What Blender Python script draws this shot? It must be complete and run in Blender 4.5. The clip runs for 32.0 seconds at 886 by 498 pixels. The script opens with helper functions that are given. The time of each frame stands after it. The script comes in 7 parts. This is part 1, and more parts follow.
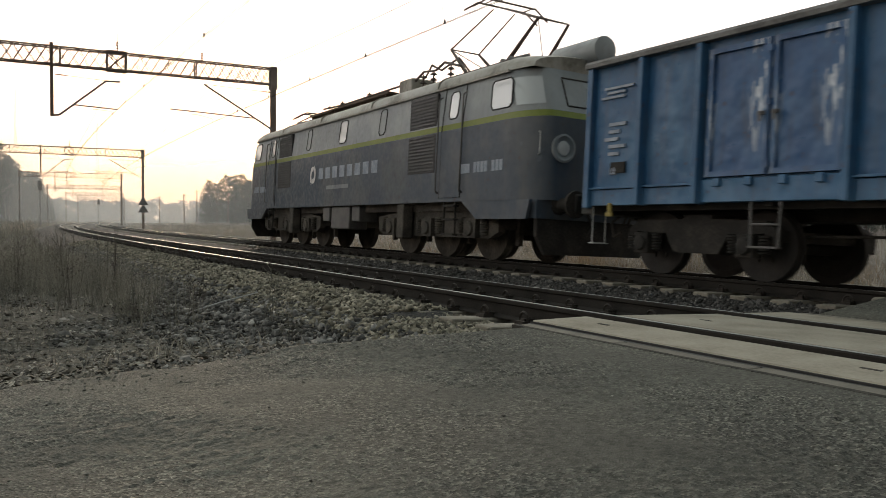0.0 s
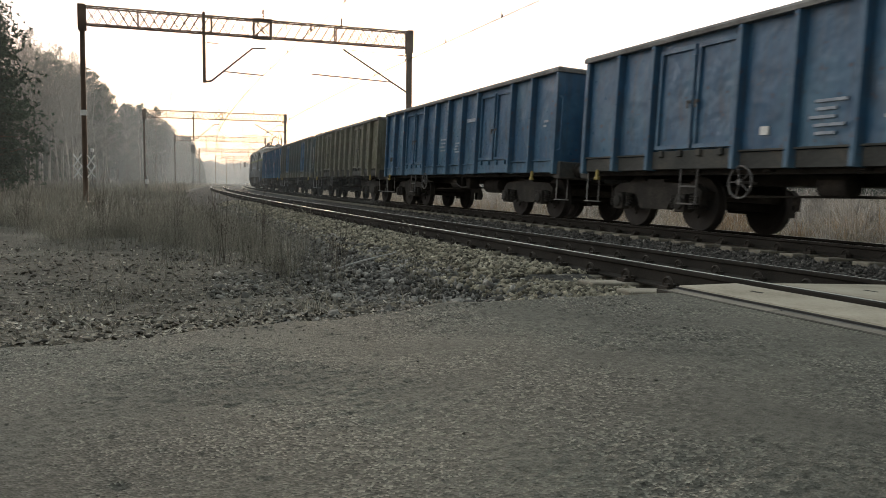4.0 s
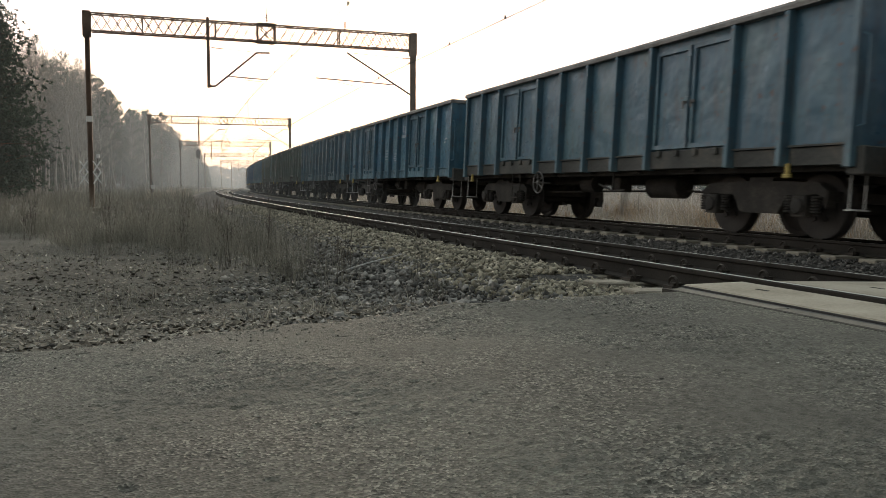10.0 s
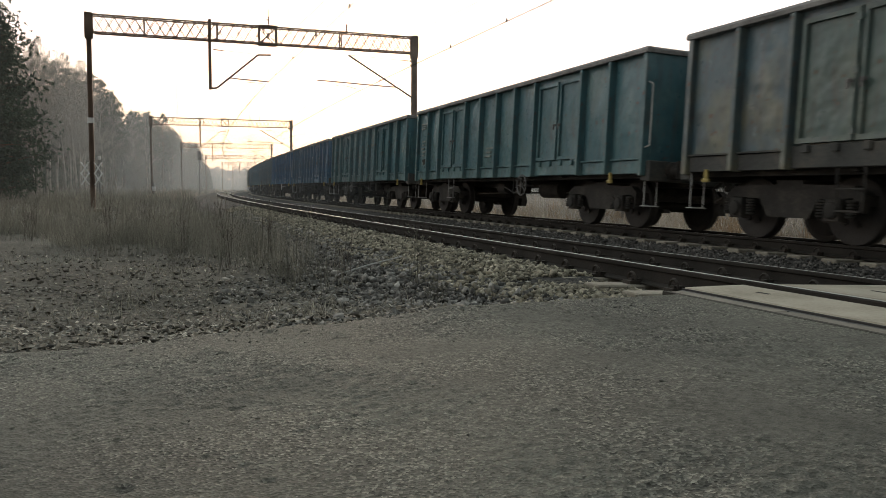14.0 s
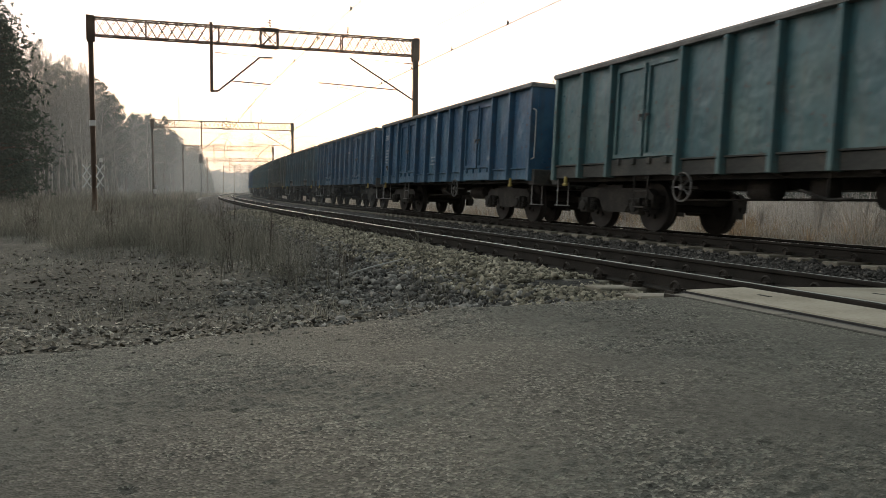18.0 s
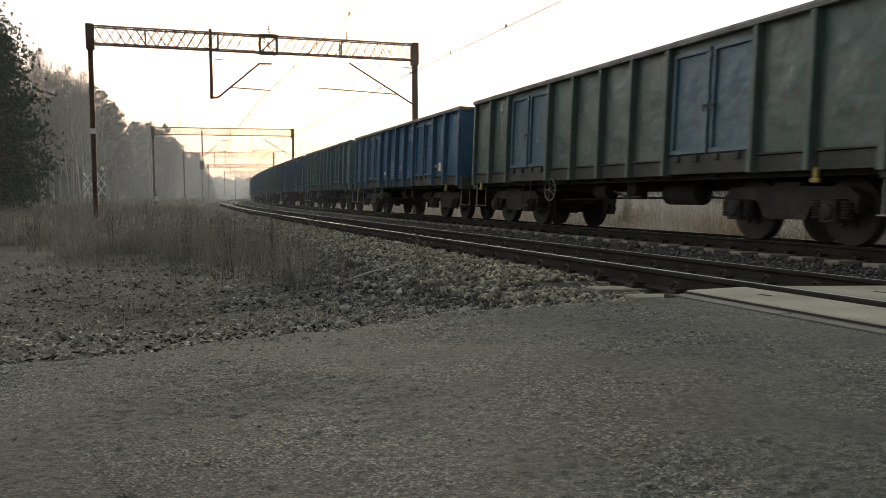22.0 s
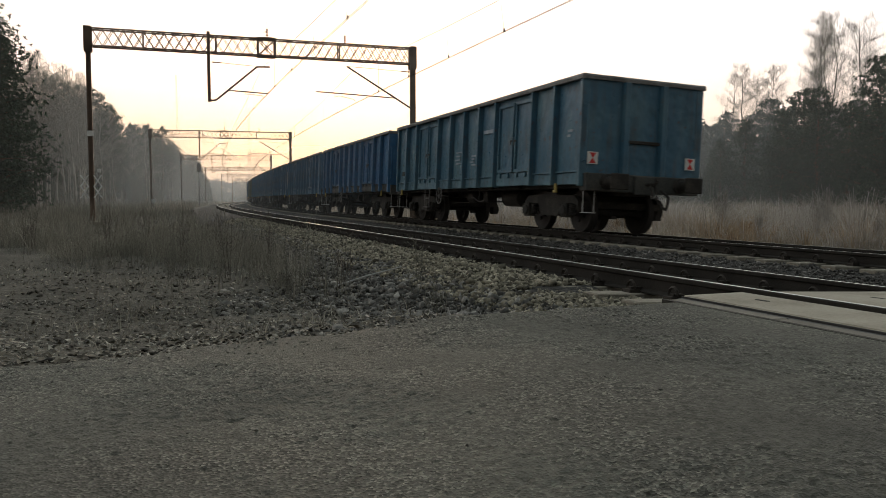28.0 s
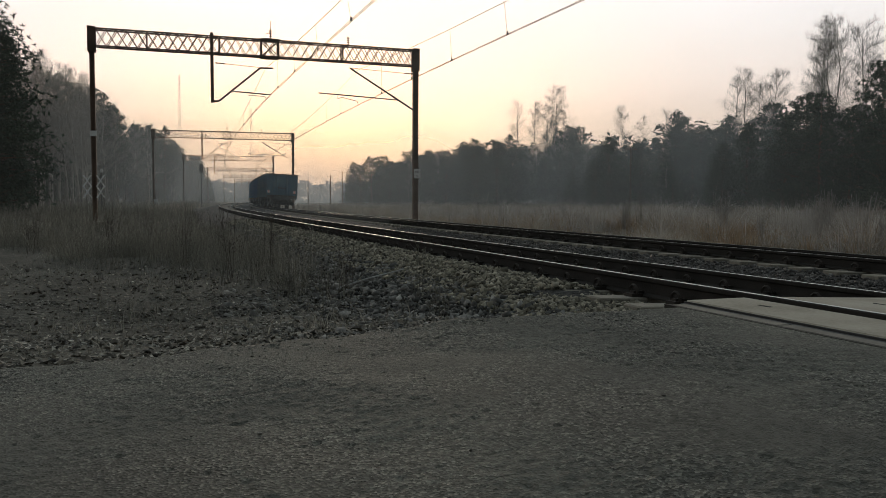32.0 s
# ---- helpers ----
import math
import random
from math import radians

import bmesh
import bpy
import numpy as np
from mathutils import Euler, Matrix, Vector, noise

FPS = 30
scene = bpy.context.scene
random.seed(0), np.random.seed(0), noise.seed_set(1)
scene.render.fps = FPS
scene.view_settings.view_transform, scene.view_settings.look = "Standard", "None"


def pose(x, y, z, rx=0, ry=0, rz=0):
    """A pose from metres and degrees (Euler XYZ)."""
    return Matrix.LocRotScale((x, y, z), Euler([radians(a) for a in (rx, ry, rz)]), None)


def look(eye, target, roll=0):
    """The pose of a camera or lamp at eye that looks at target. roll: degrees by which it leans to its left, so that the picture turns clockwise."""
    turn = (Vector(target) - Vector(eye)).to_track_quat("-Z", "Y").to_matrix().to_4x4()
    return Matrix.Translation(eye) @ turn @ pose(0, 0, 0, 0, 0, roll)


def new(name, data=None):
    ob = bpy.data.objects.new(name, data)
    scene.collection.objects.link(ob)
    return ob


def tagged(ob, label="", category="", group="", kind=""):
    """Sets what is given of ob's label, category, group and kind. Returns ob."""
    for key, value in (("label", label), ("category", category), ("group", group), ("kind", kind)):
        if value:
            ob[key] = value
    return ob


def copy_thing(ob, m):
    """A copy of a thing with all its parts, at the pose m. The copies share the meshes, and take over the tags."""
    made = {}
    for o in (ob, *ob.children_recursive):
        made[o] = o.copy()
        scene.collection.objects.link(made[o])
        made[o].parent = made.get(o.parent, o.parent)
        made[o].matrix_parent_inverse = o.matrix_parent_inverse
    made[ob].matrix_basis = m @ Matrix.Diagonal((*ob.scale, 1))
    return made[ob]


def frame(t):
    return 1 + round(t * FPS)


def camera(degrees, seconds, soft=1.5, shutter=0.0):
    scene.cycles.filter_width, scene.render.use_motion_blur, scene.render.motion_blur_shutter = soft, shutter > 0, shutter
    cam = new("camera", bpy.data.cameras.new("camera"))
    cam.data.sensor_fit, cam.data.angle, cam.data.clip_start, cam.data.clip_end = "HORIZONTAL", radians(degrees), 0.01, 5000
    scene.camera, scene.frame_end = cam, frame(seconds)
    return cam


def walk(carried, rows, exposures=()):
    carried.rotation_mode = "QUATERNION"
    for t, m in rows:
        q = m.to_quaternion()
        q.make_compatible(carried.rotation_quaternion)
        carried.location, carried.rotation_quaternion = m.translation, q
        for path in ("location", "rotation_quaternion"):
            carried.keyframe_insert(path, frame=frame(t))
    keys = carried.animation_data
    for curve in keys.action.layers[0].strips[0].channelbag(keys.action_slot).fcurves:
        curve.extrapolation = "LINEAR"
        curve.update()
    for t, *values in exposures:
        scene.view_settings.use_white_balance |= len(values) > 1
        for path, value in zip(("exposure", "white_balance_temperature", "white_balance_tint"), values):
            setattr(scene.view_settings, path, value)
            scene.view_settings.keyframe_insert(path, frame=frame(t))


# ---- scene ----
EXPOSURES = [(0.0, 0.68, 6600, 10), (1.0, 0.82, 6550, 10), (3.0, 0.95, 6500, 10), (6.0, 1.0, 6500, 10), (14.0, 0.83, 6500, 10), (22.0, 0.7, 6500, 10), (25.5, 0.57, 6500, 10),
             (27.5, 0.42, 6500, 10), (28.5, 0.1, 6500, 10), (29.5, -0.1, 6450, 10), (30.5, -0.24, 6250, 9), (32.0, -0.32, 6080, 8)]
cam = camera(58.64, 32.0, soft=0.6, shutter=0.14)
walk(cam, [
    (0, pose(0.066, -0.027, 0.733, 88.030, -0.394, -10.015)),
    (0.5, pose(0.026, -0.004, 0.713, 87.108, -1.253, -5.504)),
    (1, pose(0.007, 0.004, 0.709, 86.700, -1.142, -3.400)),
    (1.5, pose(-0.002, 0.003, 0.708, 86.430, -0.992, -2.243)),
    (2, pose(-0.003, 0.006, 0.702, 86.108, -0.898, -1.533)),
    (2.5, pose(-0.003, 0.006, 0.698, 85.943, -1.069, -1.155)),
    (3, pose(-0.015, 0.007, 0.702, 85.608, -1.089, -0.771)),
    (3.5, pose(-0.010, 0.005, 0.708, 85.379, -0.888, -0.599)),
    (5.5, pose(-0.008, 0.007, 0.700, 85.269, -0.745, -0.404)),
    (6, pose(-0.008, 0.009, 0.699, 85.290, -0.730, -0.253)),
    (6.5, pose(-0.010, 0.004, 0.701, 85.315, -0.764, -0.247)),
    (7, pose(-0.011, 0.004, 0.700, 85.333, -0.661, -0.233)),
    (7.5, pose(-0.009, 0.001, 0.700, 85.358, -0.603, -0.223)),
    (8, pose(-0.003, 0.005, 0.697, 85.381, -0.516, -0.201)),
    (8.5, pose(0.000, 0.006, 0.696, 85.408, -0.438, -0.196)),
    (9, pose(0.003, 0.008, 0.695, 85.431, -0.359, -0.182)),
    (9.5, pose(0.002, 0.007, 0.696, 85.453, -0.282, -0.180)),
    (10, pose(-0.003, -0.001, 0.701, 85.473, -0.192, -0.158)),
    (10.5, pose(-0.008, 0.004, 0.697, 85.491, -0.303, -0.150)),
    (11, pose(-0.014, 0.011, 0.694, 85.537, -0.585, -0.135)),
    (11.5, pose(-0.016, 0.004, 0.700, 85.520, -0.556, -0.114)),
    (12, pose(-0.009, 0.005, 0.696, 85.555, -0.605, -0.116)),
    (12.5, pose(-0.010, 0.003, 0.696, 85.590, -0.616, -0.118)),
    (13, pose(-0.005, 0.001, 0.698, 85.602, -0.518, -0.098)),
    (13.5, pose(-0.001, -0.001, 0.697, 85.642, -0.475, -0.091)),
    (14, pose(0.002, 0.007, 0.695, 85.666, -0.385, -0.084)),
    (14.5, pose(0.006, 0.009, 0.698, 85.654, -0.208, -0.069)),
    (16.5, pose(-0.001, 0.009, 0.695, 85.760, -0.467, -0.016)),
    (17, pose(-0.002, 0.002, 0.697, 85.773, -0.407, 0.008)),
    (17.5, pose(-0.002, 0.002, 0.692, 85.819, -0.460, 0.009)),
    (18, pose(-0.001, -0.002, 0.695, 85.850, -0.395, -0.000)),
    (18.5, pose(0.005, 0.003, 0.696, 85.887, -0.241, 0.021)),
    (19, pose(0.009, 0.003, 0.697, 85.870, -0.082, 0.050)),
    (19.5, pose(0.005, 0.005, 0.698, 85.927, -0.065, 0.067)),
    (20, pose(0.005, 0.005, 0.697, 85.960, 0.012, 0.074)),
    (20.5, pose(0.003, 0.006, 0.697, 85.973, 0.090, 0.094)),
    (21, pose(0.008, 0.005, 0.698, 85.996, 0.162, 0.090)),
    (21.5, pose(0.016, 0.003, 0.697, 86.065, 0.292, 0.130)),
    (22, pose(0.015, 0.001, 0.694, 86.108, 0.346, 0.081)),
    (22.5, pose(0.013, 0.005, 0.698, 86.089, 0.482, 0.034)),
    (23, pose(0.006, -0.000, 0.699, 86.135, 0.259, -0.070)),
    (23.5, pose(0.007, 0.005, 0.695, 86.170, -0.047, -0.194)),
    (24, pose(0.006, 0.007, 0.696, 86.184, -0.203, -0.191)),
    (24.5, pose(0.013, 0.003, 0.693, 86.225, -0.154, -0.188)),
    (25, pose(0.015, 0.005, 0.696, 86.224, -0.021, -0.192)),
    (25.5, pose(0.009, 0.008, 0.693, 86.289, -0.018, -0.211)),
    (27.5, pose(0.008, 0.005, 0.697, 86.366, 0.179, -0.148)),
    (28, pose(0.010, 0.007, 0.695, 86.388, 0.085, -0.123)),
    (28.5, pose(-0.000, 0.004, 0.699, 86.389, 0.055, -0.122)),
    (29, pose(0.001, 0.007, 0.700, 86.404, -0.019, -0.111)),
    (29.5, pose(0.002, 0.003, 0.699, 86.444, 0.022, -0.105)),
    (30, pose(-0.000, -0.002, 0.700, 86.448, -0.104, -0.092)),
    (30.5, pose(0.003, 0.008, 0.699, 86.481, -0.443, -0.051)),
    (31, pose(0.006, 0.009, 0.695, 86.512, -0.493, -0.007)),
    (31.5, pose(-0.003, -0.001, 0.706, 86.502, -0.377, -0.001)),
    (32, pose(0.000, -0.000, 0.707, 86.522, -0.275, 0.017)),
], EXPOSURES)

# ---------------------------------------------------------------- light
SUN_AZ = radians(-7.5)      # sunrise, just left of the way the camera looks
SUN_EL = radians(3.0)
world = bpy.data.worlds.new("dawn_sky")
scene.world = world
world.use_nodes = True
wn, wl = world.node_tree.nodes, world.node_tree.links
wn.clear()
w_out = wn.new("ShaderNodeOutputWorld")
sky = wn.new("ShaderNodeTexSky")
sky.sky_type = "NISHITA"
sky.sun_disc = False
sky.sun_elevation, sky.sun_rotation = SUN_EL, SUN_AZ
sky.air_density, sky.dust_density, sky.ozone_density = 1.0, 4.0, 1.0
bg_sky = wn.new("ShaderNodeBackground")
bg_sky.inputs["Strength"].default_value = 0.05
wl.new(sky.outputs[0], bg_sky.inputs["Color"])
# thin high cloud lit by the dawn: cream by the horizon, peach above it, white overhead
w_geo = wn.new("ShaderNodeTexCoord")
w_sep = wn.new("ShaderNodeSeparateXYZ")
wl.new(w_geo.outputs["Generated"], w_sep.inputs[0])
w_ramp = wn.new("ShaderNodeValToRGB")
els = w_ramp.color_ramp.elements
els[0].position, els[0].color = 0.0, (1.0, 0.80, 0.60, 1)
els[1].position, els[1].color = 1.0, (0.46, 0.50, 0.48, 1)
for at, col in ((0.06, (0.97, 0.775, 0.64, 1)), (0.12, (0.93, 0.775, 0.695, 1)), (0.20, (0.94, 0.85, 0.80, 1)), (0.30, (1.0, 0.96, 0.94, 1)), (0.5, (0.62, 0.67, 0.64, 1))):
    e = els.new(at)
    e.color = col
wl.new(w_sep.outputs["Z"], w_ramp.inputs[0])
w_noise = wn.new("ShaderNodeTexNoise")
w_noise.inputs["Scale"].default_value = 3.0
w_noise.inputs["Detail"].default_value = 4.0
w_map = wn.new("ShaderNodeMapping")
w_map.inputs["Scale"].default_value = (1, 1, 5)
wl.new(w_geo.outputs["Generated"], w_map.inputs[0])
wl.new(w_map.outputs[0], w_noise.inputs["Vector"])
w_mr = wn.new("ShaderNodeMapRange")
w_mr.inputs["To Min"].default_value, w_mr.inputs["To Max"].default_value = 0.90, 1.12
wl.new(w_noise.outputs[0], w_mr.inputs[0])
w_mul = wn.new("ShaderNodeMixRGB")
w_mul.blend_type = "MULTIPLY"
w_mul.inputs[0].default_value = 1.0
wl.new(w_ramp.outputs[0], w_mul.inputs[1])
wl.new(w_mr.outputs[0], w_mul.inputs[2])
# the sky is brightest towards the sunrise
w_dot = wn.new("ShaderNodeVectorMath")
w_dot.operation = "DOT_PRODUCT"
wl.new(w_geo.outputs["Generated"], w_dot.inputs[0])
w_dot.inputs[1].default_value = (math.sin(SUN_AZ), math.cos(SUN_AZ), 0.05)
w_dr = wn.new("ShaderNodeMapRange")
w_dr.inputs["From Min"].default_value = -0.6
w_dr.inputs["To Min"].default_value, w_dr.inputs["To Max"].default_value = 0.2, 1.28
wl.new(w_dot.outputs["Value"], w_dr.inputs[0])
bg_cloud = wn.new("ShaderNodeBackground")
wl.new(w_mul.outputs[0], bg_cloud.inputs["Color"])
wl.new(w_dr.outputs[0], bg_cloud.inputs["Strength"])
w_add = wn.new("ShaderNodeAddShader")
wl.new(bg_sky.outputs[0], w_add.inputs[0])
wl.new(bg_cloud.outputs[0], w_add.inputs[1])
wl.new(w_add.outputs[0], w_out.inputs[0])

sun = new("sun", bpy.data.lights.new("sun", "SUN"))
sun.data.energy, sun.data.angle, sun.data.color = 1.0, radians(10), (1.0, 0.78, 0.55)
sun.matrix_world = look((math.sin(SUN_AZ) * 50, math.cos(SUN_AZ) * 50, 50 * math.tan(radians(6))), (0, 0, 0))


# ---------------------------------------------------------------- the plan of the railway
PSI, X0, K = 0.36590, 4.978, 0.000953     # heading at the crossing, distance of the near track, curvature (to the right)
CANT = {1: 0.0430, 2: 0.0449}
GAP, DZ2, GRAD = 4.640, -0.054, 0.0002
T0 = Vector((-math.sin(PSI), math.cos(PSI)))
N0 = Vector((math.cos(PSI), math.sin(PSI)))


STEP, S_MIN, S_MAX = 0.5, -460.0, 960.0
LINE = []                       # plan points and headings along the near track, every half metre from S_MIN


def bend(s):
    """Curvature: one circle through the crossing, easing to a straight far ahead."""
    return K * max(0.0, min(1.0, (205.0 - s) / 65.0))


def lay_line():
    ahead, back = [], []
    for sign, out, end in ((1, ahead, S_MAX), (-1, back, -S_MIN)):
        p, th, s = N0 * X0, 0.0, 0.0
        while s <= end:
            out.append((p.x, p.y, th))
            th_mid = th + sign * bend(sign * s) * STEP / 2
            p = p + (T0 * math.cos(th_mid) + N0 * math.sin(th_mid)) * STEP * sign
            th += sign * bend(sign * (s + STEP / 2)) * STEP
            s += STEP
    return back[:0:-1] + ahead


LINE = lay_line()


def centre(s):
    """Plan point of the near track's centre line and its right-hand normal, s metres along it."""
    q = max(0.0, min(len(LINE) - 1.001, (s - S_MIN) / STEP))
    i = int(q)
    f = q - i
    (xa, ya, ta), (xb, yb, tb) = LINE[i], LINE[i + 1]
    th = ta + (tb - ta) * f
    c = Vector((xa + (xb - xa) * f, ya + (yb - ya) * f))
    return c, N0 * math.cos(th) - T0 * math.sin(th)


def at_track(s, off, z, track=1):
    """World point beside (off to the right) and above the rail plane of a track."""
    c, n = centre(s)
    e = CANT[track]
    lat = off * math.cos(e) + z * math.sin(e) + (GAP if track == 2 else 0)
    zz = -off * math.sin(e) + z * math.cos(e) + (DZ2 if track == 2 else 0) + GRAD * s
    return Vector((c.x + n.x * lat, c.y + n.y * lat, zz))


def beside(s, lat, z):
    """World point at a level height z, lat metres right of the near track's centre."""
    c, n = centre(s)
    return Vector((c.x + n.x * lat, c.y + n.y * lat, z + GRAD * s))


def across(s):
    """Upright pose at s on the near track: x to the right of the track, y along it."""
    c, n = centre(s)
    return Matrix(((n.x, -n.y, 0, c.x), (n.y, n.x, 0, c.y), (0, 0, 1, GRAD * s), (0, 0, 0, 1)))


def vehicle_pose(s, pivot):
    """Pose of a vehicle on the far track whose middle is at s: x forward, y left, z up from the rails."""
    f, r = at_track(s + pivot, 0, 0, 2), at_track(s - pivot, 0, 0, 2)
    x = (f - r).normalized()
    left = (at_track(s, -1, 0, 2) - at_track(s, 1, 0, 2))
    y = (left - x * left.dot(x)).normalized()
    z = x.cross(y)
    m = Matrix((x, y, z)).transposed().to_4x4()
    m.translation = (f + r) / 2
    return m


# ---------------------------------------------------------------- materials
def mat(name, cols, rough=0.8, scale=3.0, fine=40.0, bump=0.3, metal=0.0, fine_amt=0.5, dist=0.02, spec=0.4, rnd=0.0, island=0.0):
    """Procedural surface: base colours mixed by coarse and fine noise in object space, with relief."""
    m = bpy.data.materials.new(name)
    m.use_nodes = True
    n, l = m.node_tree.nodes, m.node_tree.links
    b = n["Principled BSDF"]
    tc = n.new("ShaderNodeTexCoord")
    co = n.new("ShaderNodeTexNoise")
    co.inputs["Scale"].default_value, co.inputs["Detail"].default_value = scale, 5.0
    fi = n.new("ShaderNodeTexNoise")
    fi.inputs["Scale"].default_value, fi.inputs["Detail"].default_value = fine, 3.0
    l.new(tc.outputs["Object"], co.inputs["Vector"])
    l.new(tc.outputs["Object"], fi.inputs["Vector"])
    mx = n.new("ShaderNodeMath")
    mx.operation = "MULTIPLY_ADD"
    l.new(fi.outputs[0], mx.inputs[0])
    mx.inputs[1].default_value = fine_amt
    l.new(co.outputs[0], mx.inputs[2])
    mr = n.new("ShaderNodeMapRange")
    mr.inputs["From Min"].default_value, mr.inputs["From Max"].default_value = 0.32 + 0.4 * fine_amt, 0.68 + 0.6 * fine_amt
    l.new(mx.outputs[0], mr.inputs[0])
    rp = n.new("ShaderNodeValToRGB")
    e = rp.color_ramp.elements
    e[0].color, e[1].color = (*cols[0], 1), (*cols[-1], 1)
    for i, c in enumerate(cols[1:-1]):
        q = e.new((i + 1) / (len(cols) - 1))
        q.color = (*c, 1)
    l.new(mr.outputs[0], rp.inputs[0])
    out = rp.outputs[0]
    if rnd or island:
        src = n.new("ShaderNodeObjectInfo").outputs["Random"] if rnd else n.new("ShaderNodeNewGeometry").outputs["Random Per Island"]
        amt = rnd or island
        r2 = n.new("ShaderNodeMapRange")
        r2.inputs["To Min"].default_value, r2.inputs["To Max"].default_value = 1 - amt, 1 + amt
        l.new(src, r2.inputs[0])
        hv = n.new("ShaderNodeHueSaturation")
        l.new(r2.outputs[0], hv.inputs["Value"])
        l.new(out, hv.inputs["Color"])
        out = hv.outputs[0]
    l.new(out, b.inputs["Base Color"])
    b.inputs["Roughness"].default_value, b.inputs["Metallic"].default_value = rough, metal
    b.inputs["Specular IOR Level"].default_value = spec
    if bump:
        bp = n.new("ShaderNodeBump")
        bp.inputs["Strength"].default_value, bp.inputs["Distance"].default_value = bump, dist
        l.new(mx.outputs[0], bp.inputs["Height"])
        l.new(bp.outputs[0], b.inputs["Normal"])
    return m


def paint(name, col, dirt=(0.09, 0.075, 0.06), faded=None, amount=0.5, rough=0.34, dents=0.75, flake=0.0):
    """Weathered vehicle paint: faded patches, vertical streaks of dirt, rust spots."""
    m = bpy.data.materials.new(name)
    m.use_nodes = True
    n, l = m.node_tree.nodes, m.node_tree.links
    b = n["Principled BSDF"]
    faded = faded or tuple(min(1, c * 1.35 + 0.03) for c in col)
    tc = n.new("ShaderNodeTexCoord")

    def tex(sc, scale, detail=5.0):
        mp = n.new("ShaderNodeMapping")
        mp.inputs["Scale"].default_value = sc
        l.new(tc.outputs["Object"], mp.inputs[0])
        t = n.new("ShaderNodeTexNoise")
        t.inputs["Scale"].default_value, t.inputs["Detail"].default_value = scale, detail
        l.new(mp.outputs[0], t.inputs["Vector"])
        return t.outputs[0]

    def rng(src, a, z, lo=0.0, hi=1.0):
        r = n.new("ShaderNodeMapRange")
        r.inputs["From Min"].default_value, r.inputs["From Max"].default_value = a, z
        r.inputs["To Min"].default_value, r.inputs["To Max"].default_value = lo, hi
        l.new(src, r.inputs[0])
        return r.outputs[0]

    def mix(f, a, c):
        x = n.new("ShaderNodeMixRGB")
        l.new(f, x.inputs[0])
        for i, v in ((1, a), (2, c)):
            if isinstance(v, tuple):
                x.inputs[i].default_value = (*v, 1)
            else:
                l.new(v, x.inputs[i])
        return x.outputs[0]
    patches = tex((1, 1, 1), 0.9)
    base = mix(rng(patches, 0.43, 0.62), col, faded)
    base = mix(rng(tex((1, 1, 0.7), 3.2), 0.5, 0.72, 0, amount), base, tuple(c * 0.55 + 0.012 for c in col))
    streaks = tex((5, 5, 0.5), 1.6)
    base = mix(rng(streaks, 0.52, 0.8, 0, amount), base, dirt)
    spots = tex((1, 1, 1), 9.0)
    base = mix(rng(spots, 0.64, 0.72, 0, amount), base, (0.12, 0.06, 0.035))
    chips = tex((1.5, 1.5, 0.8), 4.0)
    base = mix(rng(chips, 0.68, 0.74, 0, amount * 0.5), base, tuple(min(1, c * 1.6 + 0.12) for c in col))
    if flake:
        lost = n.new("ShaderNodeMath")
        lost.operation = "MULTIPLY"
        l.new(rng(tex((5.0, 5.0, 1.1), 3.0, 10.0), 0.53, 0.56), lost.inputs[0])
        l.new(rng(tex((1.0, 1.0, 0.2), 1.5, 2.0), 0.50, 0.60, 0, flake), lost.inputs[1])
        base = mix(lost.outputs[0], base, (0.62, 0.67, 0.72))
    l.new(base, b.inputs["Base Color"])
    b.inputs["Roughness"].default_value = rough
    b.inputs["Specular IOR Level"].default_value = 0.35
    l.new(rng(spots, 0.3, 0.7, rough - 0.08, rough + 0.22), b.inputs["Roughness"])
    bp = n.new("ShaderNodeBump")
    bp.inputs["Strength"].default_value, bp.inputs["Distance"].default_value = dents, 0.07
    l.new(tex((1, 1, 1), 2.2, 2.0), bp.inputs["Height"])
    l.new(bp.outputs[0], b.inputs["Normal"])
    return m


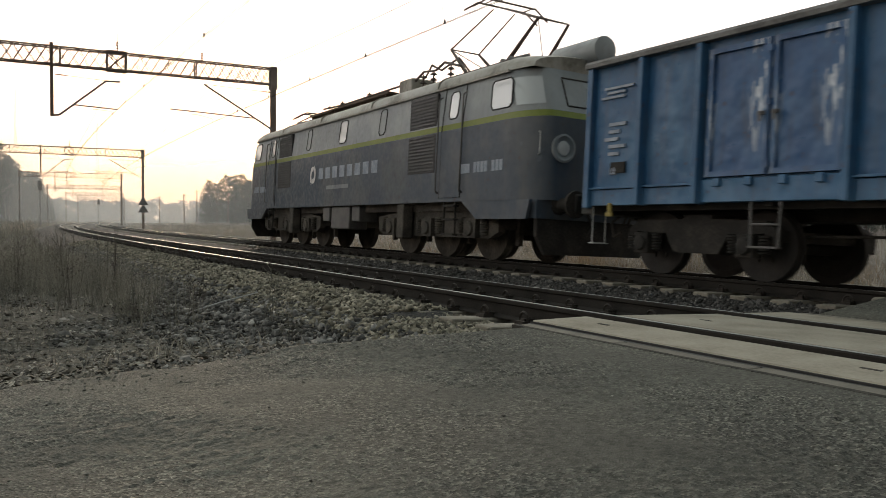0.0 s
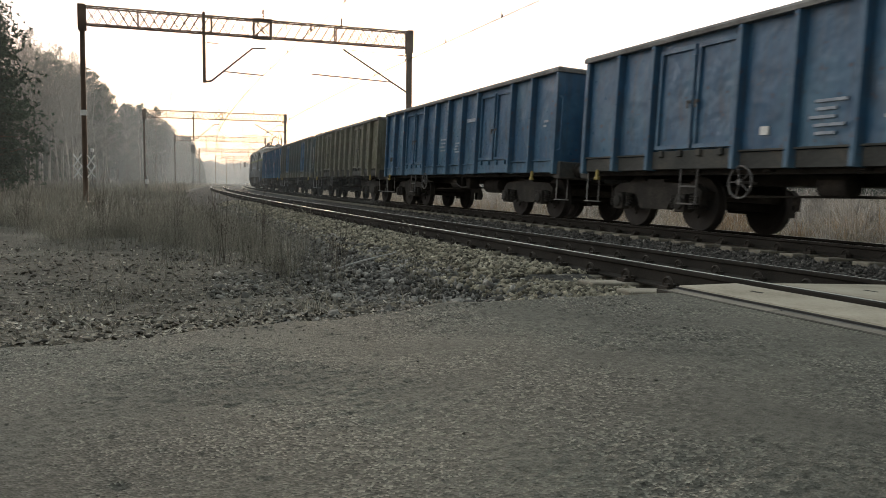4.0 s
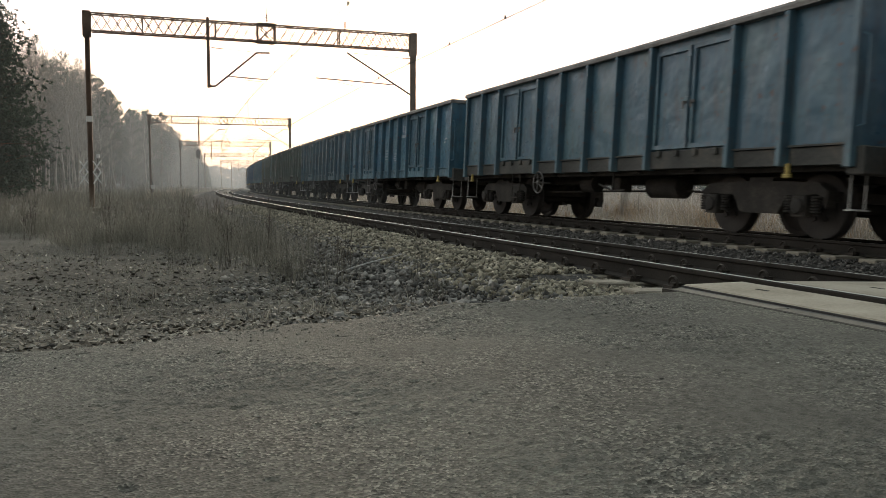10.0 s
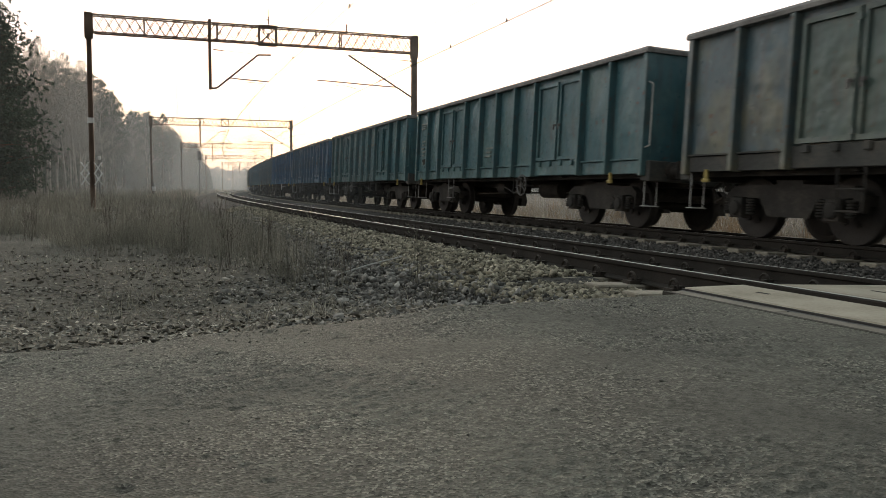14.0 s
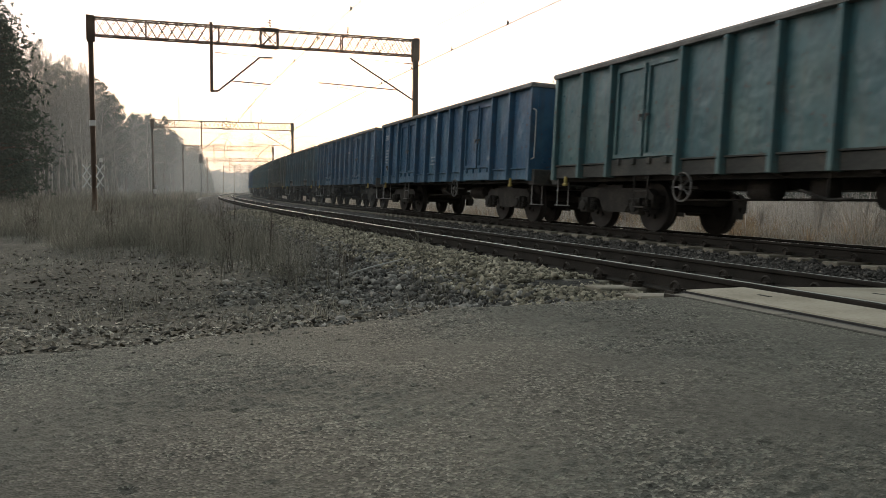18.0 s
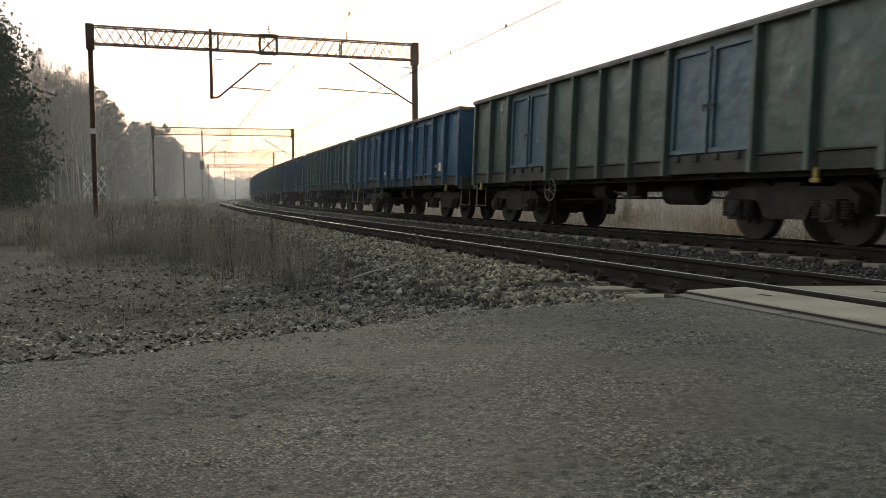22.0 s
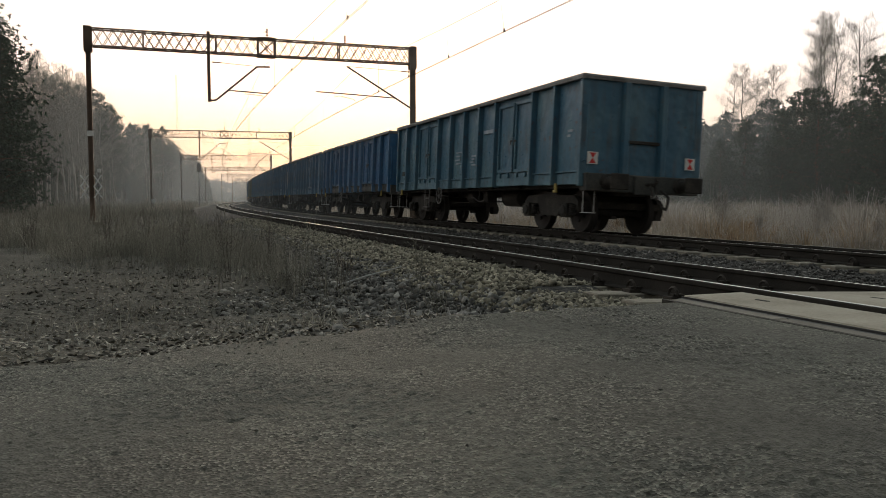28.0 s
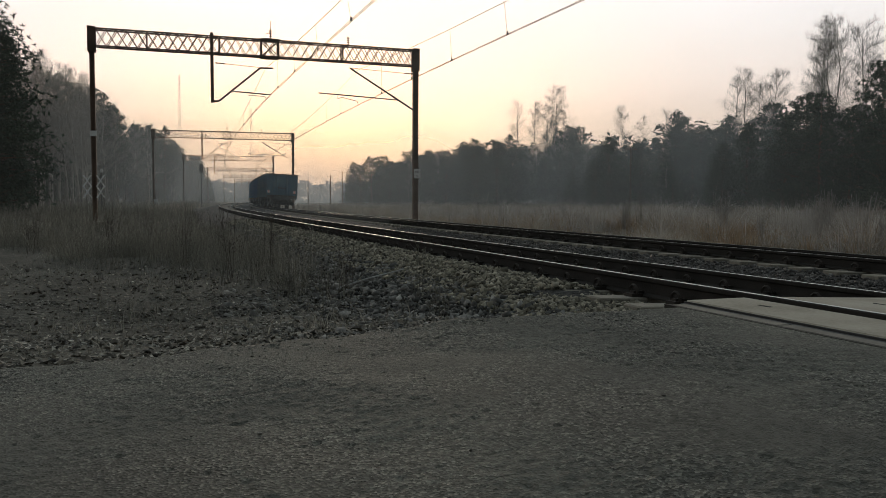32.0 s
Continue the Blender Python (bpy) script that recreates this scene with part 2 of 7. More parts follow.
def asphalt():
    """Worn asphalt: pale and dark chippings bound in grey, with broad worn patches."""
    m = bpy.data.materials.new("asphalt")
    m.use_nodes = True
    n, l = m.node_tree.nodes, m.node_tree.links
    b = n["Principled BSDF"]
    tc = n.new("ShaderNodeTexCoord")

    def ramp(src, stops):
        r = n.new("ShaderNodeValToRGB")
        e = r.color_ramp.elements
        e[0].position, e[0].color = stops[0][0], (*stops[0][1], 1)
        e[1].position, e[1].color = stops[-1][0], (*stops[-1][1], 1)
        for at, c in stops[1:-1]:
            q = e.new(at)
            q.color = (*c, 1)
        l.new(src, r.inputs[0])
        return r.outputs[0]
    vo = n.new("ShaderNodeTexVoronoi")
    vo.inputs["Scale"].default_value = 105.0
    l.new(tc.outputs["Object"], vo.inputs["Vector"])
    sep = n.new("ShaderNodeSeparateColor")
    l.new(vo.outputs["Color"], sep.inputs[0])
    chips = ramp(sep.outputs[0], [(0.0, (0.026, 0.0255, 0.022)), (0.35, (0.071, 0.070, 0.060)), (0.75, (0.106, 0.105, 0.090)), (1.0, (0.233, 0.23, 0.196))])
    no = n.new("ShaderNodeTexNoise")
    no.inputs["Scale"].default_value, no.inputs["Detail"].default_value = 0.7, 6.0
    l.new(tc.outputs["Object"], no.inputs["Vector"])
    calm = n.new("ShaderNodeTexNoise")
    calm.inputs["Scale"].default_value, calm.inputs["Detail"].default_value = 1.3, 5.0
    l.new(tc.outputs["Object"], calm.inputs["Vector"])
    worn = n.new("ShaderNodeMapRange")
    worn.inputs["From Min"].default_value, worn.inputs["From Max"].default_value, worn.inputs["To Max"].default_value = 0.40, 0.62, 0.88
    l.new(calm.outputs[0], worn.inputs[0])
    smooth = n.new("ShaderNodeMixRGB")
    smooth.inputs[2].default_value = (0.081, 0.081, 0.069, 1)
    l.new(worn.outputs[0], smooth.inputs[0])
    l.new(chips, smooth.inputs[1])
    chips = smooth.outputs[0]
    wear = ramp(no.outputs[0], [(0.3, (0.74, 0.73, 0.72)), (0.5, (1.0, 1.0, 0.98)), (0.7, (1.25, 1.25, 1.22))])
    mid = n.new("ShaderNodeTexNoise")
    mid.inputs["Scale"].default_value, mid.inputs["Detail"].default_value = 34.0, 5.0
    l.new(tc.outputs["Object"], mid.inputs["Vector"])
    mott = ramp(mid.outputs[0], [(0.32, (0.68, 0.67, 0.66)), (0.5, (1.0, 1.0, 1.0)), (0.68, (1.22, 1.21, 1.2))])
    for src in (wear, mott):
        x = n.new("ShaderNodeMixRGB")
        x.blend_type = "MULTIPLY"
        x.inputs[0].default_value = 1.0
        l.new(chips, x.inputs[1])
        l.new(src, x.inputs[2])
        chips = x.outputs[0]
    l.new(chips, b.inputs["Base Color"])
    b.inputs["Roughness"].default_value = 0.85
    b.inputs["Specular IOR Level"].default_value = 0.3
    bp = n.new("ShaderNodeBump")
    bp.inputs["Strength"].default_value, bp.inputs["Distance"].default_value = 0.8, 0.007
    mixh = n.new("ShaderNodeMath")
    mixh.operation = "ADD"
    l.new(vo.outputs["Distance"], mixh.inputs[0])
    l.new(mid.outputs[0], mixh.inputs[1])
    l.new(mixh.outputs[0], bp.inputs["Height"])
    l.new(bp.outputs[0], b.inputs["Normal"])
    return m


M_ASPHALT = asphalt()
M_CONCRETE = mat("crossing_concrete", [(0.215, 0.192, 0.148), (0.30, 0.272, 0.216), (0.36, 0.33, 0.268)], 0.85, 2.2, 45, 0.35, dist=0.006, rnd=0.05)
M_SLEEPER = mat("sleeper_concrete", [(0.15, 0.132, 0.105), (0.225, 0.205, 0.165), (0.30, 0.28, 0.235)], 0.9, 2.5, 50, 0.3, rnd=0.12)
M_RAIL = mat("rusty_rail", [(0.018, 0.0165, 0.0145), (0.030, 0.027, 0.024), (0.036, 0.033, 0.029)], 0.9, 2, 60, 0.3, 0.0, spec=0.15)
M_RAILTOP = mat("polished_rail_head", [(0.38, 0.37, 0.35), (0.5, 0.49, 0.47)], 0.45, 1.5, 60, 0.05, 1.0)
M_BALLAST = mat("ballast_stone", [(0.092, 0.084, 0.062), (0.185, 0.170, 0.128), (0.30, 0.278, 0.218)], 0.92, 6, 40, 0.5, island=0.8)
M_SHOULDER = mat("grey_ballast_stone", [(0.055, 0.055, 0.052), (0.12, 0.118, 0.110), (0.235, 0.226, 0.205)], 0.92, 6, 40, 0.5, island=0.85)
# bed coloured near black, standing in for shade in the gaps between stones
M_SHADED_BED = mat("ballast_bed", [(0.012, 0.012, 0.011), (0.024, 0.023, 0.021), (0.05, 0.047, 0.042)], 0.95, 4, 22, 1.0, dist=0.06, fine_amt=0.9)
M_DARKSTONE = mat("oiled_ballast_stone", [(0.035, 0.033, 0.031), (0.075, 0.071, 0.066), (0.14, 0.132, 0.123)], 0.92, 6, 40, 0.5, island=0.7)
M_GROUND = mat("winter_ground", [(0.022, 0.021, 0.016), (0.048, 0.046, 0.036), (0.098, 0.094, 0.076)], 0.95, 0.7, 14, 1.0, dist=0.06, fine_amt=0.9)
M_GRAVEL = mat("verge_gravel", [(0.07, 0.068, 0.060), (0.15, 0.146, 0.128), (0.32, 0.31, 0.28)], 0.92, 3, 30, 0.3, island=0.7)
# soil of the clods, and the painted shadow line by the kerb
M_CLOD_AND_SHADE = mat("dark_soil_and_kerb_shade", [(0.020, 0.018, 0.015), (0.042, 0.038, 0.031), (0.07, 0.064, 0.053)], 0.95, 8, 40, 0.6, island=0.5)
M_DRYGRASS = mat("dry_grass", [(0.20, 0.165, 0.125), (0.36, 0.32, 0.265), (0.52, 0.49, 0.44)], 0.85, 0.6, 8, 0.0, island=0.35)
M_STEM = mat("dark_dead_stem", [(0.045, 0.038, 0.031), (0.085, 0.073, 0.06), (0.14, 0.125, 0.105)], 0.9, 3, 20, 0.0)
M_FROST = mat("frosted_grass", [(0.25, 0.23, 0.21), (0.40, 0.375, 0.35), (0.55, 0.53, 0.505)], 0.85, 0.5, 8, 0.0, island=0.4)
M_RUSSET = mat("russet_grass", [(0.20, 0.13, 0.075), (0.32, 0.23, 0.145), (0.44, 0.35, 0.25)], 0.85, 0.8, 8, 0.0, island=0.35)
M_WEED = mat("dead_weed", [(0.115, 0.112, 0.092), (0.20, 0.194, 0.163), (0.33, 0.32, 0.278)], 0.9, 0.7, 8, 0.0, island=0.5)
M_MAST = mat("rusty_mast", [(0.075, 0.055, 0.043), (0.13, 0.09, 0.067), (0.19, 0.14, 0.105)], 0.8, 1.2, 25, 0.2, 0.2)
M_GALV = mat("grey_steel", [(0.10, 0.10, 0.10), (0.17, 0.165, 0.16)], 0.6, 3, 40, 0.1, 0.5)
M_WIRE = mat("copper_wire", [(0.035, 0.034, 0.032), (0.06, 0.057, 0.052)], 0.85, 3, 40, 0.0, spec=0.1)
M_INSUL = mat("brown_porcelain", [(0.06, 0.03, 0.02), (0.09, 0.05, 0.035)], 0.25, 6, 40, 0.0)
M_WHITE = mat("white_sign_paint", [(0.62, 0.62, 0.6), (0.78, 0.78, 0.76)], 0.6, 5, 40, 0.05)
M_BLACK = mat("black_paint", [(0.012, 0.012, 0.012), (0.025, 0.024, 0.022)], 0.6, 4, 40, 0.05)
M_BARK = mat("pine_bark", [(0.05, 0.035, 0.025), (0.11, 0.075, 0.05), (0.16, 0.10, 0.06)], 0.95, 1.5, 14, 0.6, rnd=0.15)
M_BIRCH = mat("birch_bark", [(0.05, 0.04, 0.035), (0.34, 0.31, 0.27), (0.48, 0.45, 0.40)], 0.85, 2.0, 10, 0.3, rnd=0.15)
M_TWIG = mat("birch_twig", [(0.185, 0.166, 0.14), (0.34, 0.314, 0.275)], 0.9, 1, 9, 0.0, island=0.25, rnd=0)
M_NEEDLE = mat("pine_needles", [(0.024, 0.042, 0.027), (0.048, 0.074, 0.045), (0.080, 0.108, 0.066)], 0.8, 0.5, 6, 0.0, island=0.45)
M_DIST = mat("far_wood", [(0.04, 0.042, 0.03), (0.08, 0.075, 0.06)], 0.95, 0.05, 0.6, 0.0)


def let_light_through(m, share):
    """Thin dry blades pass part of the light that falls on their far side."""
    n, l = m.node_tree.nodes, m.node_tree.links
    b, out = n["Principled BSDF"], n["Material Output"]
    src = b.inputs["Base Color"].links[0].from_socket
    tl, mx = n.new("ShaderNodeBsdfTranslucent"), n.new("ShaderNodeMixShader")
    l.new(src, tl.inputs["Color"])
    mx.inputs[0].default_value = share
    l.new(b.outputs[0], mx.inputs[1])
    l.new(tl.outputs[0], mx.inputs[2])
    l.new(mx.outputs[0], out.inputs["Surface"])


let_light_through(M_DRYGRASS, 0.45)
let_light_through(M_WEED, 0.3)
let_light_through(M_FROST, 0.35)
let_light_through(M_RUSSET, 0.35)


# ---------------------------------------------------------------- mesh helpers
def mesh_of(name, verts, faces, *mats):
    me = bpy.data.meshes.new(name)
    me.from_pydata(verts, [], faces)
    for m in mats:
        me.materials.append(m)
    me.update()
    return me


def soup(name, v, f, m):
    """A large mesh from arrays: v (n, 3), f (k, 3 or 4)."""
    v, f = np.asarray(v, np.float32), np.asarray(f, np.int32)
    me = bpy.data.meshes.new(name)
    me.vertices.add(len(v))
    me.vertices.foreach_set("co", v.ravel())
    k = f.shape[1]
    me.loops.add(f.size)
    me.loops.foreach_set("vertex_index", f.ravel())
    me.polygons.add(len(f))
    me.polygons.foreach_set("loop_start", np.arange(0, f.size, k, dtype=np.int32))
    me.update(calc_edges=True)
    me.validate()
    me.materials.append(m)
    return me


def bm_new():
    return bmesh.new()


def add_box(bm, x0, x1, y0, y1, z0, z1):
    v = [bm.verts.new(c) for c in ((x0, y0, z0), (x1, y0, z0), (x1, y1, z0), (x0, y1, z0), (x0, y0, z1), (x1, y0, z1), (x1, y1, z1), (x0, y1, z1))]
    for q in ((0, 3, 2, 1), (4, 5, 6, 7), (0, 1, 5, 4), (1, 2, 6, 5), (2, 3, 7, 6), (3, 0, 4, 7)):
        bm.faces.new([v[i] for i in q])
    return v


def add_prism(bm, pts, axis, a, b):
    """Extrude the outline pts (two coordinates each) from a to b along an axis ('x', 'y' or 'z')."""
    def co(p, t):
        return {"x": (t, p[0], p[1]), "y": (p[0], t, p[1]), "z": (p[0], p[1], t)}[axis]
    lo = [bm.verts.new(co(p, a)) for p in pts]
    hi = [bm.verts.new(co(p, b)) for p in pts]
    n = len(pts)
    bm.faces.new(lo[::-1])
    bm.faces.new(hi)
    for i in range(n):
        j = (i + 1) % n
        bm.faces.new((lo[i], lo[j], hi[j], hi[i]))


def add_tube(bm, p, q, r, r2=None, n=8):
    """A round bar from p to q."""
    p, q = Vector(p), Vector(q)
    d = (q - p).normalized()
    a = d.orthogonal().normalized()
    b = d.cross(a)
    r2 = r if r2 is None else r2
    lo = [bm.verts.new(p + (a * math.cos(t) + b * math.sin(t)) * r) for t in (2 * math.pi * i / n for i in range(n))]
    hi = [bm.verts.new(q + (a * math.cos(t) + b * math.sin(t)) * r2) for t in (2 * math.pi * i / n for i in range(n))]
    bm.faces.new(lo[::-1])
    bm.faces.new(hi)
    for i in range(n):
        j = (i + 1) % n
        bm.faces.new((lo[i], lo[j], hi[j], hi[i]))


def add_path(bm, pts, r, n=6):
    for a, b in zip(pts, pts[1:]):
        add_tube(bm, a, b, r, n=n)


def add_lathe(bm, prof, c, axis, n=20):
    """Turn the profile (along, radius) about an axis through c."""
    c = Vector(c)
    rings = []
    for h, r in prof:
        ring = []
        for i in range(n):
            t = 2 * math.pi * i / n
            u, w = r * math.cos(t), r * math.sin(t)
            ring.append(bm.verts.new(c + Vector({"x": (h, u, w), "y": (u, h, w), "z": (u, w, h)}[axis])))
        rings.append(ring)
    for a, b in zip(rings, rings[1:]):
        for i in range(n):
            j = (i + 1) % n
            bm.faces.new((a[i], a[j], b[j], b[i]))
    bm.faces.new(rings[0][::-1])
    bm.faces.new(rings[-1])


def add_ring(bm, c, axis, rad, r, n=18, k=6):
    """A torus about an axis."""
    c = Vector(c)
    g = []
    for i in range(n):
        t = 2 * math.pi * i / n
        row = []
        for j in range(k):
            s = 2 * math.pi * j / k
            q, h = rad + r * math.cos(s), r * math.sin(s)
            u, w = q * math.cos(t), q * math.sin(t)
            row.append(bm.verts.new(c + Vector({"x": (h, u, w), "y": (u, h, w), "z": (u, w, h)}[axis])))
        g.append(row)
    for i in range(n):
        for j in range(k):
            bm.faces.new((g[i][j], g[(i + 1) % n][j], g[(i + 1) % n][(j + 1) % k], g[i][(j + 1) % k]))


def finish(name, bm, m, bevel=0.0, smooth=False):
    if bevel:
        bmesh.ops.bevel(bm, geom=list(bm.edges), offset=bevel, segments=1, affect="EDGES")
    bmesh.ops.recalc_face_normals(bm, faces=list(bm.faces))
    me = bpy.data.meshes.new(name)
    bm.to_mesh(me)
    bm.free()
    if m is not None:
        me.materials.append(m)
    if smooth:
        me.shade_smooth()
        me.set_sharp_from_angle(angle=radians(40))
    return me


def part(name, bm, material, parent, label="", bevel=0.0, smooth=False, at=None):
    """Link a bmesh (or a mesh) as one mesh object under a thing or a part."""
    me = finish(name, bm, material, bevel, smooth) if isinstance(bm, bmesh.types.BMesh) else bm
    ob = new(name, me)
    if parent is not None:
        ob.parent = parent
    if at is not None:
        ob.matrix_basis = at
    if label:
        tagged(ob, label)
    return ob


def thing(name, label, category, m=None, group="", kind=""):
    ob = new(name)
    ob.empty_display_size = 0.3
    tagged(ob, label, category, group, kind)
    if m is not None:
        ob.matrix_basis = m
    return ob


# ---------------------------------------------------------------- ground, road, track bed
def road_z(lat):
    """Height of the road surface across the line; it climbs to the rails."""
    def plane(off, tr):
        return -off * math.sin(CANT[tr]) + (DZ2 if tr == 2 else 0) - 0.012
    if lat < -3.2:
        return plane(-1.8, 1) - 0.058 * min(-1.8 - lat, 9)
    if lat < -1.56:
        return -0.006 - 0.0062 * (-1.56 - lat)
    if lat <= -0.83:
        return -0.004
    if lat <= 1.8:
        return plane(lat, 1)
    if lat < GAP - 1.8:
        f = (lat - 1.8) / (GAP - 3.6)
        return plane(1.8, 1) * (1 - f) + plane(-1.8, 2) * f
    if lat <= GAP + 1.8:
        return plane(lat - GAP, 2)
    return plane(1.8, 2) - 0.05 * min(lat - GAP - 1.8, 7)


def ground_z(s, lat):
    base = -0.42 if lat < 2 else -0.62
    if lat < -9:
        base += 0.012 * min(-9 - lat, 30)
    if lat > 12:
        base += 0.008 * min(lat - 12, 60)
    near = max(0.0, min(1.0, 1 - (abs(s) - 4.2) / 3.5))
    near = near * near * (3 - 2 * near)
    v = noise.noise((s * 0.35, lat * 0.35, 3.1)) * 0.05 + noise.noise((s * 1.7, lat * 1.7, 7.7)) * 0.025
    z = base * (1 - near) + (road_z(lat) - 0.05) * near + v * (1 if abs(s) > 4.6 else 0.2)
    if -2.9 < lat < GAP + 2.9:
        z = min(z, -0.62)
    return z


def axis_steps(near, far, step, grow=1.18):
    out, x, d = [0.0], 0.0, step
    while x < far:
        if x > near:
            d *= grow
        x += d
        out.append(x)
    return [-v for v in out[:0:-1]] + out


gs = [s for s in axis_steps(26, 2600, 0.7)]
gl = axis_steps(26, 2600, 0.7)
verts, faces = [], []
for s in gs:
    ss = max(-440, min(900, s))
    c, n = centre(ss)
    t = Vector((-n.y, n.x))
    for lat in gl:
        q = c + n * lat + t * (s - ss)
        far = min(1.0, max(0.0, (max(abs(s), abs(lat)) - 400) / 300))
        verts.append((q.x, q.y, (ground_z(s, lat) + GRAD * ss) * (1 - far) - 0.5 * far))
w = len(gl)
for i in range(len(gs) - 1):
    for j in range(w - 1):
        faces.append((i * w + j, i * w + j + 1, (i + 1) * w + j + 1, (i + 1) * w + j))
ground = new("ground", mesh_of("ground", verts, faces, M_GROUND))
ground.data.shade_smooth()
tagged(ground, "brown frosty winter ground with dead grass and leaf litter", "ground", kind="structure")

# road across the line, with a crumbling edge on the camera's far side; its surface is rough where it is passed closest
def roughness_field(n, m, cells, seed):
    """Even random relief whose bumps are some cells across, of unit deviation."""
    h = np.random.default_rng(seed).standard_normal((n, m))
    u, v = np.fft.fftfreq(n)[:, None], np.fft.rfftfreq(m)[None]
    h = np.fft.irfft2(np.fft.rfft2(h) * np.exp(-2 * (math.pi * cells) ** 2 * (u * u + v * v)), (n, m))
    return h / h.std()


def spread_steps(a, b, step):
    n = int(round((b - a) / step))
    return [a + (b - a) * i / n for i in range(n + 1)]


FINE_LAT, FINE_S = spread_steps(-6.6, -1.58, 0.0095), spread_steps(1.2, 4.35, 0.0095)
lats = [-70, -45, -30, -22, -16, -12, -10, -9, -8, -7.3] + FINE_LAT + [-1.565, -1.56, 1.79, 1.8, 2.2, 2.6, GAP - 1.8, GAP - 1.79, GAP + 1.79, GAP + 1.8, 7.5, 9, 12, 16, 22, 30, 45]
ss = [-4.3, -3.5, -2.5, -1.5, -0.5, 0.5, 0.9] + FINE_S + [4.385, 4.42]
a0, b0 = lats.index(FINE_LAT[0]), ss.index(FINE_S[0])
na, nb = len(FINE_LAT), len(FINE_S)
coarse = np.clip(0.5 + 0.6 * roughness_field(na, nb, 30, 61), 0.15, 1.15)
relief = coarse * (0.0016 * roughness_field(na, nb, 0.7, 42) + 0.0017 * roughness_field(na, nb, 1.6, 43)) + 0.0020 * roughness_field(na, nb, 9, 44)
relief -= 0.0085 * np.clip(roughness_field(na, nb, 1.5, 45) - 2.1 + 0.2 * coarse, 0, 1)
relief *= np.minimum(1, np.minimum(np.arange(na), na - 1 - np.arange(na)) / 25.0)[:, None]
grid = np.zeros((len(lats), len(ss), 3))
for j, s in enumerate(ss):
    k = max(0.0, (s - 3.2) / 1.2)
    for i, lat in enumerate(lats):
        wob = (0.05 * math.sin(lat * 1.9) + 0.04 * math.sin(lat * 5.3) + 0.025 * math.sin(lat * 13.1)) * k * min(1.0, max(0.0, (-2.0 - lat) / 0.8)) if k and lat < -2.0 else 0.0
        grid[i, j, 0] = s + wob
for j in range(len(ss)):
    c, n_ = centre(ss[j])
    along = Vector((-n_.y, n_.x))
    off = grid[:, j, 0] - ss[j]
    la = np.array(lats)
    grid[:, j, 0], grid[:, j, 1] = c.x + n_.x * la + along.x * off, c.y + n_.y * la + along.y * off
low = np.array([-0.13 if (-1.562 < q < 1.795 or GAP - 1.795 < q < GAP + 1.795) else 0.0 for q in lats])
grid[:, :, 2] = (np.array([road_z(q) for q in lats]) + low)[:, None] + GRAD * np.array(ss)[None]
grid[:, -1, 2] -= 0.03
grid[a0:a0 + na, b0:b0 + nb, 2] += relief
w = len(ss)
ii = (np.arange(len(lats) - 1)[:, None] * w + np.arange(w - 1)[None]).ravel()
road = new("road", soup("road", grid.reshape(-1, 3), np.stack([ii, ii + w, ii + w + 1, ii + 1], 1), M_ASPHALT))
road.data.shade_smooth()
tagged(road, "worn grey asphalt road leading over the level crossing", "road", kind="structure")

# ballast bed of both tracks in one sweep
prof = [(-3.5, -0.66), (-2.9, -0.47), (-2.3, -0.29), (-1.85, -0.16), (-1.4, -0.112), (-0.98, -0.125), (-0.75, -0.19), (0, -0.225), (0.75, -0.255), (1.45, -0.28),
        (1.9, -0.30), (2.4, -0.31), (2.85, -0.27), (GAP - 1.4, -0.225), (GAP - 0.75, -0.25), (GAP, -0.26), (GAP + 0.75, -0.29), (GAP + 1.4, -0.31), (GAP + 1.9, -0.36), (GAP + 2.5, -0.62), (GAP + 2.9, -0.8)]


def bed_z(lat, s=99.0):
    if -1.9 < lat < -0.8 and s < 6.5:
        return -0.175
    for (a, za), (b, zb) in zip(prof, prof[1:]):
        if a <= lat <= b:
            return za + (zb - za) * (lat - a) / (b - a)
    return -0.7


run = [-440 + 10 * i for i in range(41)] + [-36 + 2 * i for i in range(16)] + [-4.3, 4.3] + [5 + 0.5 * i for i in range(60)] + [36 + 2 * i for i in range(45)] + [126 + 6 * i for i in range(85)]
run = sorted(set(run))
verts, faces = [], []
for s in run:
    for lat, z in prof:
        j = 0.03 * noise.noise((s * 2.1, lat * 2.1, 0)) if 4 < s < 40 else 0
        low = -0.25 if abs(s) < 4.25 else (-0.055 if -1.9 < lat < -0.8 and s < 6.4 else 0)
        verts.append(beside(s, lat, z + j + low)[:])
w = len(prof)
for i in range(len(run) - 1):
    for j in range(w - 1):
        faces.append((i * w + j, i * w + j + 1, (i + 1) * w + j + 1, (i + 1) * w + j))
bed = new("ballast_bed", mesh_of("ballast_bed", verts, faces, M_SHADED_BED))
tagged(bed, "crushed stone ballast under both tracks, near black for the shade between stones", "ballast", kind="structure")

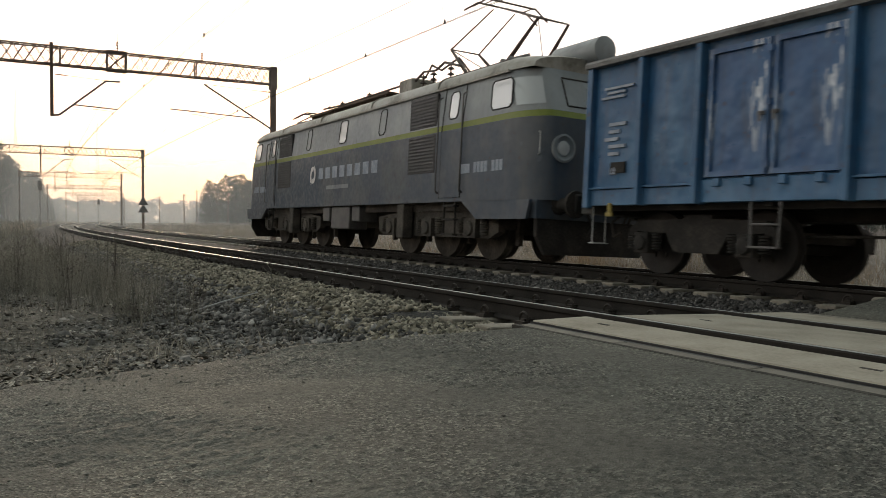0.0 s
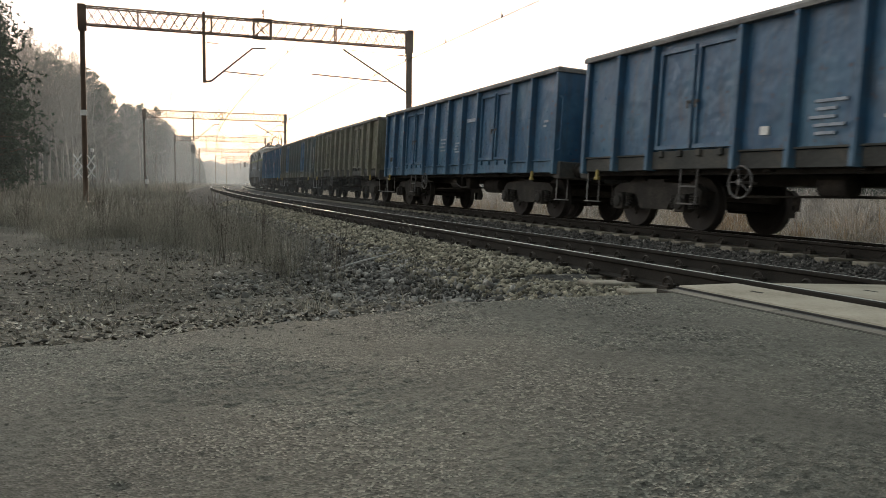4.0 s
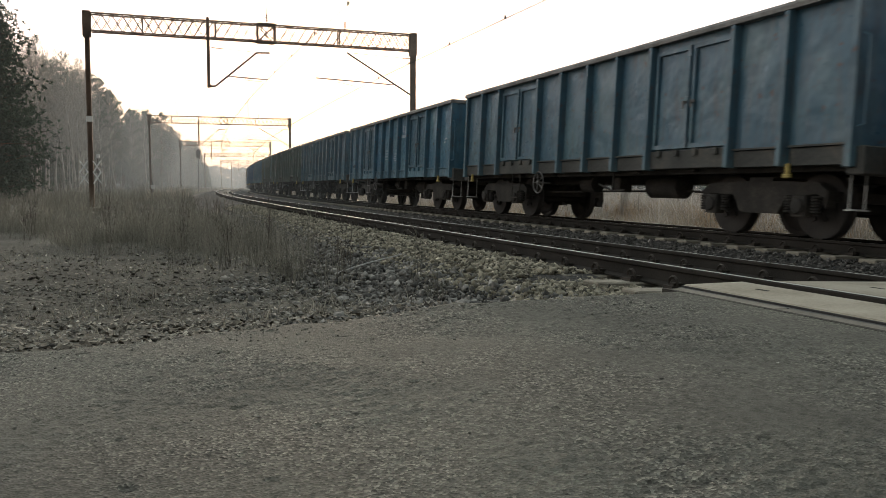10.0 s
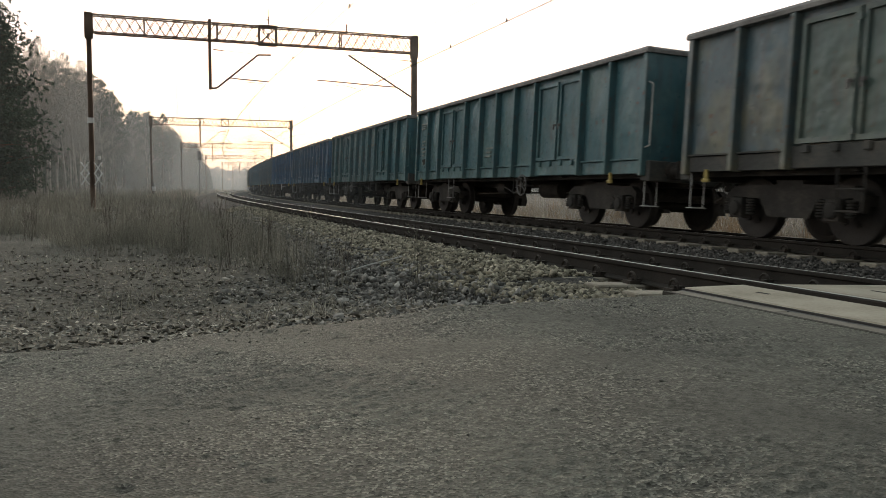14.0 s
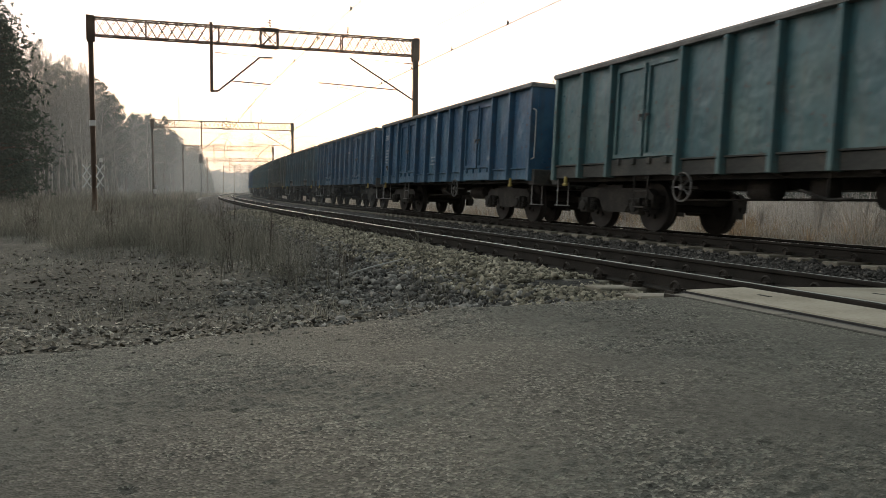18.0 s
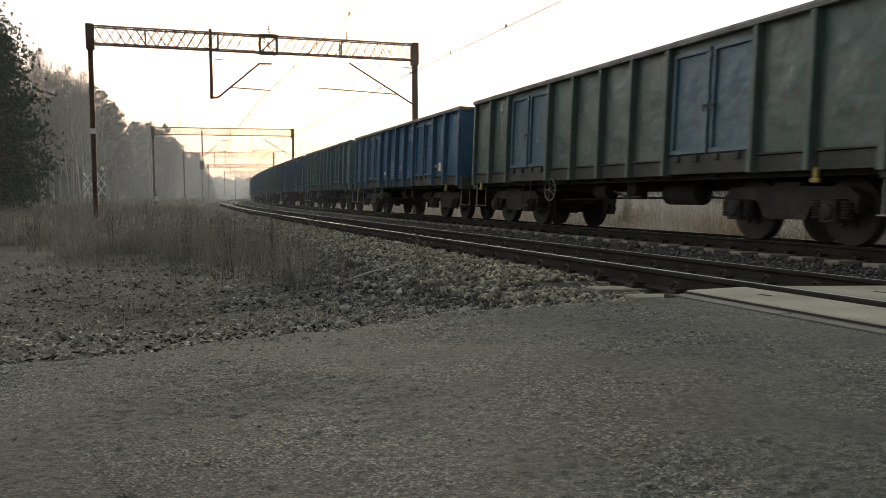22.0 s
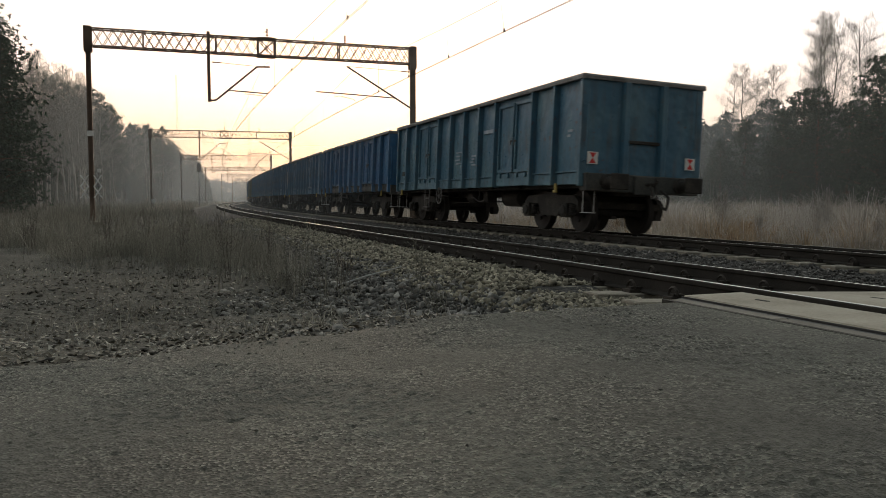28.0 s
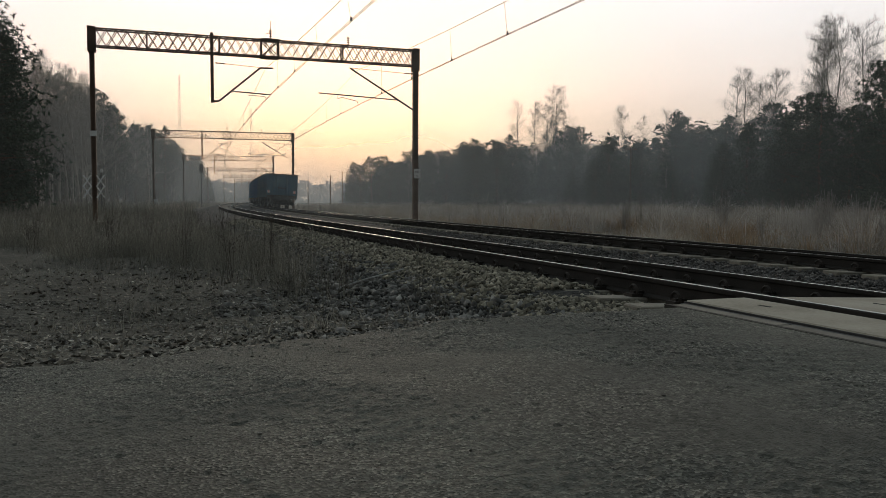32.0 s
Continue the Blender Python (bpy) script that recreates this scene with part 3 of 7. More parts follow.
# ---------------------------------------------------------------- rails and sleepers
RAIL = [(-0.075, -0.172), (0.075, -0.172), (0.075, -0.160), (0.012, -0.140), (0.009, -0.050), (0.034, -0.036), (0.036, -0.010), (0.028, 0.0), (-0.028, 0.0), (-0.036, -0.010), (-0.034, -0.036), (-0.009, -0.050), (-0.012, -0.140), (-0.075, -0.160)]
HALF = 0.7525
tracks = {}
for tr in (1, 2):
    tracks[tr] = tagged(new("track_%d" % tr), "railway track with rusty steel rails on concrete sleepers", "railway track", kind="structure")
    tracks[tr].empty_display_size = 1
    for side in (-1, 1):
        verts, faces, mi = [], [], []
        rs = [s for s in run if abs(s) > 4.31] + [-4.3, -2, 0, 2, 4.3]
        rs = sorted(set(rs))
        for s in rs:
            for o, z in RAIL:
                verts.append(at_track(s, side * HALF + o, z, tr)[:])
        w = len(RAIL)
        for i in range(len(rs) - 1):
            for j in range(w):
                k = (j + 1) % w
                faces.append((i * w + j, i * w + k, (i + 1) * w + k, (i + 1) * w + j))
                mi.append(1 if j == 7 else 0)
        me = mesh_of("rail", verts, faces, M_RAIL, M_RAILTOP)
        me.polygons.foreach_set("material_index", mi)
        me.update()
        part("rail", me, None, tracks[tr], "steel rail with rusty web and polished head")

bm = bm_new()
add_prism(bm, [(-0.14, -0.20), (0.14, -0.20), (0.125, 0.0), (-0.125, 0.0)], "x", -1.3, 1.3)
for v in bm.verts:
    if abs(v.co.x) < 0.1:
        v.co.z -= 0.02
SLEEPER = finish("sleeper", bm, M_SLEEPER, 0.012)


def sleeper_pose(s, tr):
    a, b = at_track(s, -1, -0.178, tr), at_track(s, 1, -0.178, tr)
    x = (b - a).normalized()
    up = Vector((0, 0, 1))
    z = (up - x * up.dot(x)).normalized()
    y = z.cross(x)
    m = Matrix((x, y, z)).transposed().to_4x4()
    m.translation = (a + b) / 2
    return m


def fastening():
    """Elastic rail clip with its shoulder and pad, beside one rail foot."""
    bm = bm_new()
    add_box(bm, -0.055, 0.055, -0.06, 0.06, 0.0, 0.03)
    add_ring(bm, (0.0, 0.0, 0.048), "x", 0.056, 0.015, 10, 4)
    add_box(bm, -0.02, 0.09, -0.03, 0.03, 0.03, 0.05)
    me = finish("clip", bm, None)
    v = np.array([q.co[:] for q in me.vertices])
    f = [tuple(q.vertices) for q in me.polygons]
    bpy.data.meshes.remove(me)
    return v, f


def icosa():
    bm = bm_new()
    bmesh.ops.create_icosphere(bm, subdivisions=1, radius=1.0)
    v = np.array([q.co[:] for q in bm.verts], np.float32)
    f = np.array([[q.index for q in g.verts] for g in bm.faces], np.int32)
    bm.free()
    return v, f


ICO_V, ICO_F = icosa()
rg = np.random.default_rng(5)


def scatter(name, pts, size, flat, m, label, category):
    """Many small angular stones in one mesh."""
    n = len(pts)
    v = ICO_V[None] * (1 + np.clip(0.5 * rg.standard_normal((n, len(ICO_V), 1)), -0.6, 0.9))
    v = v * (size * np.exp(0.28 * rg.standard_normal((n, 1, 1)))) * np.array([1, 1, flat]) * rg.uniform(0.7, 1.3, (n, 1, 3))
    a = rg.uniform(0, 6.283, n)
    t = rg.normal(0, 0.35, n)
    ca, sa, ct, st = np.cos(a)[:, None], np.sin(a)[:, None], np.cos(t)[:, None], np.sin(t)[:, None]
    x, y, z = v[..., 0], v[..., 1], v[..., 2]
    y, z = y * ct - z * st, y * st + z * ct
    x, y = x * ca - y * sa, x * sa + y * ca
    v = np.stack([x, y, z], -1) + np.asarray(pts, np.float32)[:, None]
    f = ICO_F[None] + (np.arange(n) * len(ICO_V))[:, None, None]
    ob = new(name, soup(name, v.reshape(-1, 3), f.reshape(-1, 3), m))
    return tagged(ob, label, category, kind="stuff")


# ---------------------------------------------------------------- level crossing slabs
# black of the engine grilles, also used as painted shade in the slab groove
M_GRILLE_AND_GROOVE = mat("grille_and_groove_shade", [(0.012, 0.012, 0.013), (0.03, 0.03, 0.03)], 0.6, 3, 30, 0.0)
M_KERB = mat("kerb_concrete", [(0.13, 0.12, 0.098), (0.215, 0.198, 0.165)], 0.9, 6, 50, 0.6, rnd=0.12)
crossing = tagged(new("crossing"), "level crossing of pale concrete slabs between and beside the rails", "level crossing", kind="structure")


def slab(tr, a, b, s0, s1, dz, m=M_CONCRETE, name="slab", label="", level=False, bevel=0.012):
    """A slab between two lines beside a track, in its rail plane, or level at the height dz."""
    bm = bm_new()
    ends = ((s0, a), (s1, a), (s1, b), (s0, b))
    place = (lambda s, o, z: beside(s, o, z)) if level else (lambda s, o, z: at_track(s, o, z, tr))
    t = [bm.verts.new(place(s, o, dz)) for s, o in ends]
    q = [bm.verts.new(place(s, o, dz - 0.14)) for s, o in ends]
    bm.faces.new(t)
    bm.faces.new(q[::-1])
    for i in range(4):
        j = (i + 1) % 4
        bm.faces.new((t[i], q[i], q[j], t[j]))
    return part(name, bm, m, crossing, label, bevel=bevel)


M_IRON = mat("dark_iron", [(0.022, 0.019, 0.016), (0.045, 0.038, 0.032)], 0.85, 4, 40, 0.2, 0.2)
for s0 in (4.61, 1.75, -1.11):
    slab(1, -1.365, -0.832, s0 - 2.85, s0, 0.008, level=True)
    # slab edge in black, so the groove's shade is in its colour
    slab(1, -1.3745, -1.3655, s0 - 2.85, s0, 0.001, M_GRILLE_AND_GROOVE, "edge_angle", "steel slab edge, black to stand for shade in the groove", True, 0.0)
    slab(1, -0.51, 0.66, s0 - 2.85, s0, -0.024)
    slab(1, 0.83, 1.655, s0 - 2.85, s0, -0.02)
    slab(2, -1.655, -0.83, s0 - 2.85, s0, -0.03)
    slab(2, -0.66, 0.66, s0 - 2.85, s0, -0.03)
    slab(2, 0.83, 1.655, s0 - 2.85, s0, -0.03)
    for d in (0.45, 2.4):
        slab(1, -1.075, -1.045, s0 - d - 0.055, s0 - d + 0.055, 0.0105, M_IRON, "lifting_eye", "dark iron lifting eye in the slab", True, 0.0)
        slab(1, -0.015, 0.015, s0 - d - 0.055, s0 - d + 0.055, -0.0215, M_IRON, "lifting_eye", "dark iron lifting eye in the slab", False, 0.0)
# added black strip draws the shade inside the groove
slab(1, -1.414, -1.368, -4.0, 4.6, -0.012, M_GRILLE_AND_GROOVE, "joint_seal", "black strip laid in as the shade of the groove beside the slabs", True, 0.0)
# kerb's shadow on the road, put in as a dark strip
slab(1, -1.585, -1.548, -4.0, 4.55, -0.004, M_CLOD_AND_SHADE, "joint_dirt", "dark strip laid in as the shadow line along the kerb", True, 0.0)
for s0 in (4.54, 3.55, 2.56, 1.57, 0.58, -0.41, -1.40, -2.39):
    slab(1, -1.545, -1.418, s0 - 0.98, s0, -0.005 + 0.003 * math.sin(s0 * 5), M_KERB, "kerb_strip", level=True)
    slab(1, 1.705, 1.79, s0 - 0.98, s0, -0.02, M_KERB, "kerb_strip")
    for a, b in ((-1.79, -1.705), (1.705, 1.79)):
        slab(2, a, b, s0 - 0.98, s0, -0.03, M_KERB, "kerb_strip")


# ---------------------------------------------------------------- overhead line
def insulator(bm, p, q, r=0.05, n=3):
    """A row of porcelain sheds between p and q."""
    p, q = Vector(p), Vector(q)
    add_tube(bm, p, q, 0.02, n=6)
    for i in range(n):
        c = p.lerp(q, (i + 0.5) / n)
        d = (q - p).normalized() * 0.02
        add_tube(bm, c - d, c + d, r, r * 0.6, n=8)


def gantry(s, first=False):
    """Portal over both tracks: two lattice masts, a lattice beam, a dropper tube and two cantilevers."""
    g = thing("catenary_gantry", "rusty steel lattice gantry carrying the overhead line over both tracks", "gantry", across(s), "overhead line gantries")
    for x in (-7.58, 7.37):
        bm = bm_new()
        hw = 0.10 if x < 0 else 0.13
        for dx in (-hw, hw - 0.06):
            add_prism(bm, [(x + dx, -0.10), (x + dx + 0.06, -0.10), (x + dx + 0.06, 0.10), (x + dx, 0.10)], "z", -0.7, 8.32)
        add_box(bm, x - 0.08, x + 0.08, -0.06, -0.05, -0.7, 8.3)
        z = 0.0
        while z < 7.2:
            for y in (-0.105, 0.095):
                add_box(bm, x - 0.09, x + 0.09, y, y + 0.01, z, z + 0.16)
            z += 1.1
        for y in (-0.17, 0.16):
            add_box(bm, x - 0.17, x + 0.17, y, y + 0.012, 7.2, 8.32)
        mast = part("mast", bm, M_MAST, g, "rust-brown mast of two steel channels")
        bm = bm_new()
        add_box(bm, x - 0.45, x + 0.45, -0.45, 0.45, -0.9, -0.28)
        part("footing", bm, M_SLEEPER, g, "grey concrete footing", bevel=0.03)
    for y in (-0.22, 0.22):
        for z in (7.46, 8.22):
            bm = bm_new()
            add_box(bm, -7.4, 7.2, y - 0.03, y + 0.03, z - 0.032, z + 0.032)
            part("chord", bm, M_MAST, g)
        bm = bm_new()
        n = 34
        w = 14.6 / n
        for i in range(n):
            x = -7.4 + w * i
            add_tube(bm, (x, y, 7.48), (x + w, y, 8.2), 0.021, n=4)
            add_tube(bm, (x, y, 8.2), (x + w, y, 7.48), 0.021, n=4)
        for x in (-5.29, -2.14, -0.24, 0.55, 3.62):
            add_box(bm, x - 0.03, x + 0.03, y - 0.03, y + 0.03, 7.45, 8.24)
        part("lattice", bm, M_MAST, g, "crossed lattice bars")
    for z in (7.44, 8.2):
        bm = bm_new()
        for i in range(17):
            x = -7.3 + i * 0.85
            add_tube(bm, (x, -0.22, z), (x + 0.42, 0.22, z), 0.014, n=4)
            add_tube(bm, (x + 0.42, 0.22, z), (x + 0.85, -0.22, z), 0.014, n=4)
        part("lacing", bm, M_MAST, g)
    bm = bm_new()
    for z in (7.44, 8.27):
        add_box(bm, -0.28, 0.6, -0.28, 0.28, z - 0.05, z + 0.02)
    for y in (-0.27, 0.27):
        add_tube(bm, (-0.24, y, 7.46), (0.55, y, 8.22), 0.025, n=5)
        add_tube(bm, (-0.24, y, 8.22), (0.55, y, 7.46), 0.025, n=5)
    part("splice_frame", bm, M_MAST, g)
    bm = bm_new()
    add_box(bm, -2.56, -2.42, -0.36, -0.24, 5.18, 8.36)
    add_tube(bm, (-2.49, -0.30, 5.24), (-2.2, -0.30, 5.26), 0.05)
    part("dropper_post", bm, M_MAST, g, "post hanging from the beam between the tracks")
    # near-track cantilever
    bm = bm_new()
    add_tube(bm, (-2.2, -0.3, 5.26), (-0.32, -0.3, 6.88), 0.045)
    add_tube(bm, (-0.34, -0.3, 6.88), (0.28, -0.3, 6.90), 0.04)
    add_tube(bm, (-1.62, -0.3, 5.74), (0.18, -0.3, 5.66), 0.03)
    add_path(bm, [(-0.85, -0.3, 5.70), (-0.85, -0.3, 5.58), (-0.75, -0.3, 5.60), (-0.1, -0.3, 5.56), (-0.05, -0.3, 5.40)], 0.016)
    part("cantilever", bm, M_GALV, g, "tubular cantilever arm")
    bm = bm_new()
    insulator(bm, (-2.35, -0.3, 7.0), (-1.9, -0.3, 6.98))
    add_tube(bm, (-1.9, -0.3, 6.98), (-0.3, -0.3, 6.90), 0.012, n=5)
    part("tie_rod", bm, M_INSUL, g, "thin tie rod with brown insulator")
    # far-track cantilever
    bm = bm_new()
    add_tube(bm, (7.2, -0.3, 5.22), (3.95, -0.3, 7.13), 0.045)
    add_tube(bm, (6.35, -0.3, 5.70), (2.42, -0.3, 5.86), 0.03)
    add_path(bm, [(3.35, -0.3, 5.82), (3.35, -0.3, 5.62), (3.55, -0.3, 5.70), (4.3, -0.3, 5.55), (4.36, -0.3, 5.40)], 0.016)
    part("cantilever", bm, M_GALV, g, "tubular cantilever arm")
    bm = bm_new()
    insulator(bm, (7.15, -0.3, 7.02), (6.7, -0.3, 7.03))
    add_tube(bm, (6.7, -0.3, 7.03), (3.98, -0.3, 7.13), 0.012, n=5)
    part("tie_rod", bm, M_INSUL, g, "thin tie rod with brown insulator")
    for x, h in ((0.2, 0.5), (3.93, 0.42)):
        bm = bm_new()
        insulator(bm, (x, 0, 8.25), (x, 0, 8.25 + h), 0.09, 4)
        if h > 0.45:
            add_tube(bm, (x, 0, 8.7), (x, 0, 9.15), 0.012, n=5)
            add_tube(bm, (x - 0.2, 0, 8.55), (x, 0, 8.62), 0.015, n=5)
        part("beam_insulator", bm, M_INSUL, g, "dark porcelain insulator on top of the beam")
    return g


G_AT = [38.3, 91.0, 141.0, 193.0, 246.0, 300.0, 354.0]
for s in G_AT:
    gantry(s)
gantry(-15.0)

# equipment on the first pair of masts
pl = thing("kilometre_plate", "white kilometre plate with black digits on the rusty mast", "sign", across(G_AT[0]) @ pose(7.42, -0.12, 2.08))
bm = bm_new()
add_box(bm, -0.16, 0.16, -0.012, 0.0, -0.24, 0.24)
part("plate", bm, M_WHITE, pl, bevel=0.004)
for txt, z, size in (("143", 0.03, 0.17), ("5", -0.18, 0.15)):
    cu = bpy.data.curves.new("digits", "FONT")
    cu.body, cu.size, cu.align_x, cu.extrude = txt, size, "CENTER", 0.002
    tmp = bpy.data.objects.new("digits", cu)
    scene.collection.objects.link(tmp)
    me = bpy.data.meshes.new_from_object(tmp.evaluated_get(bpy.context.evaluated_depsgraph_get()))
    bpy.data.objects.remove(tmp)
    me.materials.clear()
    me.materials.append(M_BLACK)
    part("digits", me, None, pl, "black digits", at=pose(0, -0.015, z, 90, 0, 0))
wb = thing("mast_tag", "small white plate strapped to the rusty mast", "sign", across(G_AT[0]) @ pose(-7.58, -0.12, 3.62))
bm = bm_new()
add_box(bm, -0.13, 0.13, -0.012, 0.0, -0.12, 0.12)
part("plate", bm, M_WHITE, wb, bevel=0.004)
xg = thing("climbing_guard", "whitish crossed slats fixed to both sides of the mast", "guard", across(G_AT[0]) @ pose(-7.6, 0, 0))
for side in (-1, 1):
    for z in (0.78, 1.28):
        for d in (-1, 1):
            bm = bm_new()
            cx = side * 0.27
            add_prism(bm, [(cx - 0.19, z + 0.25 - d * 0.25), (cx - 0.12, z + 0.25 - d * 0.25 - 0.012), (cx + 0.19, z + 0.25 + d * 0.25), (cx + 0.12, z + 0.25 + d * 0.25 + 0.012)], "y", -0.125 - 0.012 * (d > 0), -0.116 - 0.012 * (d > 0))
            part("slat", bm, M_WHITE, xg)

# wires: messenger, twin contact wire and droppers over each track
WIRES = tagged(new("overhead_wire"), "overhead line of copper messenger, contact wires and droppers", "wire", kind="structure")
supports = [-70.0, -15.0] + G_AT
for tr, lat in ((1, -0.08), (2, 4.42)):
    for a, b in zip(supports, supports[1:]):
        n = 12
        zig = 0.2
        bm = bm_new()
        top, low = [], []
        for i in range(n + 1):
            f = i / n
            s = a + (b - a) * f
            sag = 4 * f * (1 - f)
            top.append(beside(s, lat + zig * 0.2, 6.93 - 0.95 * sag + (0.2 if tr == 2 else 0)))
            swing = 0.45 * (1 - f) if a == -15.0 else (0.45 * f if b == -15.0 else 0.0)
            low.append(beside(s, lat + swing, 5.42 + (0 if tr == 1 else -0.02)))
        add_path(bm, top, 0.0095, 4)
        part("messenger_wire", bm, M_WIRE, WIRES)
        for dx in (-0.03, 0.03):
            bm = bm_new()
            add_path(bm, [p + Vector((dx, 0, 0)) for p in low], 0.0085, 4)
            part("contact_wire", bm, M_WIRE, WIRES)
        bm = bm_new()
        for i in range(1, n):
            add_tube(bm, top[i], low[i], 0.006, n=4)
            add_box(bm, low[i].x - 0.025, low[i].x + 0.025, low[i].y - 0.02, low[i].y + 0.02, low[i].z - 0.01, low[i].z + 0.09)
        part("dropper", bm, M_WIRE, WIRES)

# ---------------------------------------------------------------- freight wagons
PAINTS = {
    "blue": paint("wagon_blue_paint", (0.037, 0.104, 0.194), faded=(0.072, 0.161, 0.248), amount=0.55),
    "bright": paint("wagon_bright_blue_paint", (0.030, 0.108, 0.226), faded=(0.069, 0.177, 0.312), amount=0.4),
    "steel": paint("wagon_grey_blue_paint", (0.052, 0.117, 0.168), faded=(0.088, 0.160, 0.195), amount=0.6),
    "teal": paint("wagon_teal_paint", (0.052, 0.129, 0.152), faded=(0.093, 0.171, 0.177), amount=0.6),
    "green": paint("wagon_grey_green_paint", (0.066, 0.108, 0.102), faded=(0.110, 0.142, 0.118), amount=0.7),
    "mixed": paint("wagon_blue_and_olive_paint", (0.068, 0.112, 0.132), faded=(0.165, 0.165, 0.118), amount=0.7),
    "olive": paint("wagon_olive_paint", (0.138, 0.142, 0.104), faded=(0.191, 0.191, 0.149), amount=0.65),
    "scratched": paint("scratched_blue_paint", (0.029, 0.097, 0.230), faded=(0.09, 0.18, 0.32), amount=0.45, flake=0.9),
    "azure": paint("wagon_azure_paint", (0.042, 0.126, 0.231), faded=(0.084, 0.192, 0.294), amount=0.5),
    "turq": paint("wagon_turquoise_paint", (0.051, 0.134, 0.203), faded=(0.097, 0.191, 0.239), amount=0.6),
}
M_FRAME = mat("wagon_underframe", [(0.018, 0.0175, 0.016), (0.033, 0.031, 0.028), (0.066, 0.058, 0.05)], 0.85, 2.5, 25, 0.4, 0.2)
M_WHEEL = mat("wheel_steel", [(0.022, 0.021, 0.020), (0.042, 0.039, 0.037)], 0.75, 4, 30, 0.2, 0.2)
# rim kept paler than the body: light on the top edge, put into the colour
M_RIM = mat("rim_lit_grey", [(0.09, 0.085, 0.08), (0.17, 0.165, 0.16), (0.26, 0.255, 0.25)], 0.75, 2, 25, 0.3)
M_SILL = mat("rusty_sill", [(0.035, 0.037, 0.036), (0.062, 0.064, 0.060), (0.11, 0.098, 0.082)], 0.85, 2, 25, 0.3)
M_YELLOW = mat("yellow_paint", [(0.26, 0.20, 0.06), (0.42, 0.33, 0.10)], 0.6, 5, 40, 0.1)
M_BOGIE = mat("dusty_engine_bogie", [(0.034, 0.031, 0.027), (0.064, 0.058, 0.049), (0.11, 0.098, 0.08)], 0.9, 2.5, 25, 0.4)
M_FAINT = mat("faint_lettering", [(0.15, 0.17, 0.16), (0.24, 0.25, 0.23)], 0.7, 5, 30, 0.0)
M_MARK = mat("faded_white_lettering", [(0.22, 0.26, 0.32), (0.40, 0.44, 0.50)], 0.7, 5, 30, 0.0)
M_CHALK = mat("pale_panel_paint", [(0.55, 0.52, 0.42), (0.68, 0.65, 0.56)], 0.7, 5, 30, 0.0)
M_GRAB = mat("pale_handrail_paint", [(0.30, 0.305, 0.30), (0.50, 0.505, 0.49)], 0.6, 5, 30, 0.0)
M_COAL = mat("coal", [(0.012, 0.012, 0.013), (0.04, 0.04, 0.042)], 0.6, 3, 20, 1.0, dist=0.08)
M_RED = mat("red_reflector", [(0.55, 0.03, 0.03), (0.65, 0.05, 0.04)], 0.4, 5, 30, 0.0)

BASE = {}


def base(key, make, bevel=0.0, smooth=False):
    """Meshes that all wagons share, built once."""
    if key not in BASE:
        bm = bm_new()
        make(bm)
        BASE[key] = finish(key.split("|")[0], bm, None, bevel, smooth)
    return BASE[key]


TINTED = {}


def tint(key, m):
    k = (key, m.name)
    if k not in TINTED:
        me = BASE[key].copy()
        me.materials.clear()
        me.materials.append(m)
        me.name = key.split("|")[0]
        TINTED[k] = me
    return TINTED[k]


HL = 6.42                       # half length of the wagon body
RIBS = [HL - d for d in (1.15, 2.2, 4.3, 5.36, 6.42, 7.48, 8.55, 10.62, 11.68)]
DOORS = [(HL - 4.24, HL - 2.26), (HL - 10.56, HL - 8.61)]


def wheelset(bm, r=0.46, n=28):
    prof = [(-0.80, 0.06), (-0.79, 0.07), (-0.785, r - 0.06), (-0.78, r), (-0.665, r + 0.004), (-0.66, r + 0.028), (-0.632, r + 0.026), (-0.63, r - 0.06), (-0.66, r - 0.09), (-0.68, 0.16), (-0.62, 0.12), (-0.6, 0.085)]
    add_lathe(bm, prof + [(0.6, 0.085)] + [(-h, q) for h, q in prof[::-1]][1:], (0, 0, 0), "y", n)
    for y in (-0.80, 0.80):
        for i in range(6):
            t = i * math.pi / 3
            add_box(bm, 0.2 * math.cos(t) - 0.03, 0.2 * math.cos(t) + 0.03, y - 0.012, y + 0.012, 0.2 * math.sin(t) - 0.03, 0.2 * math.sin(t) + 0.03)


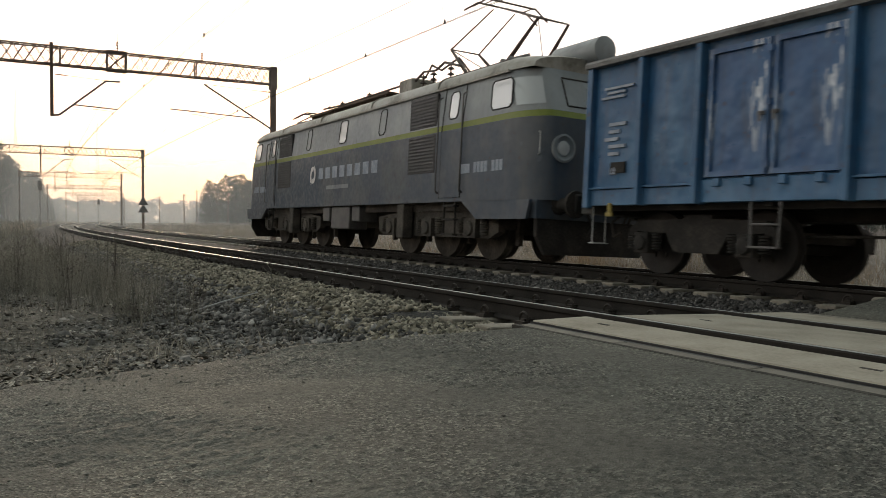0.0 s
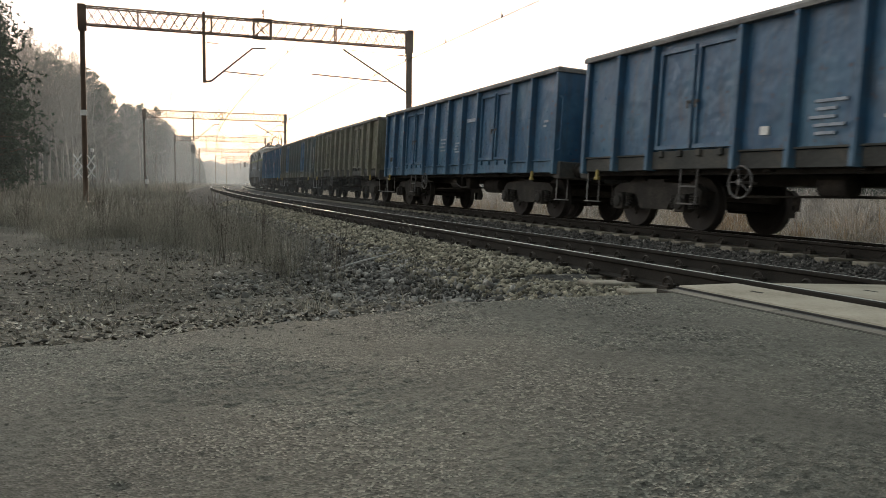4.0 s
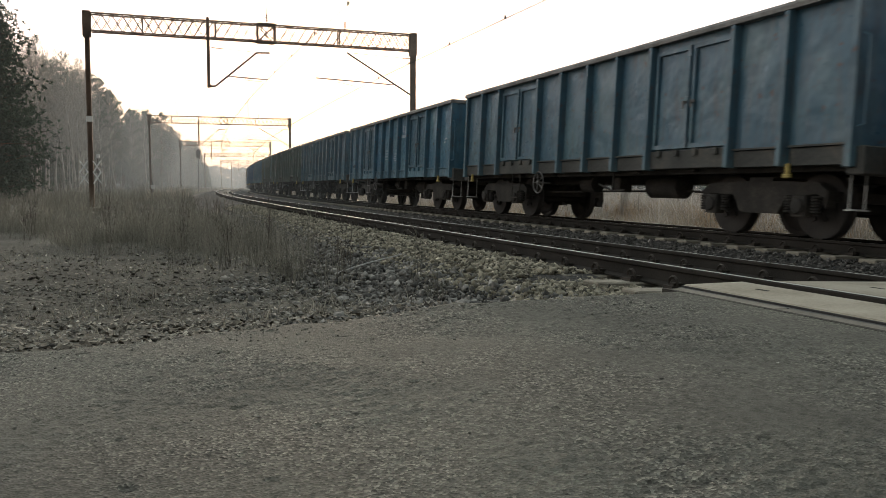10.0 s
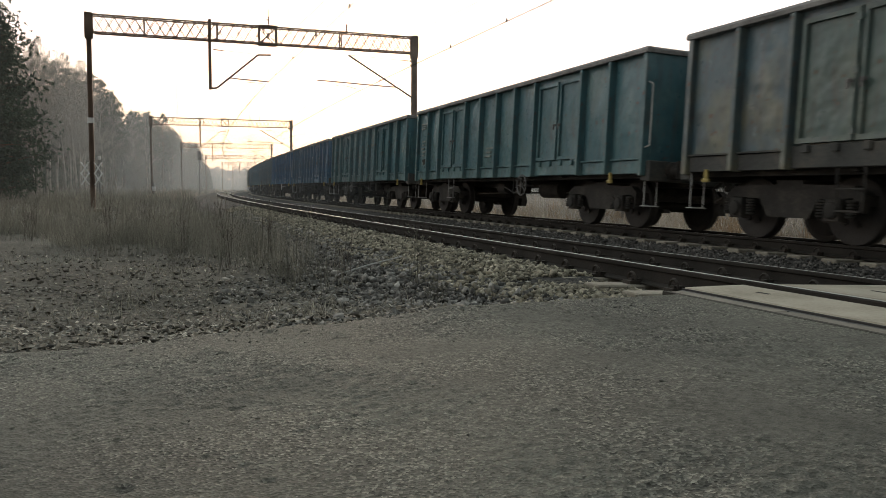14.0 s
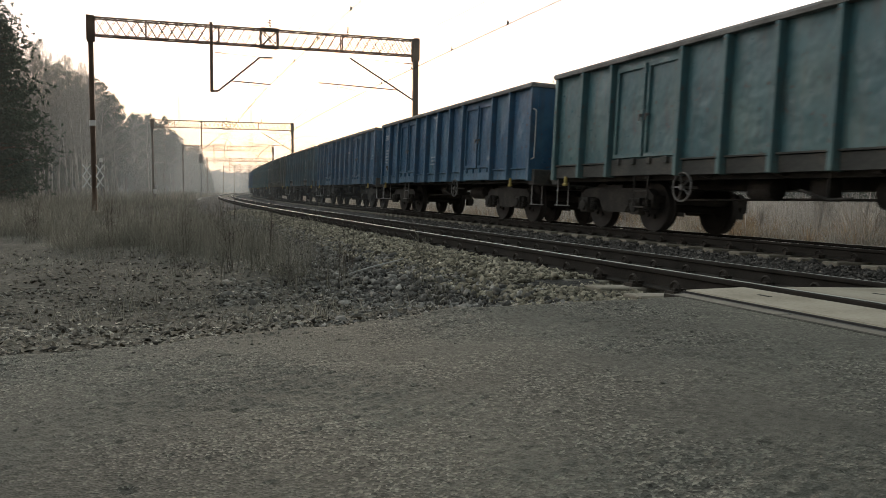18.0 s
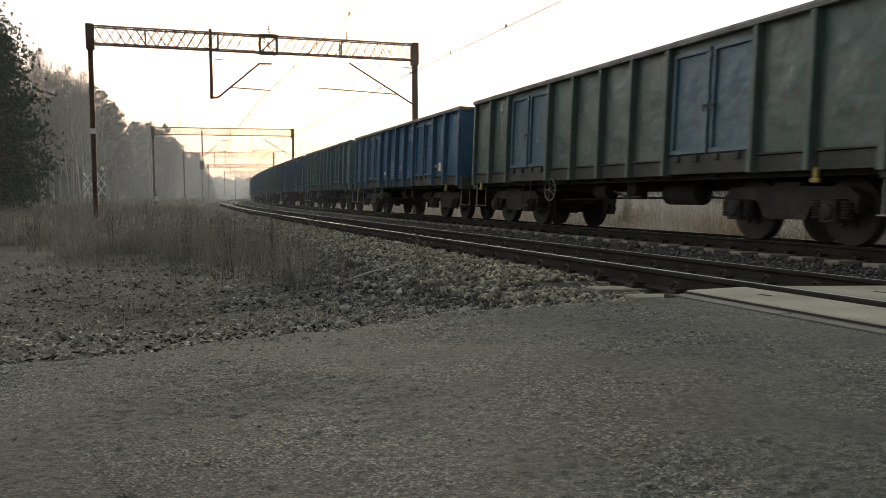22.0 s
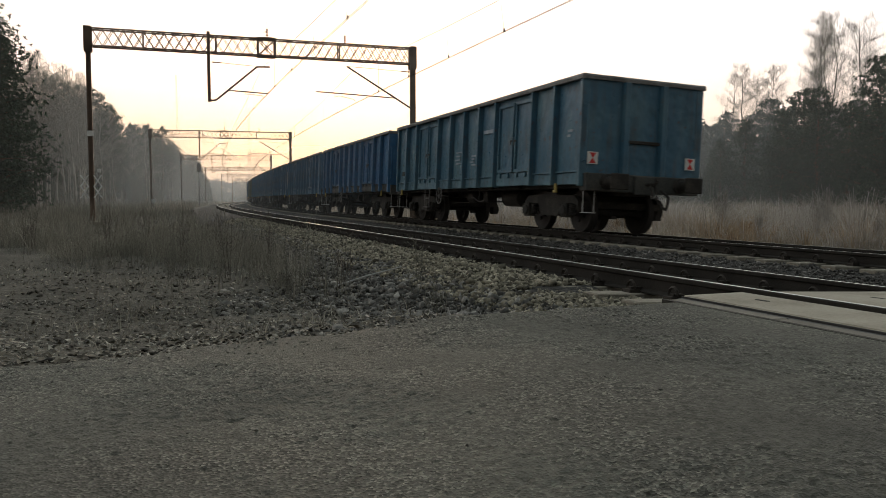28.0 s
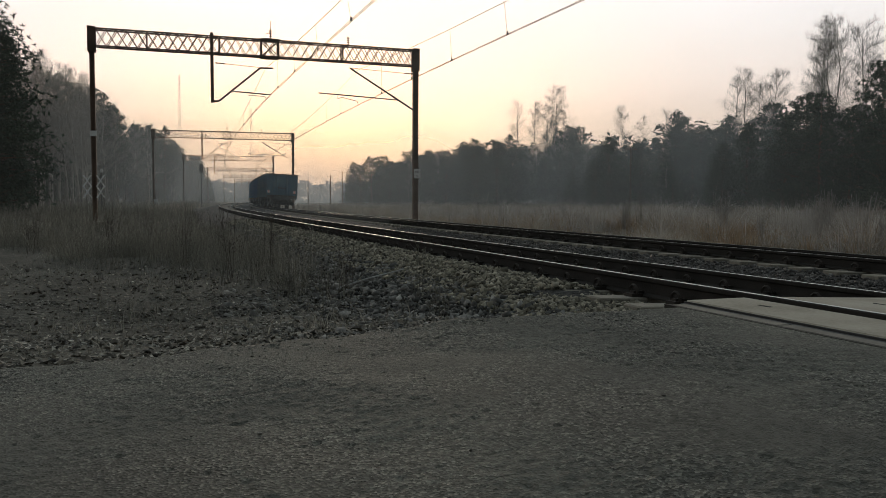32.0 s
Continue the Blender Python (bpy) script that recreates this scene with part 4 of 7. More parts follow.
def make_bogie(w, x):
    """Two-axle bogie with cast side frames, axle boxes, springs and brake blocks."""
    def frame_mesh(bm):
        for y in (-1.0, 1.0):
            out = [(-1.25, 0.42), (-1.1, 0.62), (-0.55, 0.60), (-0.38, 0.33), (0.38, 0.33), (0.55, 0.60), (1.1, 0.62), (1.25, 0.42), (1.27, 0.66), (1.1, 0.78), (0.4, 0.80), (-0.4, 0.80), (-1.1, 0.78), (-1.27, 0.66)]
            add_prism(bm, out, "y", y - 0.07, y + 0.07)
        add_box(bm, -0.24, 0.24, -1.05, 1.05, 0.5, 0.86)
        for xx in (-1.2, 1.2):
            add_box(bm, xx - 0.06, xx + 0.06, -1.0, 1.0, 0.52, 0.66)
    base("bogie|frame", frame_mesh)
    b = part("bogie", tint("bogie|frame", M_FRAME), None, w, "dark greasy two-axle bogie", at=pose(x, 0, 0))
    base("wheelset|w", wheelset, smooth=True)
    for ax in (-0.9, 0.9):
        o = part("wheelset", tint("wheelset|w", M_WHEEL), None, b, "steel wheelset")
        o.matrix_parent_inverse = pose(ax, 0, 0.46)
        WAGON_WHEELS.append(o)

    def box_mesh(bm):
        add_box(bm, -0.13, 0.13, -0.09, 0.09, -0.16, 0.14)
        add_lathe(bm, [(0.09, 0.12), (0.13, 0.11), (0.14, 0.05)], (0, 0, -0.01), "y", 12)
    base("axle_box|a", box_mesh, 0.012)

    def spring_mesh(bm):
        prof_ = []
        for k in range(6):
            prof_ += [(0.01 + 0.04 * k, 0.045), (0.02 + 0.04 * k, 0.07), (0.04 + 0.04 * k, 0.07)]
        add_lathe(bm, prof_ + [(0.25, 0.045)], (0, 0, 0), "z", 10)
    base("coil_spring|s", spring_mesh)
    for y in (1.12, -1.12):
        for ax in (-0.9, 0.9):
            part("axle_box", tint("axle_box|a", M_FRAME), None, b, at=pose(ax, y, 0.46, 0, 0, 0 if y > 0 else 180))
            if y > 0:
                for dx in (-0.24, 0.24):
                    part("coil_spring", tint("coil_spring|s", M_FRAME), None, b, at=pose(ax + dx, y, 0.34))
    return b


def make_wagon(body, door, rim, marks, wheel_at):
    """Four-axle open coal wagon; x forward, y left, z up from the rails."""
    w = thing("freight_wagon", "open-top coal wagon", "freight wagon", group="wagons of the coal train")
    P = PAINTS[body]

    def side(bm):
        add_box(bm, -HL, HL, 1.27, 1.30, 1.20, 3.1)
    base("side_wall|n", side)
    part("side_wall", tint("side_wall|n", P), None, w)

    for k, (a, b) in enumerate(zip([HL] + RIBS, RIBS + [-HL])):
        if a - b > 1.5:
            continue
        bulge = (0.022, 0.042, 0, 0.036, 0.020, 0.024, 0.018, 0, 0.028, 0.036)[k]

        def panel(bm, a=a, b=b, k=k, bulge=bulge):
            n, m = 8, 12
            g = []
            for i in range(n + 1):
                row = []
                for j in range(m + 1):
                    u, v = i / n, j / m
                    x, z = b + (a - b) * u, 1.24 + 1.86 * v
                    d = bulge * math.sin(math.pi * u) * math.sin(math.pi * v) + 0.017 * noise.noise((x * 2.6, z * 2.2, k * 3.0)) * math.sin(math.pi * u)
                    row.append(bm.verts.new((x, 1.36 + d, z)))
                g.append(row)
            for i in range(n):
                for j in range(m):
                    bm.faces.new((g[i][j], g[i][j + 1], g[i + 1][j + 1], g[i + 1][j]))
        base("side_panel|%d" % k, panel, smooth=True)
        part("side_panel", tint("side_panel|%d" % k, P), None, w)

    def lintel(bm):
        add_box(bm, -1.05, 1.05, 1.30, 1.37, 3.0, 3.1)
    base("door_lintel|l", lintel)
    for a, b in DOORS:
        part("door_lintel", tint("door_lintel|l", P), None, w, at=pose((a + b) / 2, 0, 0))

    def side_far(bm):
        add_box(bm, -HL, HL, -1.37, -1.34, 1.0, 3.1)
        for x in RIBS + [-HL + 0.06, HL - 0.06]:
            add_box(bm, x - 0.06, x + 0.06, -1.46, -1.37, 0.95, 3.08)
    base("side_wall|f", side_far)
    part("side_wall", tint("side_wall|f", P), None, w)

    def rib(bm):
        add_prism(bm, [(-0.065, 1.30), (0.065, 1.30), (0.06, 1.37), (0.045, 1.50), (-0.045, 1.50), (-0.06, 1.37)], "z", 0.98, 3.09)
    base("rib|r", rib, 0.008)
    for x in RIBS:
        part("rib", tint("rib|r", P), None, w, at=pose(x, 0, 0))

    def corner(bm):
        add_prism(bm, [(-0.10, 1.28), (0.02, 1.28), (0.02, 1.46), (-0.10, 1.46)], "z", 0.95, 3.1)
    base("corner_post|c", corner, 0.01)
    for x in (HL, -HL + 0.08):
        part("corner_post", tint("corner_post|c", P), None, w, at=pose(x, 0, 0))
        part("corner_post", tint("corner_post|c", P), None, w, at=pose(x, -2.74, 0))

    def top(bm):
        for y in (-1.42, 1.42):
            add_prism(bm, [(y - 0.07, 3.10), (y + 0.07, 3.10), (y + 0.075, 3.16), (y + 0.045, 3.205), (y - 0.045, 3.205), (y - 0.075, 3.16)], "x", -HL - 0.05, HL + 0.05)
        for x in (-HL, HL):
            add_prism(bm, [(x - 0.07, 3.10), (x + 0.07, 3.10), (x + 0.075, 3.16), (x + 0.045, 3.2), (x - 0.045, 3.2), (x - 0.075, 3.16)], "y", -1.40, 1.40)
    base("top_rim|t", top)
    part("top_rim", tint("top_rim|t", PAINTS[rim] if rim in PAINTS else M_RIM), None, w, "pale grey top rim, its lit edge put into the colour")

    def end(bm):
        add_box(bm, -0.015, 0.015, -1.36, 1.36, 1.0, 3.1)
    base("end_wall|e", end)

    def stiff(bm):
        add_prism(bm, [(0.0, -0.09), (0.0, 0.09), (0.11, 0.06), (0.11, -0.06)], "z", 0.95, 3.09)
    base("end_stiffener|s", stiff, 0.01)

    def ebeam(bm):
        add_box(bm, 0.0, 0.06, -0.44, 0.44, 1.86, 1.93)
    base("end_beam|b", ebeam, 0.01)

    def headstock(bm):
        add_box(bm, -0.12, 0.14, -1.36, 1.36, 0.86, 1.22)
        add_box(bm, 0.12, 0.2, -0.25, 0.25, 0.82, 1.2)
    base("headstock|h", headstock, 0.015)

    def buffer(bm):
        add_lathe(bm, [(0.0, 0.16), (0.06, 0.16), (0.08, 0.115), (0.33, 0.11), (0.34, 0.085), (0.48, 0.085)], (0, 0, 0), "x", 16)
    base("buffer|b", buffer, smooth=True)

    def bplate(bm):
        add_box(bm, 0.0, 0.04, -0.21, 0.21, -0.16, 0.16)
    base("buffer_plate|p", bplate, 0.018)

    def hook(bm):
        add_path(bm, [(0.1, 0, 0), (0.38, 0, 0.0), (0.46, 0, 0.06), (0.42, 0, 0.12)], 0.035)
        add_path(bm, [(0.3, 0.05, -0.02), (0.42, 0.05, -0.28), (0.42, -0.05, -0.28), (0.3, -0.05, -0.02)], 0.022)
    base("coupling|h", hook)

    def hose(bm):
        add_path(bm, [(0.12, 0.35, -0.1), (0.34, 0.38, -0.25), (0.30, 0.36, -0.5), (0.16, 0.33, -0.42)], 0.028)
    base("brake_hose|h", hose)

    def estep(bm):
        add_path(bm, [(0, 0, 0.25), (0, 0, -0.30), (0, -0.26, -0.30), (0, -0.26, 0.25)], 0.010)
        add_box(bm, -0.06, 0.06, -0.28, 0.02, -0.312, -0.296)
    base("corner_step|s", estep)

    def erail(bm):
        add_path(bm, [(0.0, 0, 0), (0.09, 0.03, 0.03), (0.09, 0.03, 1.1), (0.0, 0, 1.15)], 0.014)
    base("handrail|h", erail)
    for sgn in (1, -1):
        t = pose(sgn * HL, 0, 0, 0, 0, 0 if sgn > 0 else 180)
        part("end_wall", tint("end_wall|e", P), None, w, at=t)
        for y in (-0.45, 0.45):
            part("end_stiffener", tint("end_stiffener|s", P), None, w, at=t @ pose(0.015, y, 0))
        part("end_beam", tint("end_beam|b", M_FRAME), None, w, at=t @ pose(0.015, 0, 0))
        part("headstock", tint("headstock|h", M_SILL), None, w, "grimy end beam", at=t)
        for y in (-0.875, 0.875):
            bf = part("buffer", tint("buffer|b", M_FRAME), None, w, "greasy round buffer", at=t @ pose(0.14, y, 1.05))
            part("buffer_plate", tint("buffer_plate|p", M_FRAME), None, bf, at=pose(0.46, 0, 0))
        part("coupling", tint("coupling|h", M_FRAME), None, w, "greasy screw coupling", at=t @ pose(0.14, 0, 1.03))
        part("brake_hose", tint("brake_hose|h", M_FRAME), None, w, at=t @ pose(0.14, 0, 1.03))
        yl = 1.34 if sgn > 0 else -1.0
        part("corner_step", tint("corner_step|s", M_GRAB), None, w, "pale corner step", at=t @ pose(-0.12, yl, 0.72))
        part("handrail", tint("handrail|h", M_GRAB if wheel_at in (7.5, 8.0, 8.2) else P), None, w, "vertical handrail", at=pose(sgn * (HL + 0.02), 1.40 if sgn < 0 else 1.1, 1.45, 0, 0, 0 if sgn > 0 else 180))

    def flap(bm):
        add_box(bm, -0.47, 0.47, 1.28, 1.385, 0.99, 1.225)
        add_box(bm, -0.48, 0.48, 1.33, 1.42, 1.235, 1.265)
    base("floor_flap|f", flap, 0.004)
    for a, b in zip([HL] + RIBS, RIBS + [-HL]):
        if (a - b) < 1.5:
            part("floor_flap", tint("floor_flap|f", M_SILL if marks is MARKS_C or not marks else P), None, w, at=pose((a + b) / 2, 0, 0))

    def leaf(bm):
        add_box(bm, -0.46, 0.46, 1.31, 1.36, 1.33, 2.99)
        for x in (-0.46, 0.385):
            add_box(bm, x, x + 0.075, 1.36, 1.41, 1.33, 2.99)
        for z in (1.33, 2.92):
            add_box(bm, -0.385, 0.385, 1.36, 1.41, z, z + 0.07)
    base("door_leaf|l", leaf)

    def sill(bm):
        add_box(bm, -1.0, 1.0, 1.28, 1.40, 1.0, 1.30)
        for x in (-0.72, -0.24, 0.24, 0.72):
            add_box(bm, x - 0.05, x + 0.05, 1.40, 1.45, 1.20, 1.31)
    base("door_sill|s", sill, 0.01)

    def bolt(bm):
        add_tube(bm, (0, 1.43, 1.34), (0, 1.43, 2.98), 0.018, n=6)
        for z in (1.45, 2.2, 2.85):
            add_box(bm, -0.035, 0.035, 1.40, 1.45, z - 0.04, z + 0.04)
    base("door_bolt|b", bolt)

    def handle(bm):
        add_box(bm, -0.05, 0.05, 1.41, 1.445, 2.05, 2.095)
        add_box(bm, -0.018, 0.018, 1.445, 1.465, 1.97, 2.095)
    base("door_handle|h", handle, 0.004)
    for a, b in DOORS:
        c = (a + b) / 2
        for x in (c - 0.485, c + 0.485):
            part("door_leaf", tint("door_leaf|l", PAINTS[door]), None, w, "side door leaf", at=pose(x, 0, 0))
        part("door_bolt", tint("door_bolt|b", PAINTS[door]), None, w, "vertical door bolt", at=pose(c, 0, 0))
        for dx in (-0.10, 0.10):
            part("door_handle", tint("door_handle|h", M_GALV), None, w, "worn grey door handle", at=pose(c + dx, 0, 0))
        part("door_sill", tint("door_sill|s", M_SILL if marks is MARKS_C or not marks else P), None, w, "dented door sill", at=pose(c, 0, 0))

    def sole(bm):
        for y in (-1.12, 1.12):
            add_box(bm, -HL, HL, y - 0.06, y + 0.06, 0.92, 1.16)
        add_box(bm, -HL, HL, -0.28, 0.28, 0.80, 1.14)
        for x in (-3.2, -1.6, 0.0, 1.6, 3.2):
            add_box(bm, x - 0.06, x + 0.06, -1.3, 1.3, 0.95, 1.14)
    base("underframe|u", sole)
    part("underframe", tint("underframe|u", M_FRAME), None, w, "black steel underframe")

    def floor_mesh(bm):
        add_box(bm, -HL, HL, -1.34, 1.34, 1.14, 1.19)
    base("floor_plate|f", floor_mesh)
    part("floor_plate", tint("floor_plate|f", M_FRAME), None, w)

    def load(bm):
        n, k = 26, 8
        g = []
        for i in range(n + 1):
            row = []
            for j in range(k + 1):
                x, y = -HL + 0.03 + (2 * HL - 0.06) * i / n, -1.33 + 2.66 * j / k
                z = 2.55 + 0.68 * math.exp(-((x % 4.2 - 2.1) ** 2) / 1.5) * (1 - (y / 1.5) ** 2) + 0.06 * noise.noise((x * 3, y * 3, 0))
                row.append(bm.verts.new((x, y, z)))
            g.append(row)
        for i in range(n):
            for j in range(k):
                bm.faces.new((g[i][j], g[i + 1][j], g[i + 1][j + 1], g[i][j + 1]))
    base("coal_load|c", load)
    part("coal_load", tint("coal_load|c", M_COAL), None, w, "heap of black coal")
    for x in (4.5, -4.5):
        make_bogie(w, x)

    def ring(bm):
        add_ring(bm, (0, 0, 0), "y", 0.235, 0.017, 24, 6)
        for i in range(5):
            t = i * 2 * math.pi / 5
            add_tube(bm, (0, 0, 0), (0.235 * math.cos(t), 0, 0.235 * math.sin(t)), 0.011, n=5)
        add_tube(bm, (0, 0.02, 0), (0, -0.3, 0), 0.022)
        add_lathe(bm, [(-0.02, 0.05), (0.03, 0.045)], (0, 0, 0), "y", 10)
    base("brake_wheel|b", ring, smooth=True)
    part("brake_wheel", tint("brake_wheel|b", M_GRAB if wheel_at in (7.5, 8.2) else M_GALV), None, w, "spoked handbrake wheel", at=pose(HL - wheel_at, 1.42, 0.79))

    def step(bm):
        add_path(bm, [(-0.21, 1.39, 1.0), (-0.2, 1.39, 0.44), (0.2, 1.39, 0.44), (0.21, 1.39, 1.0)], 0.016)
        add_box(bm, -0.2, 0.2, 1.34, 1.44, 0.43, 0.455)
        add_tube(bm, (-0.2, 1.39, 0.72), (0.2, 1.39, 0.72), 0.014)
    base("step|s", step)
    part("step", tint("step|s", M_GALV if marks else M_FRAME), None, w, "two-rung side step", at=pose(HL - 3.25, 0, 0))

    def tow(bm):
        add_box(bm, -0.035, 0.035, 1.38, 1.43, 0.84, 1.02)
        add_box(bm, -0.07, 0.07, 1.38, 1.44, 0.82, 0.88)
    base("tow_lug|t", tow, 0.012)
    for x in (HL - 0.55, -HL + 1.05):
        part("tow_lug", tint("tow_lug|t", M_YELLOW), None, w, "worn yellow towing lug", at=pose(x, 0, 0))

    def tank(bm):
        add_lathe(bm, [(-0.5, 0.08), (-0.46, 0.2), (0.46, 0.2), (0.5, 0.08)], (-1.6, 0.55, 0.72), "x", 14)
    base("air_tank|t", tank, smooth=True)
    part("air_tank", tint("air_tank|t", M_FRAME), None, w)

    def cyl(bm):
        add_lathe(bm, [(-0.3, 0.1), (-0.28, 0.17), (0.2, 0.17), (0.3, 0.05)], (0.9, 0.7, 0.78), "x", 14)
    base("brake_cylinder|c", cyl)

    def valve(bm):
        add_box(bm, -0.5, -0.2, 0.6, 0.9, 0.62, 0.92)
    base("brake_valve|v", valve, 0.02)
    part("brake_valve", tint("brake_valve|v", M_FRAME), None, w)
    part("brake_cylinder", tint("brake_cylinder|c", M_FRAME), None, w)

    def rods(bm):
        add_path(bm, [(-3.4, 0.5, 0.62), (-2.2, 0.5, 0.66), (0.6, 0.55, 0.64), (3.4, 0.5, 0.6)], 0.02)
        add_path(bm, [(-0.4, 1.3, 0.75), (-0.9, 1.3, 0.62), (-1.3, 1.3, 0.64)], 0.02)
        add_tube(bm, (-0.9, 1.3, 0.98), (-0.9, 1.3, 0.62), 0.018)
    base("brake_rod|r", rods)
    part("brake_rod", tint("brake_rod|r", M_FRAME), None, w)
    # lettering: plain bars, and a two-piece curved emblem
    for k, (x, z, ww, hh, mm) in enumerate(marks):
        key = "marking|%0.2f_%0.2f_%0.2f_%0.2f" % (x, z, ww, hh)

        def bar(bm, x=x, z=z, ww=ww, hh=hh):
            add_box(bm, x - ww / 2, x + ww / 2, 1.36, 1.408, z - hh / 2, z + hh / 2)
        base(key, bar)
        part("marking", tint(key, M_FAINT if mm is M_MARK and body in ("teal", "green", "olive", "steel") else mm), None, w, "worn pale lettering")
    return w


def emblem(w, x, z, m=None):
    for k, sg in enumerate((1, -1)):
        key = "emblem|%d_%.2f_%.2f" % (k, x, z)

        def swoosh(bm):
            pts = []
            for i in range(9):
                t = radians(-30 + 200 * i / 8)
                pts.append((x + sg * (0.04 + 0.13 * math.sin(t)), z + sg * (0.03 + 0.15 * -math.cos(t))))
            inner = [(x + sg * (0.04 + 0.06 * math.sin(radians(-30 + 200 * i / 8))), z + sg * (0.05 + 0.09 * -math.cos(radians(-30 + 200 * i / 8)))) for i in range(9)]
            ring = [bm.verts.new((p[0], 1.402, p[1])) for p in pts]
            inn = [bm.verts.new((p[0], 1.402, p[1])) for p in inner]
            for i in range(8):
                bm.faces.new((ring[i], ring[i + 1], inn[i + 1], inn[i]))
        base(key, swoosh)
        part("emblem", tint(key, m or M_MARK), None, w, "pale curved emblem")


def text_block(x, z, n, ww, hh=0.04, gap=0.105, m=None):
    return [(x + 0.06 * ((i * 7) % 3 - 1), z - gap * i, ww * (1 - 0.18 * ((i * 5) % 3)), hh, m or M_MARK) for i in range(n)]


MID = [(a + b) / 2 for a, b in zip([HL] + RIBS, RIBS + [-HL])]
MARKS_A = text_block(MID[4], 2.0, 4, 0.5) + text_block(MID[5] - 0.05, 1.85, 4, 0.3, 0.04, 0.08) + [(MID[6], 2.42, 0.62, 0.09, M_MARK)] + text_block(MID[9], 2.1, 2, 0.2, 0.05, 0.1) + [(MID[0] - 0.1, 1.55, 0.3, 0.14, M_FRAME)]
MARKS_B = text_block(MID[0], 2.75, 3, 0.6, 0.035, 0.07) + text_block(MID[0], 2.2, 5, 0.35, 0.05, 0.11) + text_block(MID[4], 1.75, 3, 0.45) + [(MID[0] - 0.1, 1.55, 0.3, 0.16, M_FRAME), (MID[0], 1.5, 0.12, 0.10, M_MARK)]
MARKS_C = text_block(MID[4], 1.85, 5, 0.5) + text_block(MID[5], 1.75, 3, 0.3, 0.04, 0.08) + [(MID[8], 1.55, 0.24, 0.26, M_CHALK), (MID[8] + 0.36, 1.6, 0.2, 0.03, M_MARK), (MID[8] + 0.36, 1.55, 0.2, 0.03, M_MARK), (MID[3], 1.52, 0.16, 0.12, M_WHITE)]
WAGON_WHEELS = []
# (body, door, rim, marking, emblem) for each wagon behind the engine
ORDER = [("bright", "scratched", "", "B", 1), ("mixed", "bright", "", "B", 0), ("olive", "olive", "", "-", 0), ("blue", "blue", "", "A", 0), ("blue", "blue", "", "C", 0),
         ("turq", "turq", "", "A", 1), ("green", "teal", "", "-", 0), ("green", "green", "", "-", 0), ("steel", "steel", "", "A", 1), ("turq", "steel", "", "A", 1),
         ("steel", "steel", "", "-", 0), ("bright", "bright", "", "A", 1), ("blue", "blue", "", "A", 0), ("teal", "teal", "", "A", 1), ("teal", "teal", "", "B", 0),
         ("mixed", "green", "", "-", 0), ("steel", "steel", "", "-", 0), ("blue", "blue", "", "A", 0), ("blue", "blue", "", "B", 0), ("teal", "teal", "", "-", 0),
         ("blue", "blue", "", "A", 1), ("teal", "teal", "", "-", 0), ("blue", "blue", "", "C", 1), ("green", "steel", "", "-", 0), ("azure", "azure", "", "C", 1),
         ("azure", "azure", "", "A", 1), ("azure", "azure", "", "B", 0), ("azure", "azure", "", "A", 1), ("bright", "bright", "", "-", 0), ("turq", "turq", "", "A", 0)]
LOOKS = {"azure": "sky-blue", "scratched": "scratched blue", "blue": "blue", "bright": "bright blue", "steel": "dull grey-blue", "mixed": "patchy blue and olive", "teal": "dirty teal", "green": "dirty grey-green", "olive": "faded olive-grey", "turq": "turquoise-blue"}
PROTO, WAGONS = {}, []
for i, key in enumerate(ORDER):
    if key in PROTO:
        w = copy_thing(PROTO[key], Matrix())
        WAGON_WHEELS += [o for o in w.children_recursive if o.name.startswith("wheelset")]
    else:
        w = make_wagon(key[0], key[1], key[2], {"A": MARKS_A, "B": MARKS_B, "C": MARKS_C, "-": []}[key[3]], {6: 8.2, 11: 7.5}.get(i, 8.0 if key[3] == "B" else 4.45))
        if key[4]:
            emblem(w, MID[6], 2.66, M_FAINT if key[0] in ("teal", "green", "olive") else M_MARK)
        PROTO[key] = w
    txt = "%s open-top coal wagon, rust-streaked%s" % (LOOKS[key[0]], "" if key[0] == key[1] else ", with %s doors" % LOOKS[key[1]])
    if i == 29:
        txt = "turquoise-blue open-top coal wagon at the train's tail, with end plates"
    tagged(w, txt)
    WAGONS.append(w)
for i in (0, 11):
    bm = bm_new()
    add_prism(bm, [(0.72, 2.5), (0.84, 2.36), (0.96, 2.5), (0.84, 2.66)], "x", -HL - 0.021, -HL - 0.017)
    part("end_marking", bm, M_YELLOW, WAGONS[i], "small yellow diamond on the end wall")
for i in (0, 11, 25, 26):
    bm = bm_new()
    add_tube(bm, (-HL - 0.1, 0.3, 2.35), (-HL - 0.1, 1.3, 2.35), 0.011)
    for y in (0.34, 1.26):
        add_tube(bm, (-HL, y, 2.35), (-HL - 0.1, y, 2.35), 0.010)
    part("end_rail", bm, M_GRAB, WAGONS[i], "pale horizontal grab rail")
# tail signals: red and white plates at both rear corners of the last wagon
for y in (1.18, -1.18):
    bm = bm_new()
    add_box(bm, -HL - 0.05, -HL - 0.03, y - 0.12, y + 0.12, 1.4, 1.65)
    tp = part("tail_plate", bm, M_WHITE, WAGONS[-1], "white tail plate with red triangles")
    for s_ in (1, -1):
        bm = bm_new()
        add_prism(bm, [(y - 0.075, 1.525 + s_ * 0.105), (y + 0.075, 1.525 + s_ * 0.105), (y, 1.53)], "x", -HL - 0.056, -HL - 0.05)
        part("red_triangle", bm, M_RED, tp)


